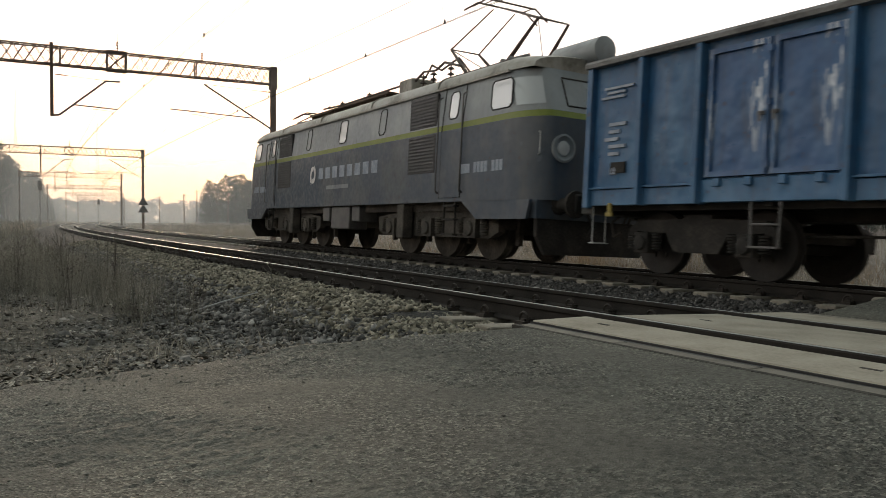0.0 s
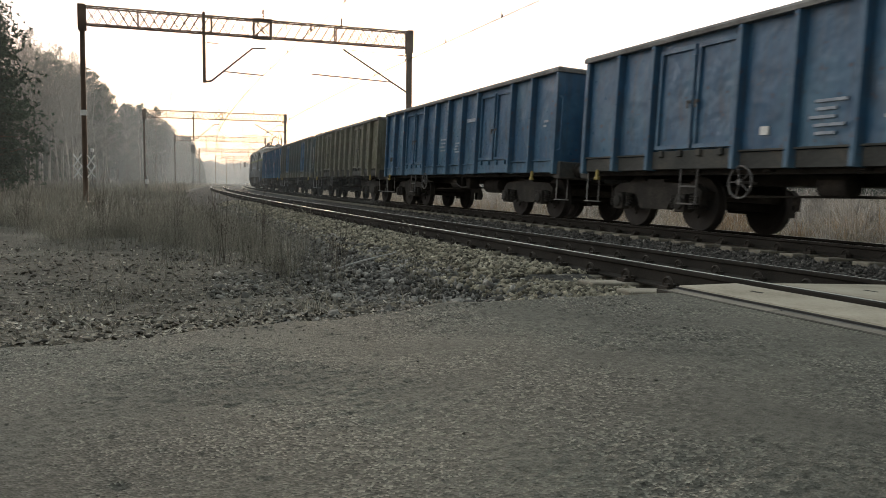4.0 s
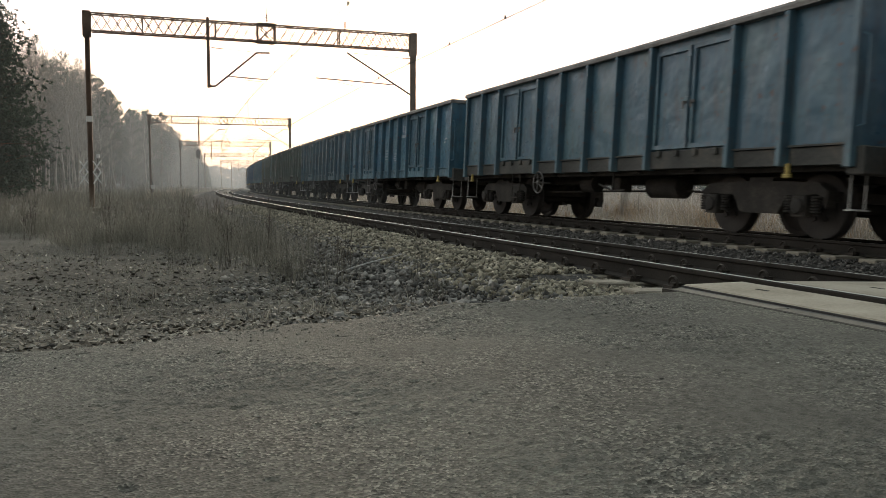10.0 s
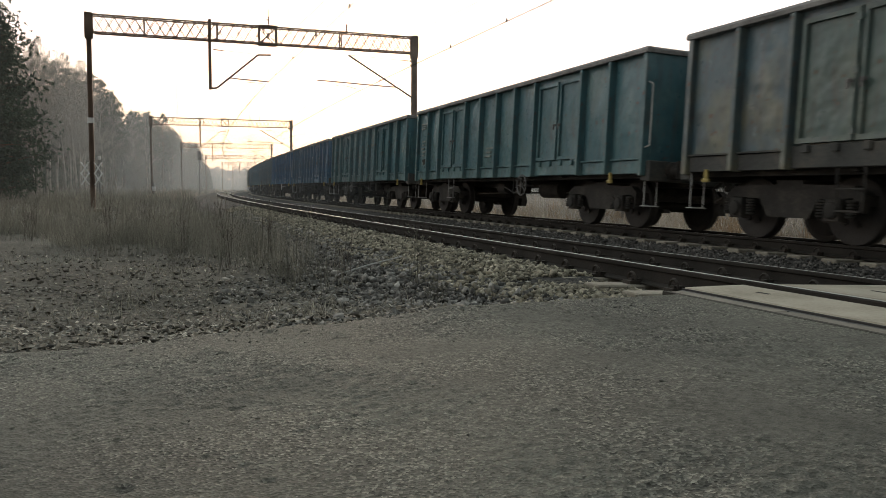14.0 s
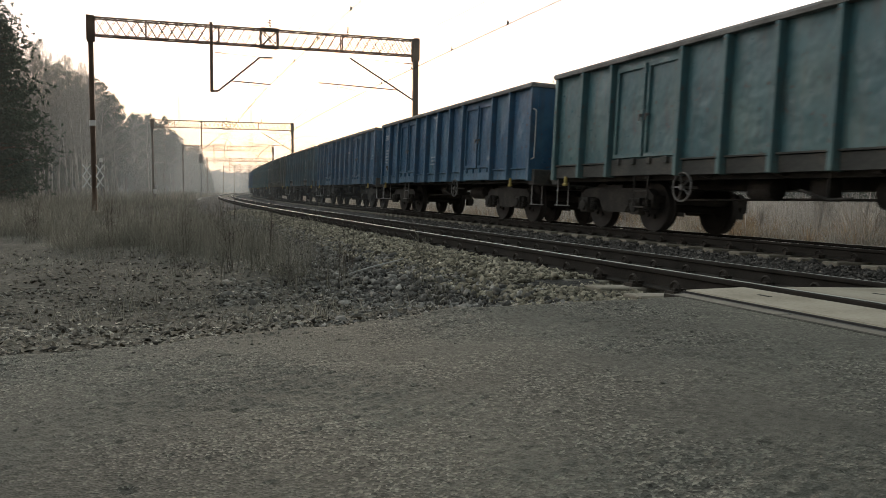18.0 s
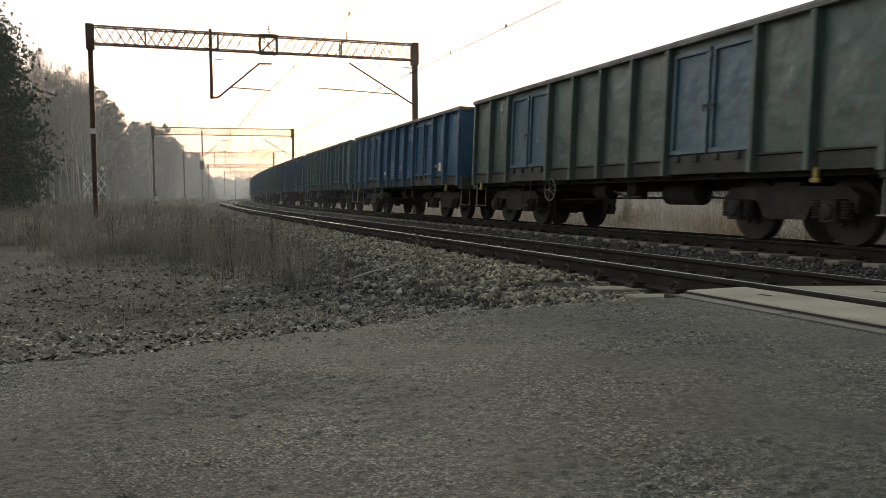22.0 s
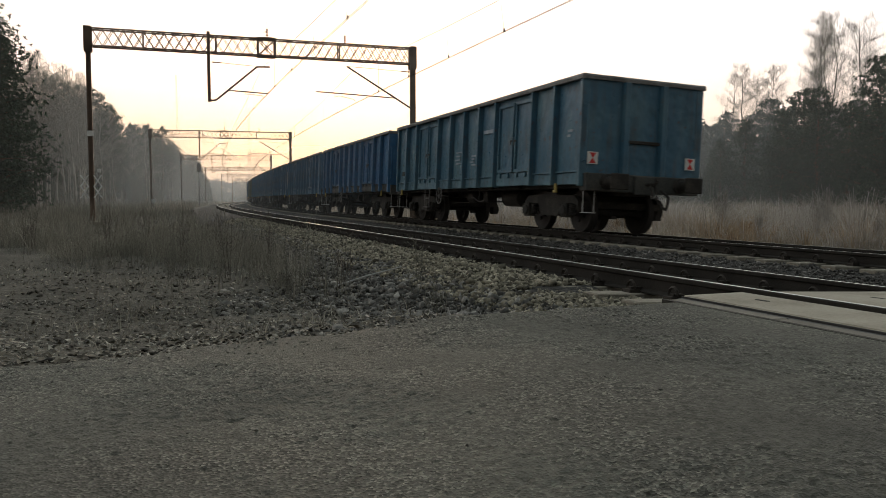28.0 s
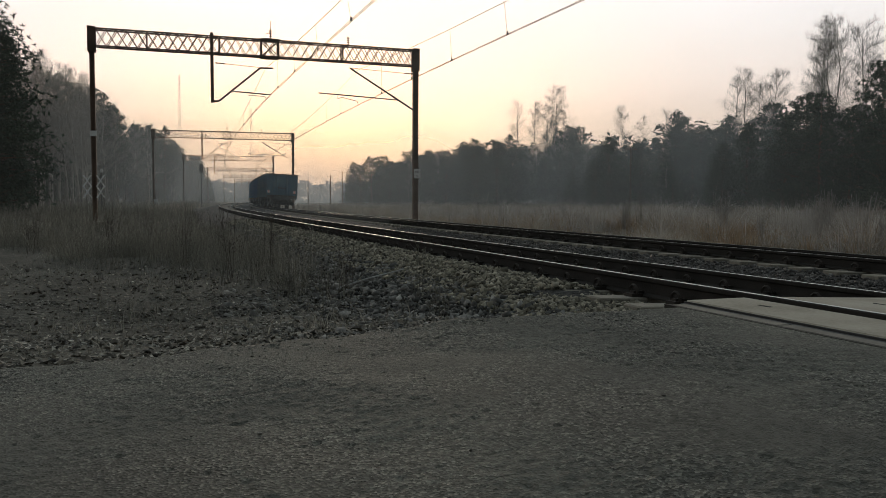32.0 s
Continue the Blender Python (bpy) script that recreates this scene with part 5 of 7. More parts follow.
# ---------------------------------------------------------------- the electric engine
M_LGREY = paint("engine_light_grey_paint", (0.21, 0.235, 0.245), dirt=(0.13, 0.12, 0.105), faded=(0.28, 0.30, 0.30), amount=0.25, rough=0.4, dents=0.15)
M_LBLUE = paint("engine_dark_blue_paint", (0.060, 0.080, 0.105), dirt=(0.14, 0.13, 0.11), faded=(0.105, 0.115, 0.125), amount=0.3, rough=0.4, dents=0.15)
M_LIME = mat("lime_stripe", [(0.13, 0.165, 0.018), (0.19, 0.225, 0.03)], 0.5, 2, 20, 0.0)
M_ROOF = mat("engine_roof_grey", [(0.13, 0.12, 0.095), (0.27, 0.255, 0.215), (0.34, 0.33, 0.3)], 0.5, 1.1, 9, 0.2)
M_GLASS = bpy.data.materials.new("sky_pale_glass")
M_GLASS.use_nodes = True
gb = M_GLASS.node_tree.nodes["Principled BSDF"]
# pale base colour stands in for sky mirrored in and seen through the panes
gb.inputs["Base Color"].default_value = (0.34, 0.36, 0.36, 1)
gb.inputs["Roughness"].default_value = 0.06
gb.inputs["Specular IOR Level"].default_value = 0.9
gb.inputs["Coat Weight"].default_value = 1.0
M_LAMP = mat("headlamp_glass", [(0.5, 0.5, 0.48), (0.65, 0.65, 0.62)], 0.12, 4, 30, 0.0)
M_PANTO = mat("pantograph_steel", [(0.06, 0.045, 0.04), (0.11, 0.08, 0.065)], 0.6, 5, 30, 0.0, 0.4)
ENGINE_WHEELS = []
EH = 8.6                         # half length of the engine body


def shell(name, z0, z1, m, parent, label, steps=4):
    """A band of the engine's skin between two heights, closed round both ends."""
    bm = bm_new()
    rings = []
    for i in range(steps + 1):
        z = z0 + (z1 - z0) * i / steps
        rake = 0.42 * max(0, z - 2.55) + 0.1 * max(0, 1.1 - z)
        r = 0.75
        wmax = 1.48 - 0.10 * max(0, z - 2.6)
        pts = []
        n = 7
        for k in range(n + 1):
            a = math.pi / 2 * k / n
            pts.append((EH - rake - r + r * math.cos(a) * 1.0 + 0.12 * math.cos(a) ** 2 - 0.12, wmax - 0.42 + 0.42 * math.sin(a)))
        plan_pts = [(EH - rake - 0.0, 0.0)] + [(x, y) for x, y in pts]
        full = plan_pts + [(-x, y) for x, y in plan_pts[::-1]]
        full += [(x, -y) for x, y in full[::-1]][1:-1]
        rings.append([bm.verts.new((x, y, z)) for x, y in full])
    for a, b in zip(rings, rings[1:]):
        n = len(a)
        for i in range(n):
            j = (i + 1) % n
            bm.faces.new((a[i], a[j], b[j], b[i]))
    bmesh.ops.remove_doubles(bm, verts=list(bm.verts), dist=0.0005)
    return part(name, bm, m, parent, label, smooth=True), rings


eng = thing("electric_engine", "grey and dark blue electric freight engine with lime stripe", "locomotive")
shell("lower_body", 1.12, 2.56, M_LBLUE, eng, "dark blue lower body")
shell("stripe", 2.562, 2.675, M_LIME, eng, "lime green waist stripe", 1)
shell("upper_body", 2.677, 3.46, M_LGREY, eng, "light grey upper body")
# skirt below, deeper at both cabs
for sg in (1, -1):
    for y in (-1.44, 1.44):
        bm = bm_new()
        add_prism(bm, [(sg * 6.2, 1.12), (sg * 6.5, 0.95), (sg * 6.75, 0.78), (sg * 8.35, 0.78), (sg * 8.45, 1.12)], "y", y - 0.03, y + 0.03)
        part("skirt", bm, M_LBLUE, eng, "dark blue cab skirt")
    bm = bm_new()
    add_box(bm, min(sg * 8.3, sg * 8.5), max(sg * 8.3, sg * 8.5), -1.35, 1.35, 0.80, 1.12)
    part("skirt", bm, M_LBLUE, eng, "dark blue cab skirt")
for sg in (1, -1):
    bm = bm_new()
    add_prism(bm, [(-1.1, 0.18), (1.1, 0.18), (1.3, 0.5), (1.3, 0.8), (-1.3, 0.8), (-1.3, 0.5)], "x", sg * 8.42 - 0.05, sg * 8.42 + 0.05)
    part("rail_guard", bm, M_FRAME, eng)
# roof: curved in section, tapering at both ends
bm = bm_new()
rings = []
for x in (-8.2, -8.0, -7.4, -6.0, -3, 0, 3, 6.0, 7.4, 8.0, 8.2):
    d = EH - abs(x)
    sc = 1.0 if d > 1.2 else (0.62 + 0.38 * math.sin(math.pi / 2 * (d - 0.4) / 0.8))
    ring = []
    for k in range(15):
        a = math.pi * k / 14
        y, z = -math.cos(a) * 1.42, math.sin(a) ** 0.75 * 0.44
        ring.append(bm.verts.new((x, y * (0.8 + 0.2 * sc), 3.455 + z * sc)))
    rings.append(ring)
for a, b in zip(rings, rings[1:]):
    for i in range(14):
        bm.faces.new((a[i], a[i + 1], b[i + 1], b[i]))
bm.faces.new(rings[0])
bm.faces.new(rings[-1][::-1])
part("roof", bm, M_ROOF, eng, "dusty pale grey curved roof", smooth=True)
bm = bm_new()
for x in (-5.0, -1.7, 1.7, 5.0):
    for k in range(14):
        a0, a1 = math.pi * k / 14, math.pi * (k + 1) / 14
        p0 = (-math.cos(a0) * 1.43, 3.46 + math.sin(a0) ** 0.75 * 0.45)
        p1 = (-math.cos(a1) * 1.43, 3.46 + math.sin(a1) ** 0.75 * 0.45)
        add_tube(bm, (x, *p0), (x, *p1), 0.018, n=4)
part("roof_seam", bm, M_ROOF, eng)
bm = bm_new()
add_box(bm, -7.6, 7.6, 1.40, 1.45, 3.42, 3.47)
part("gutter", bm, M_ROOF, eng)
def wall_at(z):
    """Half width of the body's side at height z."""
    return 1.48 - 0.10 * max(0.0, z - 2.6)


def side_pane(name, x, hw, z0, z1, m, parent, label, lean=0.0):
    """A pane with rounded corners let into the sloping upper side, and its dark rubber frame."""
    c = min(0.07, hw * 0.5)
    outline = [(-hw + c, z0), (hw - c, z0), (hw, z0 + c), (hw, z1 - c), (hw - c, z1), (-hw + c, z1), (-hw, z1 - c), (-hw, z0 + c)]
    outline = [(x + a + lean * (z - z0), z) for a, z in outline]
    bm = bm_new()
    o = [bm.verts.new((a, wall_at(z) + 0.006, z)) for a, z in outline]
    i = [bm.verts.new((a, wall_at(z) - 0.03, z)) for a, z in outline]
    bm.faces.new(o)
    bm.faces.new(i[::-1])
    for k in range(8):
        bm.faces.new((o[k], i[k], i[(k + 1) % 8], o[(k + 1) % 8]))
    pane = part(name, bm, m, parent, label)
    bm = bm_new()
    add_path(bm, [(a, wall_at(z) + 0.006, z) for a, z in outline + outline[:1]], 0.014)
    part("window_frame", bm, M_BLACK, pane, "black rubber frame")
    return pane


# side doors, grilles and windows on the visible side
Y = 1.48
for sg in (1, -1):
    x = 5.75 * sg
    bm = bm_new()
    add_box(bm, x - 0.40, x + 0.40, Y - 0.02, Y + 0.012, 1.2, 2.555)
    dr = part("cab_door", bm, M_LBLUE, eng, "dark blue cab door", bevel=0.006)
    side_pane("door_window", x, 0.17, 2.78, 3.32, M_GLASS, eng, "upright door window")
    for dx in (-0.40, 0.40):
        bm = bm_new()
        add_path(bm, [(x + dx, wall_at(z) + 0.003, z) for z in (1.2, 2.6, 3.40)], 0.012)
        part("door_seam", bm, M_BLACK, dr)
    for dx in (-0.47, 0.47):
        bm = bm_new()
        add_path(bm, [(x + dx, Y, 1.3), (x + dx, Y + 0.07, 1.34), (x + dx, Y + 0.05, 3.2), (x + dx, Y - 0.03, 3.26)], 0.016)
        part("handrail", bm, M_GALV, eng)
    bm = bm_new()
    for z in (0.45, 0.75, 1.02):
        add_box(bm, x - 0.22, x + 0.22, Y - 0.10, Y + 0.02, z, z + 0.04)
    for dx in (-0.23, 0.21):
        add_box(bm, x + dx, x + dx + 0.02, Y - 0.05, Y - 0.01, 0.45, 1.15)
    part("cab_steps", bm, M_FRAME, eng)
    gx = 4.5 * sg
    for z0, z1 in ((1.74, 2.54), (2.70, 3.38)):
        off = 0.0 if z0 < 2.6 else 0.04
        bm = bm_new()
        add_box(bm, gx - 0.60, gx + 0.60, Y - 0.03 - off, Y + 0.008 - off * 0.4, z0, z1)
        gr = part("grille", bm, M_GRILLE_AND_GROOVE, eng, "black louvred ventilation grille", bevel=0.004)
        bm = bm_new()
        k = z0 + 0.05
        while k < z1 - 0.03:
            add_prism(bm, [(Y + 0.006 - off * 0.4, k), (Y + 0.018 - off * 0.4, k + 0.004), (Y + 0.006 - off * 0.4, k + 0.05)], "x", gx - 0.56, gx + 0.56)
            k += 0.07
        part("louvre", bm, M_GRILLE_AND_GROOVE, gr)
    # cab side window
    wx = 7.55 * sg
    side_pane("cab_window", wx - 0.1 * sg, 0.33, 2.78, 3.32, M_GLASS, eng, "cab side window", -0.1 * sg)
    # end windows: one on each rounded corner, two in the face
    for y0, y1 in ((0.08, 0.78), (-0.78, -0.08)):
        bm = bm_new()
        xe = EH - 0.02
        pts = [(xe - 0.42 * 0.22 + 0.015, y0, 2.78), (xe - 0.42 * 0.22 + 0.015, y1, 2.78), (xe - 0.42 * 0.75 + 0.015, y1, 3.30), (xe - 0.42 * 0.75 + 0.015, y0, 3.30)]
        vv = [bm.verts.new((sg * a, b, c)) for a, b, c in pts]
        ww = [bm.verts.new((sg * (a - 0.08), b, c)) for a, b, c in pts]
        bm.faces.new(vv)
        for i in range(4):
            bm.faces.new((vv[i], vv[(i + 1) % 4], ww[(i + 1) % 4], ww[i]))
        ew = part("windscreen", bm, M_GLASS, eng, "flat cab windscreen")
        bm = bm_new()
        add_path(bm, [vvv for vvv in [Vector((sg * a, b, c)) for a, b, c in pts] + [Vector((sg * pts[0][0], pts[0][1], pts[0][2]))]], 0.018)
        part("window_frame", bm, M_FRAME, ew)
    for sy in (1, -1):
        bm = bm_new()
        rows_ = []
        for z in (2.78, 3.30):
            rake = 0.42 * (z - 2.55)
            wmax = 1.48 - 0.10 * (z - 2.6)
            row = []
            for k in range(5):
                a = radians(22 + 48 * k / 4)
                r = 0.75 + 0.012
                row.append(bm.verts.new((sg * (EH - rake - 0.75 + r * math.cos(a) + 0.12 * math.cos(a) ** 2 - 0.12), sy * (wmax - 0.42 + (0.42 + 0.012) * math.sin(a)), z)))
            rows_.append(row)
        for k in range(4):
            bm.faces.new((rows_[0][k], rows_[0][k + 1], rows_[1][k + 1], rows_[1][k]))
        part("corner_window", bm, M_GLASS, eng, "curved corner window", smooth=True)
    # headlamps, buffers, rails on the end face
    for y in (-0.92, 0.92):
        bm = bm_new()
        add_lathe(bm, [(0.0, 0.24), (0.05, 0.25), (0.06, 0.21), (0.03, 0.17)], (0, 0, 0), "x", 20)
        hl = part("headlamp_ring", bm, M_LGREY, eng, "round grey headlamp surround", smooth=True, at=pose(sg * (EH - 0.015), y, 2.02, 0, 0, 0 if sg > 0 else 180))
        bm = bm_new()
        add_lathe(bm, [(0.0, 0.15), (0.045, 0.12), (0.06, 0.05)], (0, 0, 0), "x", 16)
        part("lamp_glass", bm, M_LAMP, hl, "clear headlamp glass", smooth=True)
        bm = bm_new()
        add_path(bm, [(sg * (EH - 0.22), y * 1.40, 1.9), (sg * (EH - 0.12), y * 1.44, 1.92), (sg * (EH - 0.12), y * 1.44, 2.28), (sg * (EH - 0.22), y * 1.40, 2.3)], 0.014)
        part("handrail", bm, M_GRAB, eng)
        bm = bm_new()
        add_lathe(bm, [(0.0, 0.17), (0.06, 0.17), (0.08, 0.12), (0.42, 0.11), (0.44, 0.24), (0.48, 0.23)], (0, 0, 0), "x", 18)
        part("buffer", bm, M_FRAME, eng, "black round buffer", smooth=True, at=pose(sg * (EH - 0.1), y * 0.95, 1.05, 0, 0, 0 if sg > 0 else 180))
    bm = bm_new()
    add_path(bm, [(sg * 8.5, 0.3, 1.0), (sg * 8.8, 0.32, 0.7), (sg * 8.62, 0.3, 0.5)], 0.03)
    add_path(bm, [(sg * 8.5, 0, 1.03), (sg * 8.95, 0, 1.03), (sg * 9.0, 0, 1.12)], 0.04)
    part("coupling", bm, M_FRAME, eng)
    # fleet number: plain pale bars on side and end
    bm = bm_new()
    for i in range(8):
        if i == 4:
            continue
        x0 = -6.62 - 0.125 * i if sg < 0 else 7.62 - 0.125 * i
        add_box(bm, x0 - 0.1, x0, Y + 0.001, Y + 0.005, 1.66, 1.86)
    part("fleet_number", bm, M_MARK, eng, "pale fleet number bars")
    bm = bm_new()
    x0 = -6.12 if sg < 0 else 6.7
    add_box(bm, x0 - 0.36, x0, Y + 0.001, Y + 0.005, 1.66, 1.84)
    part("maker_plate", bm, M_MARK, eng, "pale rectangular plate")
    bm = bm_new()
    for i in range(7):
        if i != 4:
            add_box(bm, sg * (EH + 0.004) - 0.003, sg * (EH + 0.004) + 0.003, 0.36 - 0.11 * i, 0.44 - 0.11 * i, 2.32, 2.46)
    part("fleet_number", bm, M_MARK, eng, "pale fleet number bars")
for x, hw in ((2.47, 0.16), (-0.05, 0.24), (-2.45, 0.17)):
    side_pane("side_window", x, hw, 2.76, 3.36, M_LGREY if abs(x) > 1 else M_GLASS, eng, "small upright side window")
# large emblem and company lettering as plain pale shapes
bm = bm_new()
for sg in (1, -1):
    pts = [(1.98 - sg * (0.02 + r * math.sin(t)), 2.02 - sg * (-0.02 + 1.35 * r * math.cos(t))) for r, t in [(0.20, radians(-25 + 30 * i)) for i in range(7)] + [(0.10, radians(155 - 30 * i)) for i in range(7)]]
    add_prism(bm, pts, "y", Y + 0.001, Y + 0.005)
part("emblem", bm, M_WHITE, eng, "white two-part curved emblem")
for i in range(8):
    bm = bm_new()
    x0 = 1.52 - 0.50 * i
    add_box(bm, x0 - 0.33, x0, Y + 0.001, Y + 0.005, 1.88, 2.18)
    part("letter_bar", bm, M_MARK, eng, "pale letter drawn as a plain bar")
bm = bm_new()
add_box(bm, -0.6, 0.9, Y + 0.001, Y + 0.004, 1.58, 1.68)
part("small_lettering", bm, M_LGREY, eng)
# underframe, battery boxes, bogies
bm = bm_new()
add_box(bm, -8.3, 8.3, -1.25, 1.25, 0.95, 1.14)
part("underframe", bm, M_BOGIE, eng)
for x, ww, m in ((0.0, 1.25, M_ROOF), (1.0, 0.5, M_ROOF), (-1.0, 0.5, M_ROOF)):
    bm = bm_new()
    add_box(bm, x - ww / 2 + 0.02, x + ww / 2 - 0.02, 0.9, 1.42, 0.52 if ww > 1 else 0.72, 1.10)
    part("equipment_box", bm, M_GALV, eng, "grey equipment box", bevel=0.02)
for sg in (1, -1):
    bm = bm_new()
    bx = sg * 4.55
    for y in (-1.12, 1.12):
        out = [(bx - 2.6, 0.55), (bx - 2.3, 0.42), (bx + 2.3, 0.42), (bx + 2.6, 0.55), (bx + 2.6, 0.85), (bx + 1.2, 0.98), (bx - 1.2, 0.98), (bx - 2.6, 0.85)]
        add_prism(bm, out, "y", y - 0.08, y + 0.08)
    for x in (bx - 2.5, bx, bx + 2.5):
        add_box(bm, x - 0.1, x + 0.1, -1.1, 1.1, 0.6, 0.85)
    bg = part("bogie", bm, M_BOGIE, eng, "grimy three-axle bogie")
    for ax in (-1.75, 0.0, 1.75):
        key = "engine_wheelset"
        if key not in BASE:
            b2 = bm_new()
            wheelset(b2, 0.60, 32)
            BASE[key] = finish("wheelset", b2, M_BOGIE, smooth=True)
        o = part("wheelset", BASE[key], None, bg, "large steel wheelset")
        o.matrix_parent_inverse = pose(bx + ax, 0, 0.60)
        ENGINE_WHEELS.append(o)
        bm = bm_new()
        add_box(bm, bx + ax - 0.22, bx + ax + 0.22, 1.08, 1.32, 0.42, 0.80)
        add_lathe(bm, [(1.32, 0.15), (1.36, 0.13)], (bx + ax, 0, 0.6), "y", 14)
        part("axle_box", bm, M_BOGIE, bg)
        for dx in (-0.42, 0.42):
            bm = bm_new()
            prof_ = []
            for k in range(7):
                prof_ += [(0.48 + 0.05 * k, 0.06), (0.49 + 0.05 * k, 0.1), (0.52 + 0.05 * k, 0.1)]
            add_lathe(bm, prof_ + [(0.83, 0.06)], (bx + ax + dx, 1.22, 0), "z", 12)
            part("coil_spring", bm, M_BOGIE, bg)
    for ax in (-2.62, -0.88, 0.88, 2.62):
        bm = bm_new()
        add_prism(bm, [(bx + ax - 0.05, 0.3), (bx + ax + 0.05, 0.3), (bx + ax + 0.08, 0.9), (bx + ax - 0.08, 0.9)], "y", 0.68, 0.78)
        part("brake_block", bm, M_BOGIE, bg)
    bm = bm_new()
    add_box(bm, bx - 0.9 * sg - 0.16, bx - 0.9 * sg + 0.16, 1.25, 1.5, 0.35, 1.1)
    part("sand_box", bm, M_BOGIE, bg, bevel=0.02)


def pantograph(x, up):
    """Diamond pantograph; up: height of its head over the roof."""
    z0 = 3.98
    bm = bm_new()
    for y in (-0.55, 0.55):
        add_path(bm, [(x - 1.05, y, z0), (x + 1.05, y, z0)], 0.035)
    for xx in (-1.0, 0.0, 1.0):
        add_tube(bm, (x + xx, -0.6, z0), (x + xx, 0.6, z0), 0.03)
    pg = part("pantograph", bm, M_PANTO, eng, "raised diamond pantograph" if up > 1 else "folded pantograph")
    bm = bm_new()
    for xx in (-0.85, 0.85):
        for y in (-0.5, 0.5):
            insulator(bm, (x + xx, y, z0 - 0.24), (x + xx, y, z0), 0.07, 3)
    part("insulator", bm, M_INSUL, pg)
    if up > 1:
        zk = z0 + up * 0.52
        for s2 in (-1, 1):
            for y in (-0.5, 0.5):
                bm = bm_new()
                add_tube(bm, (x + s2 * 0.8, y * 0.9, z0 + 0.05), (x + s2 * 1.65, y * 0.75, zk), 0.05, 0.03, n=6)
                add_tube(bm, (x + s2 * 1.65, y * 0.75, zk), (x + s2 * 0.10, y * 0.55, z0 + up - 0.1), 0.02, 0.016, n=6)
                part("arm", bm, M_PANTO, pg)
            bm = bm_new()
            add_tube(bm, (x + s2 * 1.65, -0.4, zk), (x + s2 * 1.65, 0.4, zk), 0.018, n=5)
            add_tube(bm, (x + s2 * 0.8, -0.45, z0 + 0.05), (x + s2 * 1.65, 0.37, zk), 0.012, n=5)
            part("brace", bm, M_PANTO, pg)
    else:
        for s2 in (-1, 1):
            for y in (-0.5, 0.5):
                bm = bm_new()
                add_tube(bm, (x + s2 * 0.32, y * 0.9, z0 + 0.06), (x + s2 * 1.35, y * 0.75, z0 + 0.12), 0.03, n=6)
                add_tube(bm, (x + s2 * 1.35, y * 0.75, z0 + 0.14), (x + s2 * 0.1, y * 0.55, z0 + 0.26), 0.02, n=6)
                part("arm", bm, M_PANTO, pg)
    bm = bm_new()
    for dx in (-0.18, 0.18):
        add_path(bm, [(x + dx, -0.95, z0 + up - 0.22), (x + dx, -0.62, z0 + up), (x + dx, 0.62, z0 + up), (x + dx, 0.95, z0 + up - 0.22)], 0.022)
    add_tube(bm, (x - 0.18, -0.5, z0 + up - 0.02), (x + 0.18, -0.5, z0 + up - 0.02), 0.015)
    add_tube(bm, (x - 0.18, 0.5, z0 + up - 0.02), (x + 0.18, 0.5, z0 + up - 0.02), 0.015)
    part("collector_head", bm, M_PANTO, pg, "double collector head")


pantograph(-5.3, 1.42)
pantograph(5.3, 0.28)
bm = bm_new()
add_box(bm, -2.2, -1.5, -0.1, 0.6, 3.80, 4.28)
part("roof_box", bm, M_ROOF, eng, bevel=0.03)
bm = bm_new()
add_path(bm, [(-4.3, 0.5, 4.22), (-3.6, 0.5, 4.42), (-3.2, 0.5, 4.30), (-2.6, 0.5, 4.36), (-2.2, 0.5, 4.2), (2.2, 0.5, 4.18), (3.9, 0.5, 4.24)], 0.03)
for x in (-3.9, -3.1, -2.6, 0.5, 2.4, 3.4):
    insulator(bm, (x, 0.5, 3.78), (x, 0.5, 4.3), 0.09, 4)
add_path(bm, [(-4.4, 0.3, 4.1), (-3.9, 0.3, 4.5), (-3.3, 0.4, 4.3), (-3.0, 0.5, 4.45), (-2.7, 0.5, 4.2)], 0.025)
part("roof_busbar", bm, M_PANTO, eng, "roof busbar on insulators")
bm = bm_new()
add_lathe(bm, [(-0.7, 0.14), (-0.66, 0.25), (0.62, 0.25), (0.7, 0.2)], (-7.85, 0.0, 3.88), "x", 20)
part("roof_lamp_housing", bm, M_LGREY, eng, "rounded grey housing over the cab", smooth=True)
bm = bm_new()
for x in (-6.6, -6.3):
    add_lathe(bm, [(-0.3, 0.03), (0.2, 0.05), (0.3, 0.09)], (x, 0.5, 4.0), "x", 10)
part("horn", bm, M_GALV, eng)
bm = bm_new()
add_box(bm, -1.4, 4.2, 0.55, 0.85, 3.97, 4.02)
for x in (-1.2, 0.4, 2.2, 4.0):
    add_box(bm, x - 0.03, x + 0.03, 0.58, 0.82, 3.70, 3.98)
part("roof_walkway", bm, M_MAST, eng, "rusty walkway plank along the roof")


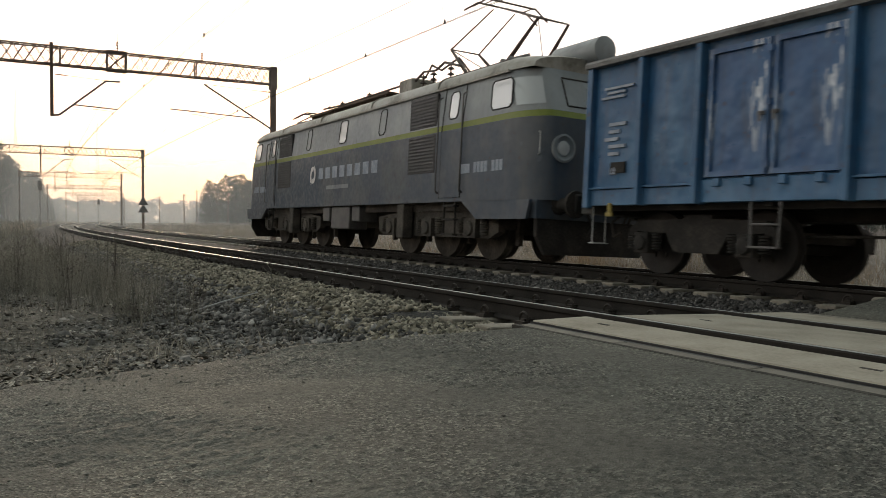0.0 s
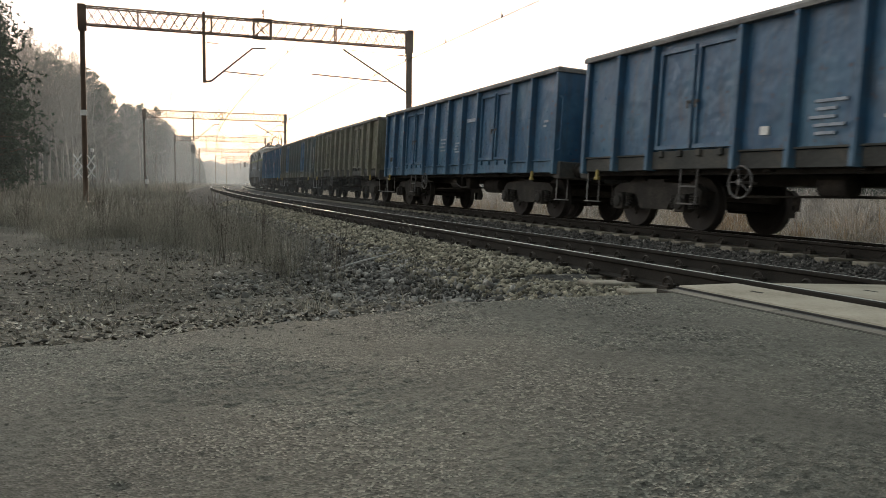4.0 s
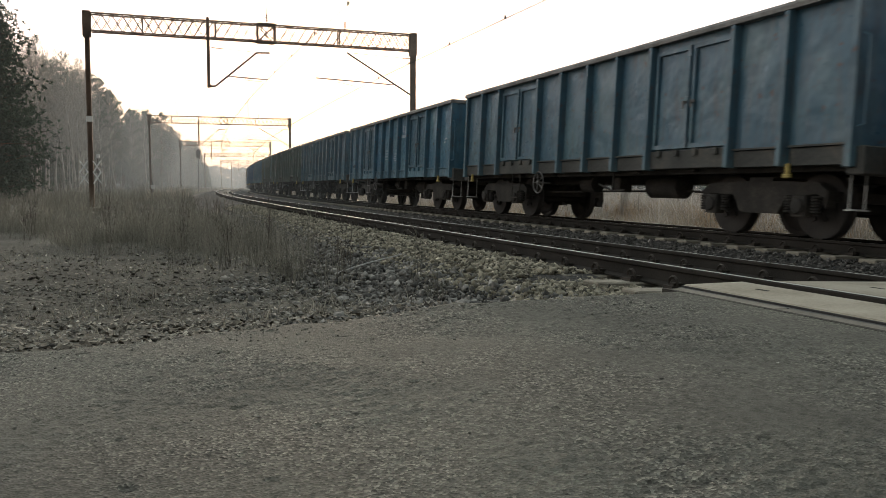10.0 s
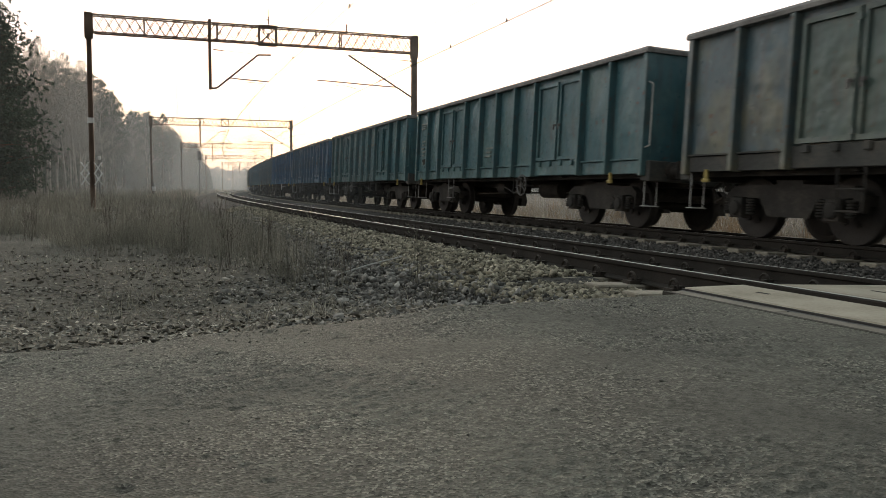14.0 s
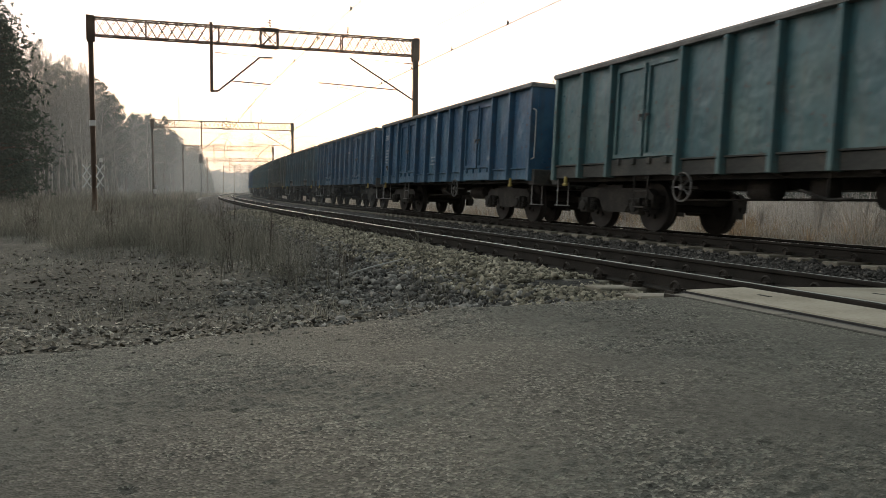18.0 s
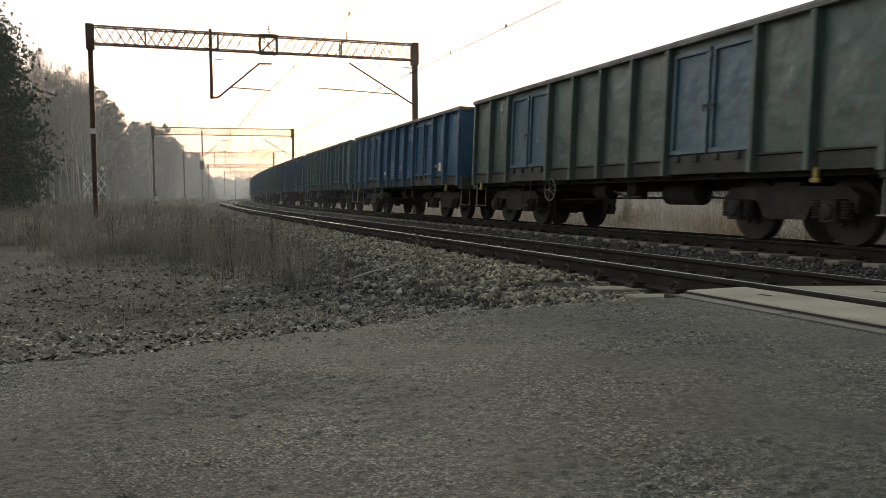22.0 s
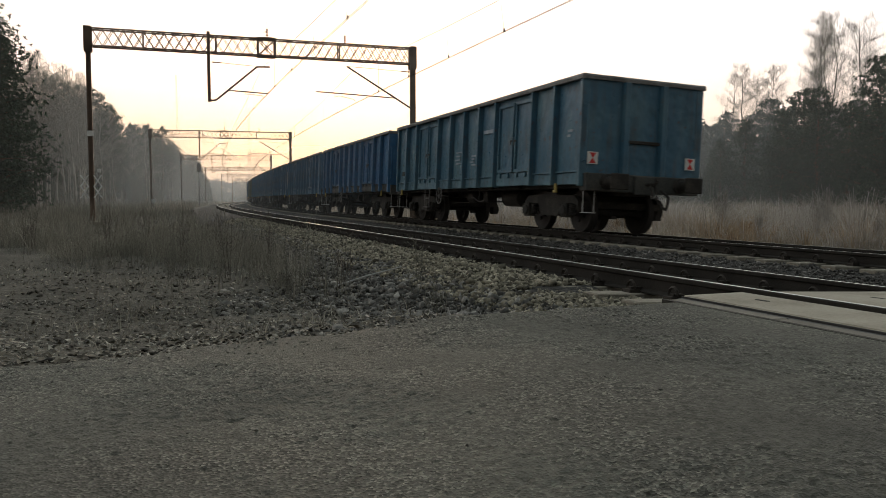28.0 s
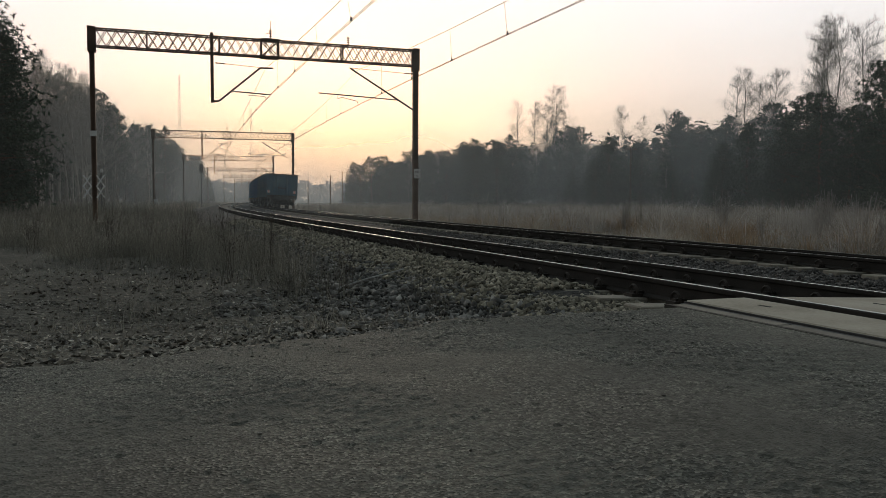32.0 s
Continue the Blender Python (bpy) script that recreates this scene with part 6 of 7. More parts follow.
# ---------------------------------------------------------------- sleepers and fastenings
clip_v, clip_f = fastening()
for tr in (1, 2):
    s, near, far, k = 4.75, 0, [], 0
    while s < 300:
        m = sleeper_pose(s, tr)
        if near < 150:
            part("sleeper", SLEEPER, None, tracks[tr], at=m)
            near += 1
        else:
            far.append(m)
        s += 0.6
    s = -4.9
    while s > -60:
        far.append(sleeper_pose(s, tr))
        s -= 0.6
    v0 = np.array([q.co[:] for q in SLEEPER.vertices])
    quads = [tuple(q.vertices) for q in SLEEPER.polygons]
    vs, fs = [], []
    for m in far:
        a = np.array(m)
        o = len(vs) * len(v0)
        vs.append(v0 @ a[:3, :3].T + a[:3, 3])
        fs += [tuple(i + o for i in q) for q in quads]
    tagged(part("distant_sleepers", mesh_of("distant_sleepers", np.concatenate(vs).tolist(), fs, M_SLEEPER), None, tracks[tr]), kind="stuff")
    vs, fs = [], []
    s = 4.75
    while s < 80:
        a = np.array(sleeper_pose(s, tr))
        for rail in (-HALF, HALF):
            for sd in (-1, 1):
                v = clip_v * np.array([-sd, 1, 1]) + np.array([rail + sd * 0.125, 0, 0.002])
                o = sum(len(x) for x in vs) if len(vs) < 2 else len(vs) * len(clip_v)
                vs.append(v @ a[:3, :3].T + a[:3, 3])
                fs += [tuple(i + o for i in q) for q in clip_f]
        s += 0.6
    tagged(part("rail_fastenings", mesh_of("rail_fastenings", np.concatenate(vs).tolist(), fs, M_IRON), None, tracks[tr], "rusty elastic rail clips"), kind="stuff")


# ---------------------------------------------------------------- loose stone
def bed_points(n, lat0, lat1, s0, s1, power=1.6, lift=0.0):
    out = []
    while len(out) < n:
        s = s0 + (s1 - s0) * rg.random() ** power
        lat = rg.uniform(lat0, lat1)
        c = lat if lat < 2.3 else lat - GAP
        if abs(c) < 1.34 and abs((s - 4.75 + 0.3) % 0.6 - 0.3) < 0.15 and (s < 6.4 or lat > 0 or rg.random() < 0.25):
            continue
        out.append(beside(s, lat, max(bed_z(lat, s), ground_z(s, lat) - 0.02) + lift + rg.uniform(-0.012, 0.012))[:])
    return out


scatter("ballast_stones", bed_points(20000, -2.2, -0.95, 4.5, 34, 1.6, 0.005), 0.0195, 0.85, M_BALLAST, "heap of buff and grey crushed ballast stones", "stones")
scatter("shoulder_stones", bed_points(9000, -3.15, -1.9, 4.55, 30, 1.6, 0.006) + bed_points(900, -4.3, -3.1, 4.6, 10, 1.3, 0.004), 0.0235, 0.85, M_SHOULDER, "grey ballast stones on the lower slope", "stones")
scatter("oily_ballast_stones", bed_points(13000, 1.0, 3.7, 4.4, 26, 1.3) + bed_points(4000, -0.65, 0.65, 4.4, 20, 1.3) + bed_points(3500, 3.9, 5.4, 4.5, 24, 1.3), 0.021, 0.8, M_DARKSTONE, "dark oily ballast stones between the rails", "stones")
pts = []
while len(pts) < 14000:
    s, lat = 4.3 + 5.2 * rg.random() ** 1.5, rg.uniform(-13, -1.7)
    if s > 4.37 + 0.22 * rg.random():
        z = ground_z(s, lat) if lat < -3.2 else max(bed_z(lat), ground_z(s, lat))
        pts.append(beside(s, lat, z + 0.004)[:])
scatter("verge_gravel", pts, 0.011, 0.45, M_GRAVEL, "pale gravel and litter along the road edge", "gravel")
pts = [beside(rg.uniform(-1.0, 4.4) if i % 4 == 0 else 4.42 - abs(rg.normal(0, 0.28)), rg.uniform(-9, -2.0), 0) for i in range(1300)]
scatter("road_grit", [(p.x, p.y, road_z((p.x * N0.x + p.y * N0.y) - X0) + 0.002) for p in pts], 0.0045, 0.6, M_GRAVEL, "loose grit on the asphalt", "grit")
pts = []
while len(pts) < 2200:
    s, lat = 4.5 + 11.0 * rg.random() ** 1.3, rg.uniform(-12, -2.4)
    pts.append(beside(s, lat, max(ground_z(s, lat), bed_z(lat) if lat > -3.4 else -9))[:])
scatter("soil_clods", pts, 0.022, 0.55, M_CLOD_AND_SHADE, "dark clods of earth among the litter", "soil")
M_LEAF = mat("dead_leaf", [(0.06, 0.05, 0.038), (0.13, 0.115, 0.09), (0.36, 0.34, 0.29)], 0.9, 8, 30, 0.0, island=0.75)
n = 17000
lv, lf = [], []
for i in range(n):
    s, lat = 4.45 + (9.5 * rg.random() ** 1.6 if i % 3 else abs(rg.normal(0, 0.9))), rg.uniform(-13, -2.2)
    z = max(ground_z(s, lat), bed_z(lat) if lat > -3.4 else -9)
    p = np.array(beside(s, lat, z + 0.012)[:])
    a, L = rg.uniform(0, 6.28), rg.uniform(0.012, 0.036)
    d, e = np.array([math.cos(a), math.sin(a), rg.normal(0, 0.35)]) * L, np.array([-math.sin(a), math.cos(a), rg.normal(0, 0.35)]) * L * 0.5
    o = len(lv)
    lv += [p - d, p + e, p + d, p - e]
    lf.append((o, o + 1, o + 2, o + 3))
tagged(new("leaf_litter", soup("leaf_litter", lv, lf, M_LEAF)), "curled dead leaves scattered over the verge", "leaves", kind="stuff")


# ---------------------------------------------------------------- grass and weeds
def patch(s, lat, k=0.25, seed=2.0):
    return max(0.0, min(1.0, 0.5 + 1.6 * noise.noise((s * k, lat * k, seed))))


def blades(name, spots, h0, h1, width, m, label, lean=0.25, heads=0.0):
    """Upright blades as slim bent strips, in one mesh."""
    p = np.asarray(spots, np.float32)
    n = len(p)
    a = rg.uniform(0, 6.283, n)
    h = rg.uniform(h0, h1, n) * np.clip(rg.normal(1, 0.25, n), 0.4, 1.8)
    h *= np.array([0.55 + 0.8 * patch(q[0], q[1], 0.45, 11.0) for q in p])
    side = np.stack([np.cos(a), np.sin(a), np.zeros(n)], -1) * (width * rg.uniform(0.6, 1.3, n))[:, None]
    ln = rg.normal(0, lean, (n, 2)) * h[:, None]
    mid = p + np.stack([ln[:, 0] * 0.3, ln[:, 1] * 0.3, h * 0.55], -1)
    tip = p + np.stack([ln[:, 0], ln[:, 1], h], -1)
    v = np.stack([p - side, p + side, mid - side * 0.8, mid + side * 0.8, tip], 1)
    o = (np.arange(n) * 5)[:, None]
    f = np.concatenate([o + np.array([0, 1, 3]), o + np.array([0, 3, 2]), o + np.array([2, 3, 4])])
    ob = new(name, soup(name, v.reshape(-1, 3), f, m))
    return tagged(ob, label, "grass" if "grass" in name else "weeds", kind="stuff")


def field(n, s0, s1, l0, l1, keep, ps=1.0, pl=1.0):
    out = []
    while len(out) < n:
        s = s0 + (s1 - s0) * rg.random() ** ps
        lat = l0 + (l1 - l0) * rg.random() ** pl
        if rg.random() < keep(s, lat):
            out.append(beside(s, lat, max(ground_z(s, lat), bed_z(lat) if -3.5 < lat < -1.8 else -9.0) - 0.03)[:])
    return out


def tufts(name, spots, per, h0, h1, width, m, label, category, spread=0.5):
    """Clumps of arching blades, in one mesh."""
    p = np.asarray(spots, np.float32)
    n = len(p)
    hh = rg.uniform(h0, h1, n) * np.array([0.5 + 0.9 * patch(q[0], q[1], 0.3, 11.0) for q in p])
    p, hh = np.repeat(p, per, 0), np.repeat(hh, per)
    n *= per
    a = rg.uniform(0, 6.283, n)
    h = hh * rg.uniform(0.45, 1.15, n)
    out = np.stack([np.cos(a), np.sin(a)], -1) * (np.abs(rg.normal(0, spread, n)) * h)[:, None]
    foot = p + np.concatenate([out * 0.25, np.zeros((n, 1))], 1)
    b = rg.uniform(0, 6.283, n)
    side = np.stack([np.cos(b), np.sin(b), np.zeros(n)], -1) * (width * rg.uniform(0.6, 1.3, n))[:, None]
    mid = foot + np.concatenate([out * 0.45, (h * 0.62)[:, None]], 1)
    tip = foot + np.concatenate([out * 1.25, (h * rg.uniform(0.75, 1.0, n))[:, None]], 1)
    v = np.stack([foot - side, foot + side, mid - side * 0.8, mid + side * 0.8, tip], 1)
    o = (np.arange(n) * 5)[:, None]
    f = np.concatenate([o + np.array([0, 1, 3]), o + np.array([0, 3, 2]), o + np.array([2, 3, 4])])
    return tagged(new(name, soup(name, v.reshape(-1, 3), f, m)), label, category, kind="stuff")


tufts("dry_grass", field(5200, 2, 95, 8.0, 40, lambda s, l: 0.03 + 0.97 * patch(s, l) ** 1.5, 1.0, 1.4), 26, 0.3, 0.8, 0.005, M_DRYGRASS, "frosted straw-coloured grass tussocks in the field", "grass", 0.85)
tufts("dry_grass", field(4200, 15, 190, 8.0, 70, lambda s, l: 0.05 + 0.95 * patch(s, l) ** 1.5), 16, 0.4, 1.0, 0.012, M_DRYGRASS, "frosted straw-coloured grass towards the wood", "grass", 0.8)
tufts("dry_grass", field(1500, 8, 60, 9.5, 26, lambda s, l: 0.1 + 0.9 * patch(s, l, 0.35, 3.0) ** 1.2), 24, 0.7, 1.3, 0.006, M_FROST, "tall frosted grass and weeds at the field's edge", "grass", 0.75)
tufts("dry_grass", field(260, 8, 40, 8.6, 16, lambda s, l: patch(s, l, 0.5, 14.0) ** 2), 40, 0.4, 0.9, 0.006, M_RUSSET, "russet tussocks of dry grass beside the track", "grass", 0.9)
tufts("reed_stems", field(500, 5, 110, 8.5, 50, lambda s, l: patch(s, l, 0.2, 21.0)), 7, 1.1, 1.8, 0.006, M_WEED, "brown weed stems above the grass", "weeds", 0.2)
blades("dry_grass", field(6000, 60, 230, -6.5, -3.4, lambda s, l: 1.0), 0.3, 0.7, 0.012, M_DRYGRASS, "straw grass along the bottom of the ballast")


def weed_keep(s, l):
    d = 1.0 if l > -7.5 - max(0, s - 12) * 0.6 else 0.15
    if s > 24:
        d = max(d, 0.6)
    edge = 8.3 + 1.9 * max(0.0, -2.8 - l) + 0.9 * math.sin(l * 2.3)
    if s < edge + 3.5:
        d *= max(0.0, min(1.0, (s - edge) / 3.5)) ** 1.1
    if l > -2.9:
        d *= 0.35
    return d * (0.15 + 0.85 * patch(s, l, 0.7, 8.0))


tufts("dead_weeds", field(1500, 8.3, 24, -14, -2.5, weed_keep, 1.0), 14, 0.28, 0.72, 0.0020, M_WEED, "thicket of dead brown weeds by the ballast", "weeds", 0.6)
tufts("dead_weeds", field(520, 8.6, 26, -14, -2.6, weed_keep, 1.0), 6, 0.5, 1.0, 0.0020, M_WEED, "tall dead stems standing out of the thicket", "weeds", 0.25)
tufts("dead_weeds", field(1900, 16, 70, -24, -3.0, weed_keep, 1.1), 12, 0.3, 0.85, 0.005, M_WEED, "dead brown weeds running along the line", "weeds", 0.6)
blades("dead_weeds", field(12000, 50, 190, -24, -3.4, lambda s, l: 0.8), 0.35, 1.0, 0.016, M_WEED, "dead brown weeds far along the line", 0.28)
blades("pale_grass", field(3500, 20, 70, -24, -6, lambda s, l: patch(s, l, 0.3, 5.0) ** 2), 0.3, 0.7, 0.006, M_WEED, "withered tufts of grass before the wood", 0.3)
blades("short_grass", field(15000, 5.2, 22, -16, -3.0, lambda s, l: 0.1 + patch(s, l, 0.9, 6.0) ** 2), 0.03, 0.15, 0.0035, M_WEED, "short withered grass on the verge", 0.6)


def stalks(name, s, lat, n, h, m, label, z=None, thick=1.0):
    """One dead branching plant: a cluster of stalks with side twigs and seed heads."""
    w = thing(name, label, "plant", across(s) @ pose(lat, 0, (ground_z(s, lat) if z is None else z) - 0.02), "dead stalks on the verge")
    bm = bm_new()
    for i in range(n):
        a, r = rg.uniform(0, 6.28), rg.uniform(0, 0.10)
        p = Vector((r * math.cos(a), r * math.sin(a), 0))
        q = p + Vector((rg.normal(0, 0.10), rg.normal(0, 0.10), 1)) * h * rg.uniform(0.6, 1.1)
        add_tube(bm, p, q, 0.003 * thick, 0.0015 * thick, n=4)
        for k in range(5):
            f = rg.uniform(0.35, 0.95)
            c = p.lerp(q, f)
            e = c + Vector((rg.normal(0, 0.10), rg.normal(0, 0.10), rg.uniform(0.03, 0.14))) * h
            add_tube(bm, c, e, 0.0016 * thick, 0.001 * thick, n=3)
            add_box(bm, e.x - 0.006, e.x + 0.006, e.y - 0.006, e.y + 0.006, e.z - 0.008, e.z + 0.008)
    part("stalk", bm, m, w)
    return w


for s, lat, n_, h in ((9.9, -4.15, 5, 0.95), (10.8, -4.7, 4, 0.85), (9.2, -3.4, 6, 0.9), (11.8, -5.6, 5, 0.8), (10.2, -3.0, 6, 1.0), (12.6, -5.0, 5, 1.0), (14.2, -6.0, 5, 0.9), (13.0, -3.4, 6, 1.05), (7.6, -2.35, 9, 0.62), (6.5, -2.55, 10, 0.35), (9.3, -4.6, 5, 0.75), (10.5, -3.6, 6, 0.8), (12, -4.3, 6, 0.8), (9.6, -7.0, 5, 0.5), (13.5, -5.2, 6, 0.9), (15, -3.8, 6, 0.85), (8.2, -3.2, 5, 0.6), (11.5, -8.5, 5, 0.6)):
    stalks("dead_plant", s, lat, n_, h, M_WEED, "dead branching weed with dry seed heads", z=max(ground_z(s, lat), bed_z(lat) if lat > -3.4 else -9))
for s, lat, n_, h in ((15.5, -7.6, 5, 0.75), (16.8, -8.6, 5, 0.7), (14.6, -8.0, 4, 0.6), (17.5, -7.2, 6, 0.9), (16.2, -5.6, 6, 1.0), (18.6, -5.0, 6, 1.1), (20, -7.4, 6, 1.0), (19, -9.6, 6, 0.9), (11.0, -3.9, 7, 1.0), (12.2, -3.2, 7, 1.05), (14.0, -4.4, 7, 1.1), (22, -6.0, 7, 1.2), (17, -3.6, 7, 1.0), (9.4, -2.7, 7, 0.7)):
    stalks("dead_plant", s, lat, n_, h, M_STEM, "tall dark dead weed with branching stems", z=max(ground_z(s, lat), bed_z(lat) if lat > -3.4 else -9), thick=1.5)
for s, lat, n_, h in ((14, 11.5, 16, 1.3), (16, 13, 16, 1.5), (17.5, 11, 14, 1.2), (19, 14.5, 18, 1.6), (21, 12.5, 16, 1.4), (24, 15, 18, 1.6), (26, 12, 16, 1.3), (15, 16, 18, 1.6), (29, 14, 18, 1.5), (33, 13, 18, 1.4), (38, 12, 18, 1.3), (22, 18, 20, 1.7), (18, 19, 20, 1.8), (44, 13, 20, 1.3)):
    stalks("frosted_plant", s, lat, n_, h, M_FROST, "frosted dead weed with branching stems in the field", thick=3.0)
st = thing("fallen_stick", "pale bare stick lying on the ballast slope", "stick")
bm = bm_new()
a, b = beside(9.6, -2.75, bed_z(-2.75) + 0.03), beside(9.2, -2.0, bed_z(-2.0) + 0.07)
add_tube(bm, a, a.lerp(b, 0.5) + Vector((0, 0, 0.015)), 0.014, 0.011, n=6)
add_tube(bm, a.lerp(b, 0.5) + Vector((0, 0, 0.015)), b, 0.011, 0.006, n=6)
part("wood", bm, M_GRAB, st)


# ---------------------------------------------------------------- trees
def tube_arrays(vs, fs, p, q, r, r2, n=5):
    p, q = np.asarray(p, float), np.asarray(q, float)
    d = q - p
    d /= np.linalg.norm(d) + 1e-9
    a = np.cross(d, [0.3, 0.5, 0.81])
    a /= np.linalg.norm(a) + 1e-9
    b = np.cross(d, a)
    o = len(vs)
    for c, rr in ((p, r), (q, r2)):
        for i in range(n):
            t = 2 * math.pi * i / n
            vs.append(c + (a * math.cos(t) + b * math.sin(t)) * rr)
    for i in range(n):
        j = (i + 1) % n
        fs.append((o + i, o + j, o + n + j, o + n + i))


def pine(h, bare, spread, clumps, seed, label, lush=1.0, young=False):
    """Scots pine: tapered trunk, limbs in loose whorls and sprays of needles at their ends."""
    r = np.random.default_rng(seed)
    t = thing("pine_tree", label, "tree", group="wood beside the line")
    vs, fs = [], []
    pts = [np.array([0, 0, -0.2])]
    for i in range(1, 8):
        pts.append(np.array([r.normal(0, 0.06) * h / 10, r.normal(0, 0.06) * h / 10, h * i / 7.4]))
    rad = [0.014 * h * (1 - i / 7.6) + 0.01 for i in range(8)]
    for i in range(7):
        tube_arrays(vs, fs, pts[i], pts[i + 1], rad[i], rad[i + 1], 7)
    part("trunk", soup("trunk", vs, fs, M_BARK), None, t)
    vs, fs, nv = [], [], []
    for k in range(clumps):
        f = bare + (1 - bare) * (k + r.random()) / clumps
        z = h * f
        u = (f - bare) / (1 - bare)
        reach = spread * h * (0.35 + 0.9 * u) * (1 - u) ** 0.6 * 1.35 * r.uniform(0.5, 1.15) + 0.15
        if young:
            reach = spread * h * (1 - u) ** 0.5 * (0.75 + 0.25 * min(1.0, u / 0.15)) * r.uniform(0.7, 1.15) + 0.18
        a = k * 2.4 + r.normal(0, 0.5)
        d = np.array([math.cos(a), math.sin(a), r.uniform(-0.15, 0.45)])
        p = np.array([0, 0, z])
        q = p + d * reach
        tube_arrays(vs, fs, p, q, 0.012 * reach + 0.008, 0.005, 4)
        m = int(9 + 13 * reach * lush)
        g = r.uniform(0.35, 1.08, (m, 1))
        c = np.repeat(p + d * reach * g + r.normal(0, 0.14 + 0.12 * reach, (m, 3)) * np.array([1, 1, 0.6]), 13, 0)
        e = r.normal(0, 1, c.shape) + np.array([0, 0, 0.5])
        e /= np.linalg.norm(e, axis=1)[:, None]
        size = r.uniform(0.10, 0.24, (len(c), 1)) * (h / 10) ** 0.5
        w = np.cross(e, r.normal(0, 1, c.shape))
        w *= size * 0.14 / (np.linalg.norm(w, axis=1)[:, None] + 1e-9)
        nv.append(np.stack([c - w, c + w, c + e * size], 1).reshape(-1, 3))
    nv = np.concatenate(nv)
    nf = np.arange(len(nv)).reshape(-1, 3)
    part("limb", soup("limb", vs, fs, M_BARK), None, t)
    part("crown", soup("crown", nv, nf, M_NEEDLE), None, t, "dark green needle sprays")
    return t


def birch(h, seed, label, dense=1.0):
    """Leafless birch: slender pale trunk, rising branches and drooping fine twigs."""
    r = np.random.default_rng(seed)
    t = thing("birch_tree", label, "tree", group="bare birches above the wood")
    vs, fs = [], []
    pts = [np.array([0, 0, -0.2])]
    for i in range(1, 10):
        pts.append(pts[-1] + np.array([r.normal(0, 0.010) * h, r.normal(0, 0.010) * h, h / 9.2]))
    rad = [0.0085 * h * (1 - i / 9.3) + 0.008 for i in range(10)]
    for i in range(9):
        tube_arrays(vs, fs, pts[i], pts[i + 1], rad[i], rad[i + 1], 6)
    part("trunk", soup("trunk", vs, fs, M_BIRCH), None, t, "pale peeling trunk")
    vs, fs, tv = [], [], []
    nb = int(44 * dense)
    for k in range(nb):
        f = 0.26 + 0.72 * (k + r.random()) / nb
        i = min(8, int(f * 9))
        p = pts[i] + (pts[i + 1] - pts[i]) * (f * 9 - i)
        a = r.uniform(0, 6.28)
        L = h * 0.27 * (1.12 - f) ** 0.65 * r.uniform(0.6, 1.2)
        d = np.array([math.cos(a) * 0.85, math.sin(a) * 0.85, r.uniform(0.5, 1.1)])
        d /= np.linalg.norm(d)
        q = p + d * L * 0.6
        q2 = q + (d * np.array([1.25, 1.25, 0.7])) * L * 0.5
        tube_arrays(vs, fs, p, q, 0.0018 * h * (1.2 - f), 0.0011 * h * (1.2 - f), 4)
        tube_arrays(vs, fs, q, q2, 0.0011 * h * (1.2 - f), 0.006, 4)
        n = int(76 * dense)
        g = r.uniform(0.2, 1.0, (n, 1))
        c = np.where(g < 0.6, p + (q - p) * g / 0.6, q + (q2 - q) * (g - 0.6) / 0.4)
        e = np.stack([r.normal(0, 0.6, n), r.normal(0, 0.6, n), r.normal(0.3, 0.45, n)], 1)
        e *= r.uniform(0.3, 0.9, (n, 1)) * h / 18 / np.linalg.norm(e, axis=1)[:, None]
        tip = c + e + np.stack([e[:, 0] * 0.35 + r.normal(0, 0.08, n), e[:, 1] * 0.35 + r.normal(0, 0.08, n), r.normal(-0.34, 0.28, n) * h / 18], 1)
        w = np.stack([-e[:, 1], e[:, 0], np.zeros(n)], 1)
        w *= 0.0060 * h / 18 / (np.linalg.norm(w, axis=1)[:, None] + 1e-9)
        tv.append(np.stack([c - w, c + w, c + e + w, c + e - w, tip], 1).reshape(-1, 3))
    tv = np.concatenate(tv)
    o = (np.arange(len(tv) // 5) * 5)[:, None]
    tf = np.concatenate([o + np.array([0, 1, 2]), o + np.array([0, 2, 3]), o + np.array([3, 2, 4])])
    part("branch", soup("branch", vs, fs, M_TWIG), None, t)
    part("crown", soup("crown", tv, tf, M_TWIG), None, t, "fine drooping reddish twigs")
    return t


PINES = [pine(10, 0.03, 0.25, 92, 11, "bushy dark green pine at the edge of the wood", young=True), pine(10, 0.06, 0.22, 84, 12, "dark green pine at the edge of the wood", young=True), pine(10, 0.02, 0.29, 96, 13, "broad dark pine with boughs to the ground", young=True)]
TALL = [pine(17, 0.10, 0.15, 84, 21, "tall dark pine beside the line", 0.8), pine(17, 0.28, 0.16, 70, 22, "tall pine with a bare lower trunk", 0.8)]
BIRCHES = [birch(18, 31, "tall leafless birch with fine twigs"), birch(18, 32, "tall leafless birch with drooping twigs", 1.15), birch(18, 33, "slender leafless birch with thin twigs", 0.8)]
SCRUB = [birch(18, 34, "bare grey scrub of young birch", 0.6)]
used = set()


def plant(kinds, s, lat, scale, k=None):
    src = kinds[int(rg.integers(len(kinds))) if k is None else k]
    p = beside(s, lat, 0)
    m = Matrix.Translation((p.x, p.y, ground_z(s, lat) + GRAD * s)) @ Matrix.Rotation(rg.uniform(0, 6.28), 4, "Z") @ Matrix.Diagonal((scale * rg.uniform(0.9, 1.15) / src.scale.x, scale * rg.uniform(0.9, 1.15) / src.scale.y, scale / src.scale.z, 1))
    if src.name not in used:
        used.add(src.name)
        src.matrix_basis = m
        return src
    return copy_thing(src, m)


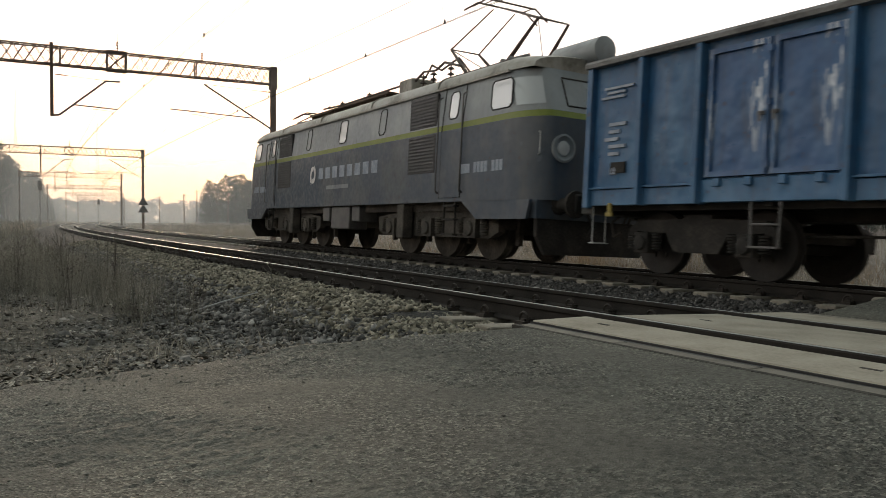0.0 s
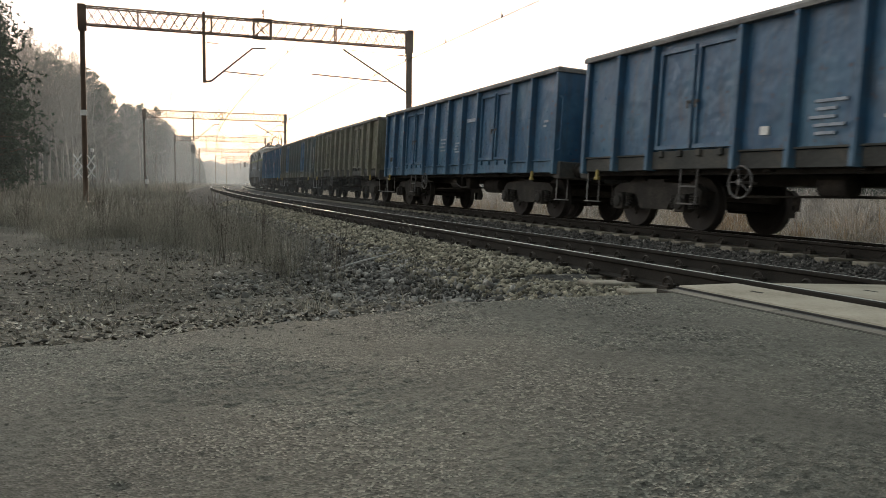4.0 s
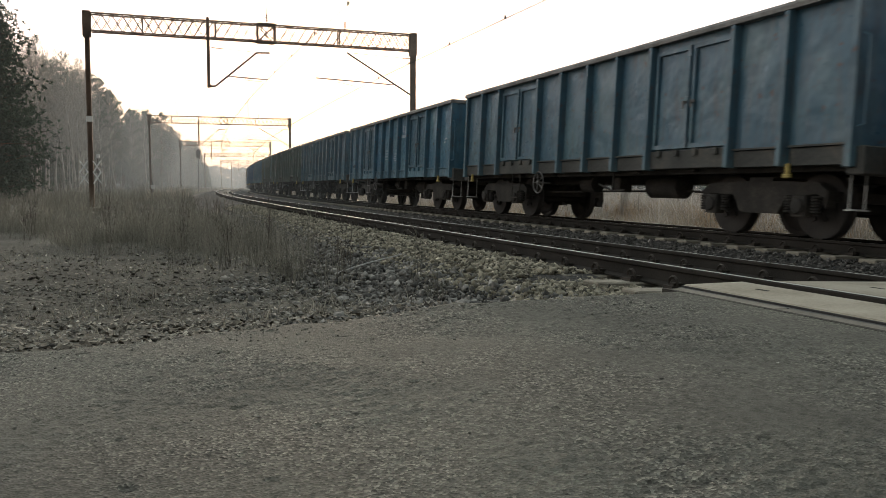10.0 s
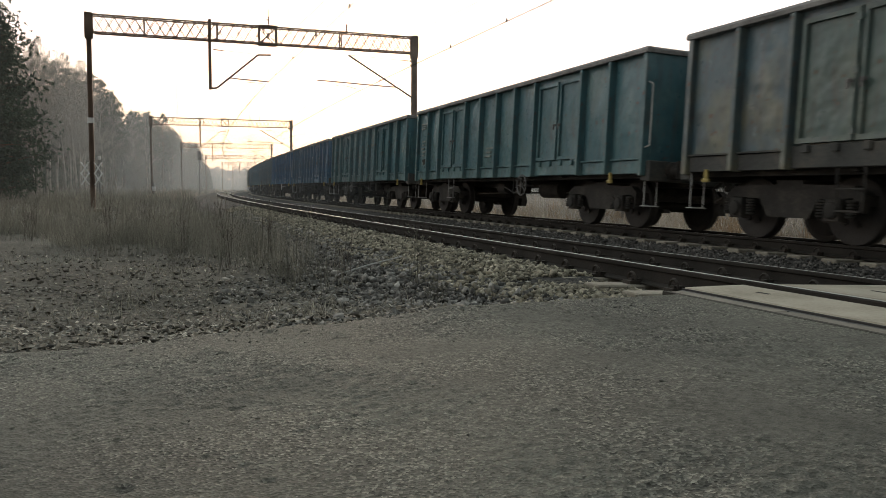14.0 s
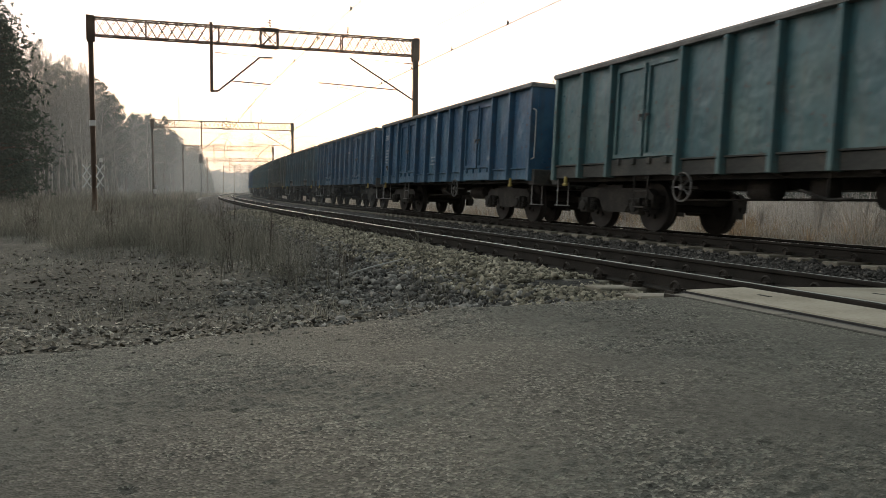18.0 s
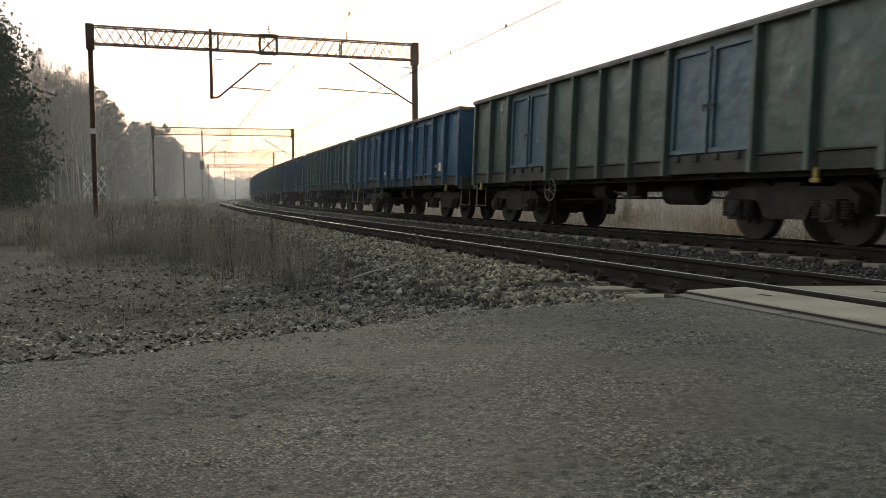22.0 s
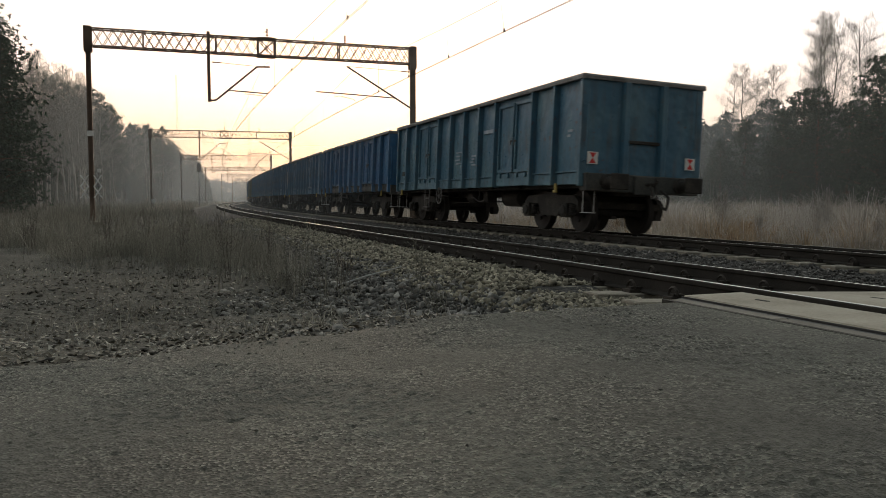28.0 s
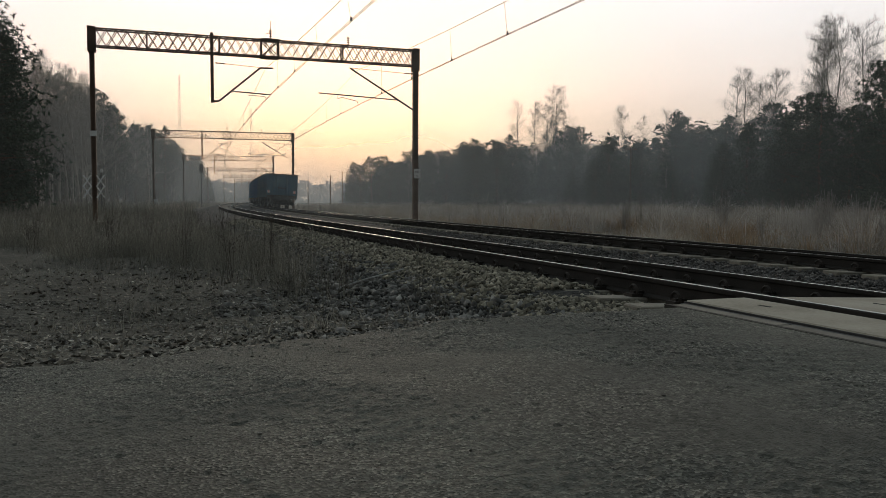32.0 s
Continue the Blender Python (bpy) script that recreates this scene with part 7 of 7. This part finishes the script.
# wood on the right, across the field: a ragged front of young pines
def wood_edge(s):
    """Distance of the right-hand wood's front from the near track; it closes in on the line far ahead."""
    return 64 + 2.5 * math.sin(s * 0.11) - max(0.0, s - 100) * 0.30


s = 18.0
while s < 215:
    for row in range(2):
        lat = wood_edge(s) + row * 6 + rg.uniform(-2.5, 2.5)
        sc = rg.uniform(0.95, 1.45) * (0.8 if row == 0 else 1.0)
        plant(PINES, s + rg.uniform(-1.5, 1.5), lat, sc)
    if rg.random() < 0.55:
        plant(SCRUB + BIRCHES, s + rg.uniform(-2, 2), wood_edge(s) + rg.uniform(-3, 5), rg.uniform(0.4, 0.7))
    s += 3.8
for s, lat, h, k in ((150, 55, 21.0, 2), (144, 57, 20.5, 0), (141, 58, 19.5, 1), (138, 58.6, 22.6, 1), (134.6, 59.6, 18.0, 0), (121.6, 63.5, 17.1, 0), (115.7, 65.3, 15.0, 2), (112, 67, 15.8, 2), (108, 67, 15.2, 0), (96, 69, 18.8, 2), (92, 69, 19.6, 0), (89, 68, 16.8, 1), (87, 69, 18.4, 1),
                     (78, 69, 23.4, 1), (77, 70, 22.2, 0), (79.5, 70, 21.0, 1), (76, 68, 20.5, 2), (72, 69, 21.4, 1), (70, 69, 18.2, 0), (174, 52, 14.5, 1), (190, 47, 13.5, 0), (199, 44, 12.8, 1), (50, 70, 18, 1), (58, 70, 18, 0)):
    plant(BIRCHES, s, lat, h / 18, k)
# bushy pines standing out before the wood, boughs to the ground
for s, lat, h, k in ((66, 54, 9.8, 0), (63, 54, 11.4, 2), (60, 53, 11.2, 0), (57, 54, 9.6, 2), (53.5, 54, 13.2, 1), (50, 53, 12.5, 2), (72, 54, 9.4, 1), (75, 53, 7.4, 2), (105, 54, 10.2, 2), (101, 50, 6.8, 0), (108, 53, 7.2, 1),
                     (134, 46, 11.6, 0), (146, 45, 12.6, 2), (140, 44, 9.0, 1), (176, 42, 12.4, 0), (84, 58, 6.0, 1), (92, 57, 5.0, 0), (118, 54, 6.0, 2), (46, 52, 11.0, 0)):
    plant(PINES, s, lat, h / 10, k)


# wood on the left, beside the near track: pines by the mast, birches, then pines that run down to the bend
def left_height(s):
    """Height of the left-hand wood's crowns along the line."""
    at = ((40, 14.0), (95, 17.5), (125, 19.5), (160, 17.6), (215, 18.0), (275, 15.0), (330, 10.0), (370, 7.5), (470, 5.0))
    for (a, ha), (b, hb) in zip(at, at[1:]):
        if s <= b:
            return ha + (hb - ha) * max(0.0, s - a) / (b - a)
    return at[-1][1]


for s, lat, h, k in ((58.5, -15.6, 12.6, 2), (53, -15.0, 13.0, 0), (62, -18.2, 14.2, 1), (66, -19.0, 13.0, 2), (48, -17, 13.0, 1), (71, -21.5, 15.5, 0)):
    plant(PINES, s, lat, h / 10, k)
s = 72.0
while s < 140:
    for row in range(3):
        plant(BIRCHES, s + rg.uniform(-1.5, 1.5), -19.5 - row * 3.2 + rg.uniform(-1.4, 1.4), left_height(s) * rg.uniform(0.84, 1.03) / 18)
    if rg.random() < 0.6:
        plant(SCRUB, s + rg.uniform(-2, 2), -17.5 + rg.uniform(-2.0, 1), rg.uniform(0.22, 0.4))
    if rg.random() < 0.5:
        plant(PINES, s + rg.uniform(-2, 2), -24 + rg.uniform(-2, 1), rg.uniform(0.6, 1.0))
    s += 4.2
s = 134.0
while s < 470:
    h = left_height(s)
    for row in range(2):
        kinds = (TALL if rg.random() < 0.8 else BIRCHES) if s < 265 else (PINES if rg.random() < 0.75 else BIRCHES)
        tall = {id(TALL): 17.0, id(BIRCHES): 18.0, id(PINES): 10.0}[id(kinds)]
        plant(kinds, s + rg.uniform(-2, 2), -19.5 - row * 4.5 + rg.uniform(-2, 2), h * rg.uniform(0.84, 1.05) / tall)
    if rg.random() < 0.7:
        plant(PINES + SCRUB, s + rg.uniform(-2, 2), -17.0 + rg.uniform(-2, 1), rg.uniform(0.35, 0.7) * min(1.0, h / 14))
    s += 4.6 + max(0.0, s - 200) * 0.03

# the wood behind its front: many close-set pine crowns
def wood_mass(n, place, h0, h1, per=110):
    v, f = [], []
    for i in range(n):
        s, lat, k = place()
        h = rg.uniform(h0, h1) * k
        p = np.array(beside(s, lat, ground_z(s, lat))[:])
        u = rg.random(per) ** 0.7
        reach = h * 0.17 * (1.05 - u) ** 0.7 + 0.2
        a = rg.uniform(0, 6.283, per)
        r = reach * np.sqrt(rg.random(per))
        c = p + np.stack([r * np.cos(a), r * np.sin(a), h * (0.08 + 0.92 * u)], -1)
        for q in range(3):
            v.append(c + rg.normal(0, 1, (per, 3)) * np.array([0.42, 0.42, 0.3]))
        o = len(v) // 3 - 1
    a = np.stack([np.stack(v[3 * i:3 * i + 3], 1) for i in range(n)], 0).reshape(-1, 3)
    tagged(new("wood_interior", soup("wood_interior", a, np.arange(len(a)).reshape(-1, 3), M_NEEDLE)), "dark depth of the pine wood behind its front trees", "woods", kind="stuff")


def left_place():
    s = rg.uniform(60, 460)
    return s, rg.uniform(-46, -27), left_height(s) / 17.5 * (0.82 if s < 140 else 0.95)


def right_place():
    s = rg.uniform(14, 225)
    return s, wood_edge(s) + rg.uniform(9, 30), 1.0


wood_mass(620, left_place, 13.5, 17.5)
wood_mass(420, right_place, 8.5, 14.0)

# far wooded horizon
nv, nf = [], []
for i in range(26000):
    a = rg.uniform(-0.7, 0.75) if i % 3 else rg.uniform(-1.35, 1.1)
    d = rg.uniform(520, 760)
    x, y = math.sin(a) * d, math.cos(a) * d
    h = (15 + 7 * noise.noise((a * 7, 1.0, 2.0)) + 3 * noise.noise((a * 60, 4.0, 2.0))) * d / 640
    z0 = h * rg.random() ** 1.2 - 0.5
    w = rg.uniform(1.5, 4.0)
    o = len(nv)
    for k in range(3):
        t = rg.uniform(0, 6.28)
        nv.append((x + w * math.cos(t), y + w * math.sin(t) * 0.5, z0 + rg.uniform(-1.6, 1.6)))
    nf.append((o, o + 1, o + 2))
tagged(new("distant_woods", soup("distant_woods", nv, nf, M_DIST)), "hazy line of distant woods on the horizon", "woods", kind="stuff")


# ---------------------------------------------------------------- lineside equipment
def post_signal(s, lat, h, box):
    g = thing("signal_post", "slim grey signal post beside the line", "signal", across(s) @ pose(lat, 0, ground_z(s, lat)), "lineside signals")
    bm = bm_new()
    add_tube(bm, (0, 0, -0.3), (0, 0, h), 0.07, 0.06)
    part("pole", bm, M_GALV, g)
    if box == "head":
        bm = bm_new()
        add_prism(bm, [(-0.28, h - 1.3), (0.28, h - 1.3), (0.28, h - 0.15), (0.15, h), (-0.15, h), (-0.28, h - 0.15)], "y", -0.14, -0.06)
        part("signal_head", bm, M_BLACK, g, "black oval signal head", bevel=0.02)
    elif box == "lamp":
        bm = bm_new()
        add_box(bm, -0.12, 0.12, -0.1, 0.1, h - 0.05, h + 0.28)
        part("lamp_box", bm, M_WHITE, g, "small white box on top", bevel=0.02)
        for z in (h - 0.7, h - 1.2):
            bm = bm_new()
            add_box(bm, -0.16, 0.16, -0.12, 0.12, z, z + 0.3)
            part("relay_box", bm, M_GALV, g, bevel=0.02)
    else:
        bm = bm_new()
        add_box(bm, -0.2, 0.2, -0.12, 0.0, 0.7, 1.2)
        part("relay_box", bm, M_WHITE, g, "white relay box", bevel=0.02)
    return g


post_signal(72, -10.5, 3.4, "lamp")
post_signal(91, -7.4, 1.6, "box")
post_signal(122, -3.6, 6.4, "head")
post_signal(205, 2.3, 6.2, "head")
# two black warning triangles on the second gantry's far mast
wt = thing("warning_triangles", "pair of black triangular boards on the mast", "sign", across(G_AT[1]) @ pose(7.37, -0.2, 0))
for z in (1.5, 2.3):
    bm = bm_new()
    add_prism(bm, [(-0.55, z), (0.55, z), (0.12, z + 0.75), (-0.12, z + 0.75)], "y", -0.02, 0.0)
    part("board", bm, M_BLACK, wt)


def utility_pole(s, lat, h):
    g = thing("utility_pole", "weathered wooden utility pole in front of the wood", "pole", across(s) @ pose(lat, 0, ground_z(s, lat)), "utility poles")
    bm = bm_new()
    add_tube(bm, (0, 0, -0.3), (0, 0, h), 0.13, 0.09)
    part("pole", bm, M_BARK, g)
    bm = bm_new()
    add_box(bm, -0.9, 0.9, -0.05, 0.05, h - 0.35, h - 0.23)
    part("crossarm", bm, M_BARK, g)
    bm = bm_new()
    for x in (-0.8, 0.8):
        insulator(bm, (x, 0, h - 0.23), (x, 0, h - 0.02), 0.05, 2)
    part("insulator", bm, M_INSUL, g)
    return beside(s, lat, ground_z(s, lat) + h)


tops = [utility_pole(s, 56, 8.8) for s in (30, 102, 160)]
cab = thing("overhead_cable", "thin slack cable between the utility poles", "cable")
for a, b in zip(tops, tops[1:]):
    bm = bm_new()
    add_path(bm, [a.lerp(b, i / 10) - Vector((0, 0, 1.4 * 4 * (i / 10) * (1 - i / 10))) for i in range(11)], 0.02, 4)
    part("cable", bm, M_WIRE, cab)
# slim posts in the mist beyond the curve
for s, lat, h in ((170, 22, 7.5), (185, 30, 7.5), (205, 16, 7.0), (215, 38, 7.0), (150, 18, 6.0)):
    g = thing("line_post", "slim dark post standing in the mist", "post", across(s) @ pose(lat, 0, ground_z(s, lat)), "posts in the mist")
    bm = bm_new()
    add_tube(bm, (0, 0, -0.3), (0, 0, h), 0.12, 0.08)
    part("pole", bm, M_MAST, g)
    bm = bm_new()
    add_tube(bm, (-0.6, 0, h - 0.3), (0.6, 0, h - 0.3), 0.04)
    part("crossarm", bm, M_MAST, g)


def radio_mast(x, y, h, w):
    g = thing("lattice_tower", "thin lattice radio tower far off in the haze", "tower", pose(x, y, -0.5), "far towers")
    bm = bm_new()
    n = 24
    for i in range(n):
        z0, z1 = h * i / n, h * (i + 1) / n
        w0, w1 = w * (1 - 0.8 * i / n), w * (1 - 0.8 * (i + 1) / n)
        for sx, sy in ((-1, -1), (1, -1), (1, 1), (-1, 1)):
            add_tube(bm, (sx * w0, sy * w0, z0), (sx * w1, sy * w1, z1), 0.09, n=3)
        add_tube(bm, (-w0, -w0, z0), (w1, -w1, z1), 0.05, n=3)
        add_tube(bm, (w0, -w0, z0), (-w1, -w1, z1), 0.05, n=3)
    part("tower_lattice", bm, M_GALV, g)


radio_mast(-225, 930, 108, 2.2)
radio_mast(-312, 940, 148, 2.0)


# ---------------------------------------------------------------- morning mist and veiling haze, put in as flat pale sheets
def haze_sheet_material(name, amount, top):
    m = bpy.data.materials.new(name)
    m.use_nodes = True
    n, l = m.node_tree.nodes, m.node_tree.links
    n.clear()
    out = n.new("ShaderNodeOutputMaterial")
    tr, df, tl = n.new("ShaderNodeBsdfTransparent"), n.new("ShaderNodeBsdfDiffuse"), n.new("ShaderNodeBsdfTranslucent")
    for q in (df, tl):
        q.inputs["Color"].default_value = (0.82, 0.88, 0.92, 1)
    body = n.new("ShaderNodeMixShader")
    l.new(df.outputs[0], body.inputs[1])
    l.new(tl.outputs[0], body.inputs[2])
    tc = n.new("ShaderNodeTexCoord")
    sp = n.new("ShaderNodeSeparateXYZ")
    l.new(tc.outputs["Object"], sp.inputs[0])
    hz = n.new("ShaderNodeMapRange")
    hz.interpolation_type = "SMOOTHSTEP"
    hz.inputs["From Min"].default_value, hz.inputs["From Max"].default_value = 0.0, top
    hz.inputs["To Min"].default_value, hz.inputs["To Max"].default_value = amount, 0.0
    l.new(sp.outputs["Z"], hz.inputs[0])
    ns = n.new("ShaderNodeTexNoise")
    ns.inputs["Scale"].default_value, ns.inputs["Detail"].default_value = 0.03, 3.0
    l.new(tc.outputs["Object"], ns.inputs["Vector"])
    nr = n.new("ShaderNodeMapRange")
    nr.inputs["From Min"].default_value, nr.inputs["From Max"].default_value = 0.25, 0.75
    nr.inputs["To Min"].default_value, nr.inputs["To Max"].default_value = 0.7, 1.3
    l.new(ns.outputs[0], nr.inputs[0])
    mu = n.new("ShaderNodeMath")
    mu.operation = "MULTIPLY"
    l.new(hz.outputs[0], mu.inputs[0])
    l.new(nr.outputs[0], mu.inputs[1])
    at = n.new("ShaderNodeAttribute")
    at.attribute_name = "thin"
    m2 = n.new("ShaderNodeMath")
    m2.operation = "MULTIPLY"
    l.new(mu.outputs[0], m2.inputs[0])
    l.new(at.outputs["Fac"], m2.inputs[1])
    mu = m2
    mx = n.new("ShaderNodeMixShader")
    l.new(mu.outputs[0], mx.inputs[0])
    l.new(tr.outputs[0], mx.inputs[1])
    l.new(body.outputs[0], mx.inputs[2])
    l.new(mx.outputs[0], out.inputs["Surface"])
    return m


def fade_ends(me, n, reach):
    """The pale sheet thins out over its first and last part."""
    a = me.attributes.new("thin", "FLOAT", "POINT")
    a.data.foreach_set("value", [min(1.0, min(k, n - k) / (n * reach)) for k in range(n + 1) for _ in range(2)])
    return me


# see-through sheets across the line; their pale colour adds haze over train and wood
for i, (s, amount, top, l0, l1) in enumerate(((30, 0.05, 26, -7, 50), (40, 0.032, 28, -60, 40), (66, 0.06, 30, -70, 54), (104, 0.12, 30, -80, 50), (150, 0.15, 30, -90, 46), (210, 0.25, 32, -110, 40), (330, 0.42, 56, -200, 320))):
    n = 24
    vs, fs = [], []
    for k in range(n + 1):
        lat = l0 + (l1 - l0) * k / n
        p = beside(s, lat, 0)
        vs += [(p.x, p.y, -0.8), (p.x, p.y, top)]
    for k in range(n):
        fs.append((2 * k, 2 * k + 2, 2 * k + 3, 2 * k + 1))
    ob = new("mist_bank", fade_ends(mesh_of("mist_bank", vs, fs, haze_sheet_material("mist", amount, top)), n, 0.2))
    tagged(ob, "thin pale sheet standing in for morning mist and haze over the low ground", "mist", kind="stuff")
# the same haze sheets, set lengthwise before the woods
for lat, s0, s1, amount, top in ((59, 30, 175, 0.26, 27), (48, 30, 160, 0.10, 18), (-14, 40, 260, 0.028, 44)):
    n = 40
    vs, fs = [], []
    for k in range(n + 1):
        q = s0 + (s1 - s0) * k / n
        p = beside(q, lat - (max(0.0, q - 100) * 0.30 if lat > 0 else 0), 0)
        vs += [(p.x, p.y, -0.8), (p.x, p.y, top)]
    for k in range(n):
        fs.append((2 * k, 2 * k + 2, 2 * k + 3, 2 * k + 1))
    ob = new("mist_bank", fade_ends(mesh_of("mist_bank", vs, fs, haze_sheet_material("mist", amount, top)), n, 0.4))
    tagged(ob, "thin pale sheet standing in for morning mist and haze along the line", "mist", kind="stuff")


# ---------------------------------------------------------------- movement
V0, V1, V2 = 9.38, 15.105, 0.0021      # place of the first wagon's front along the far track: metres, per second, per second squared


def train_at(t):
    return V0 + V1 * t + V2 * t * t


def motions():
    times = [0.5 * i for i in range(65)]
    walk(eng, [(t, vehicle_pose(train_at(t) + 9.85, 4.55)) for t in times])
    for i, w in enumerate(WAGONS):
        walk(w, [(t, vehicle_pose(train_at(t) - HL - 14.04 * i, 4.5)) for t in times])
    for wheels, r in ((WAGON_WHEELS, 0.46), (ENGINE_WHEELS, 0.60)):
        lead = wheels[0]
        walk(lead, [(f / 30, Matrix.Rotation((train_at(f / 30) - V0) / r % (2 * math.pi), 4, "Y")) for f in range(961)])
        keys = lead.animation_data
        for o in wheels[1:]:
            o.rotation_mode = "QUATERNION"
            o.animation_data_create()
            o.animation_data.action = keys.action
            o.animation_data.action_slot = keys.action_slot


motions()
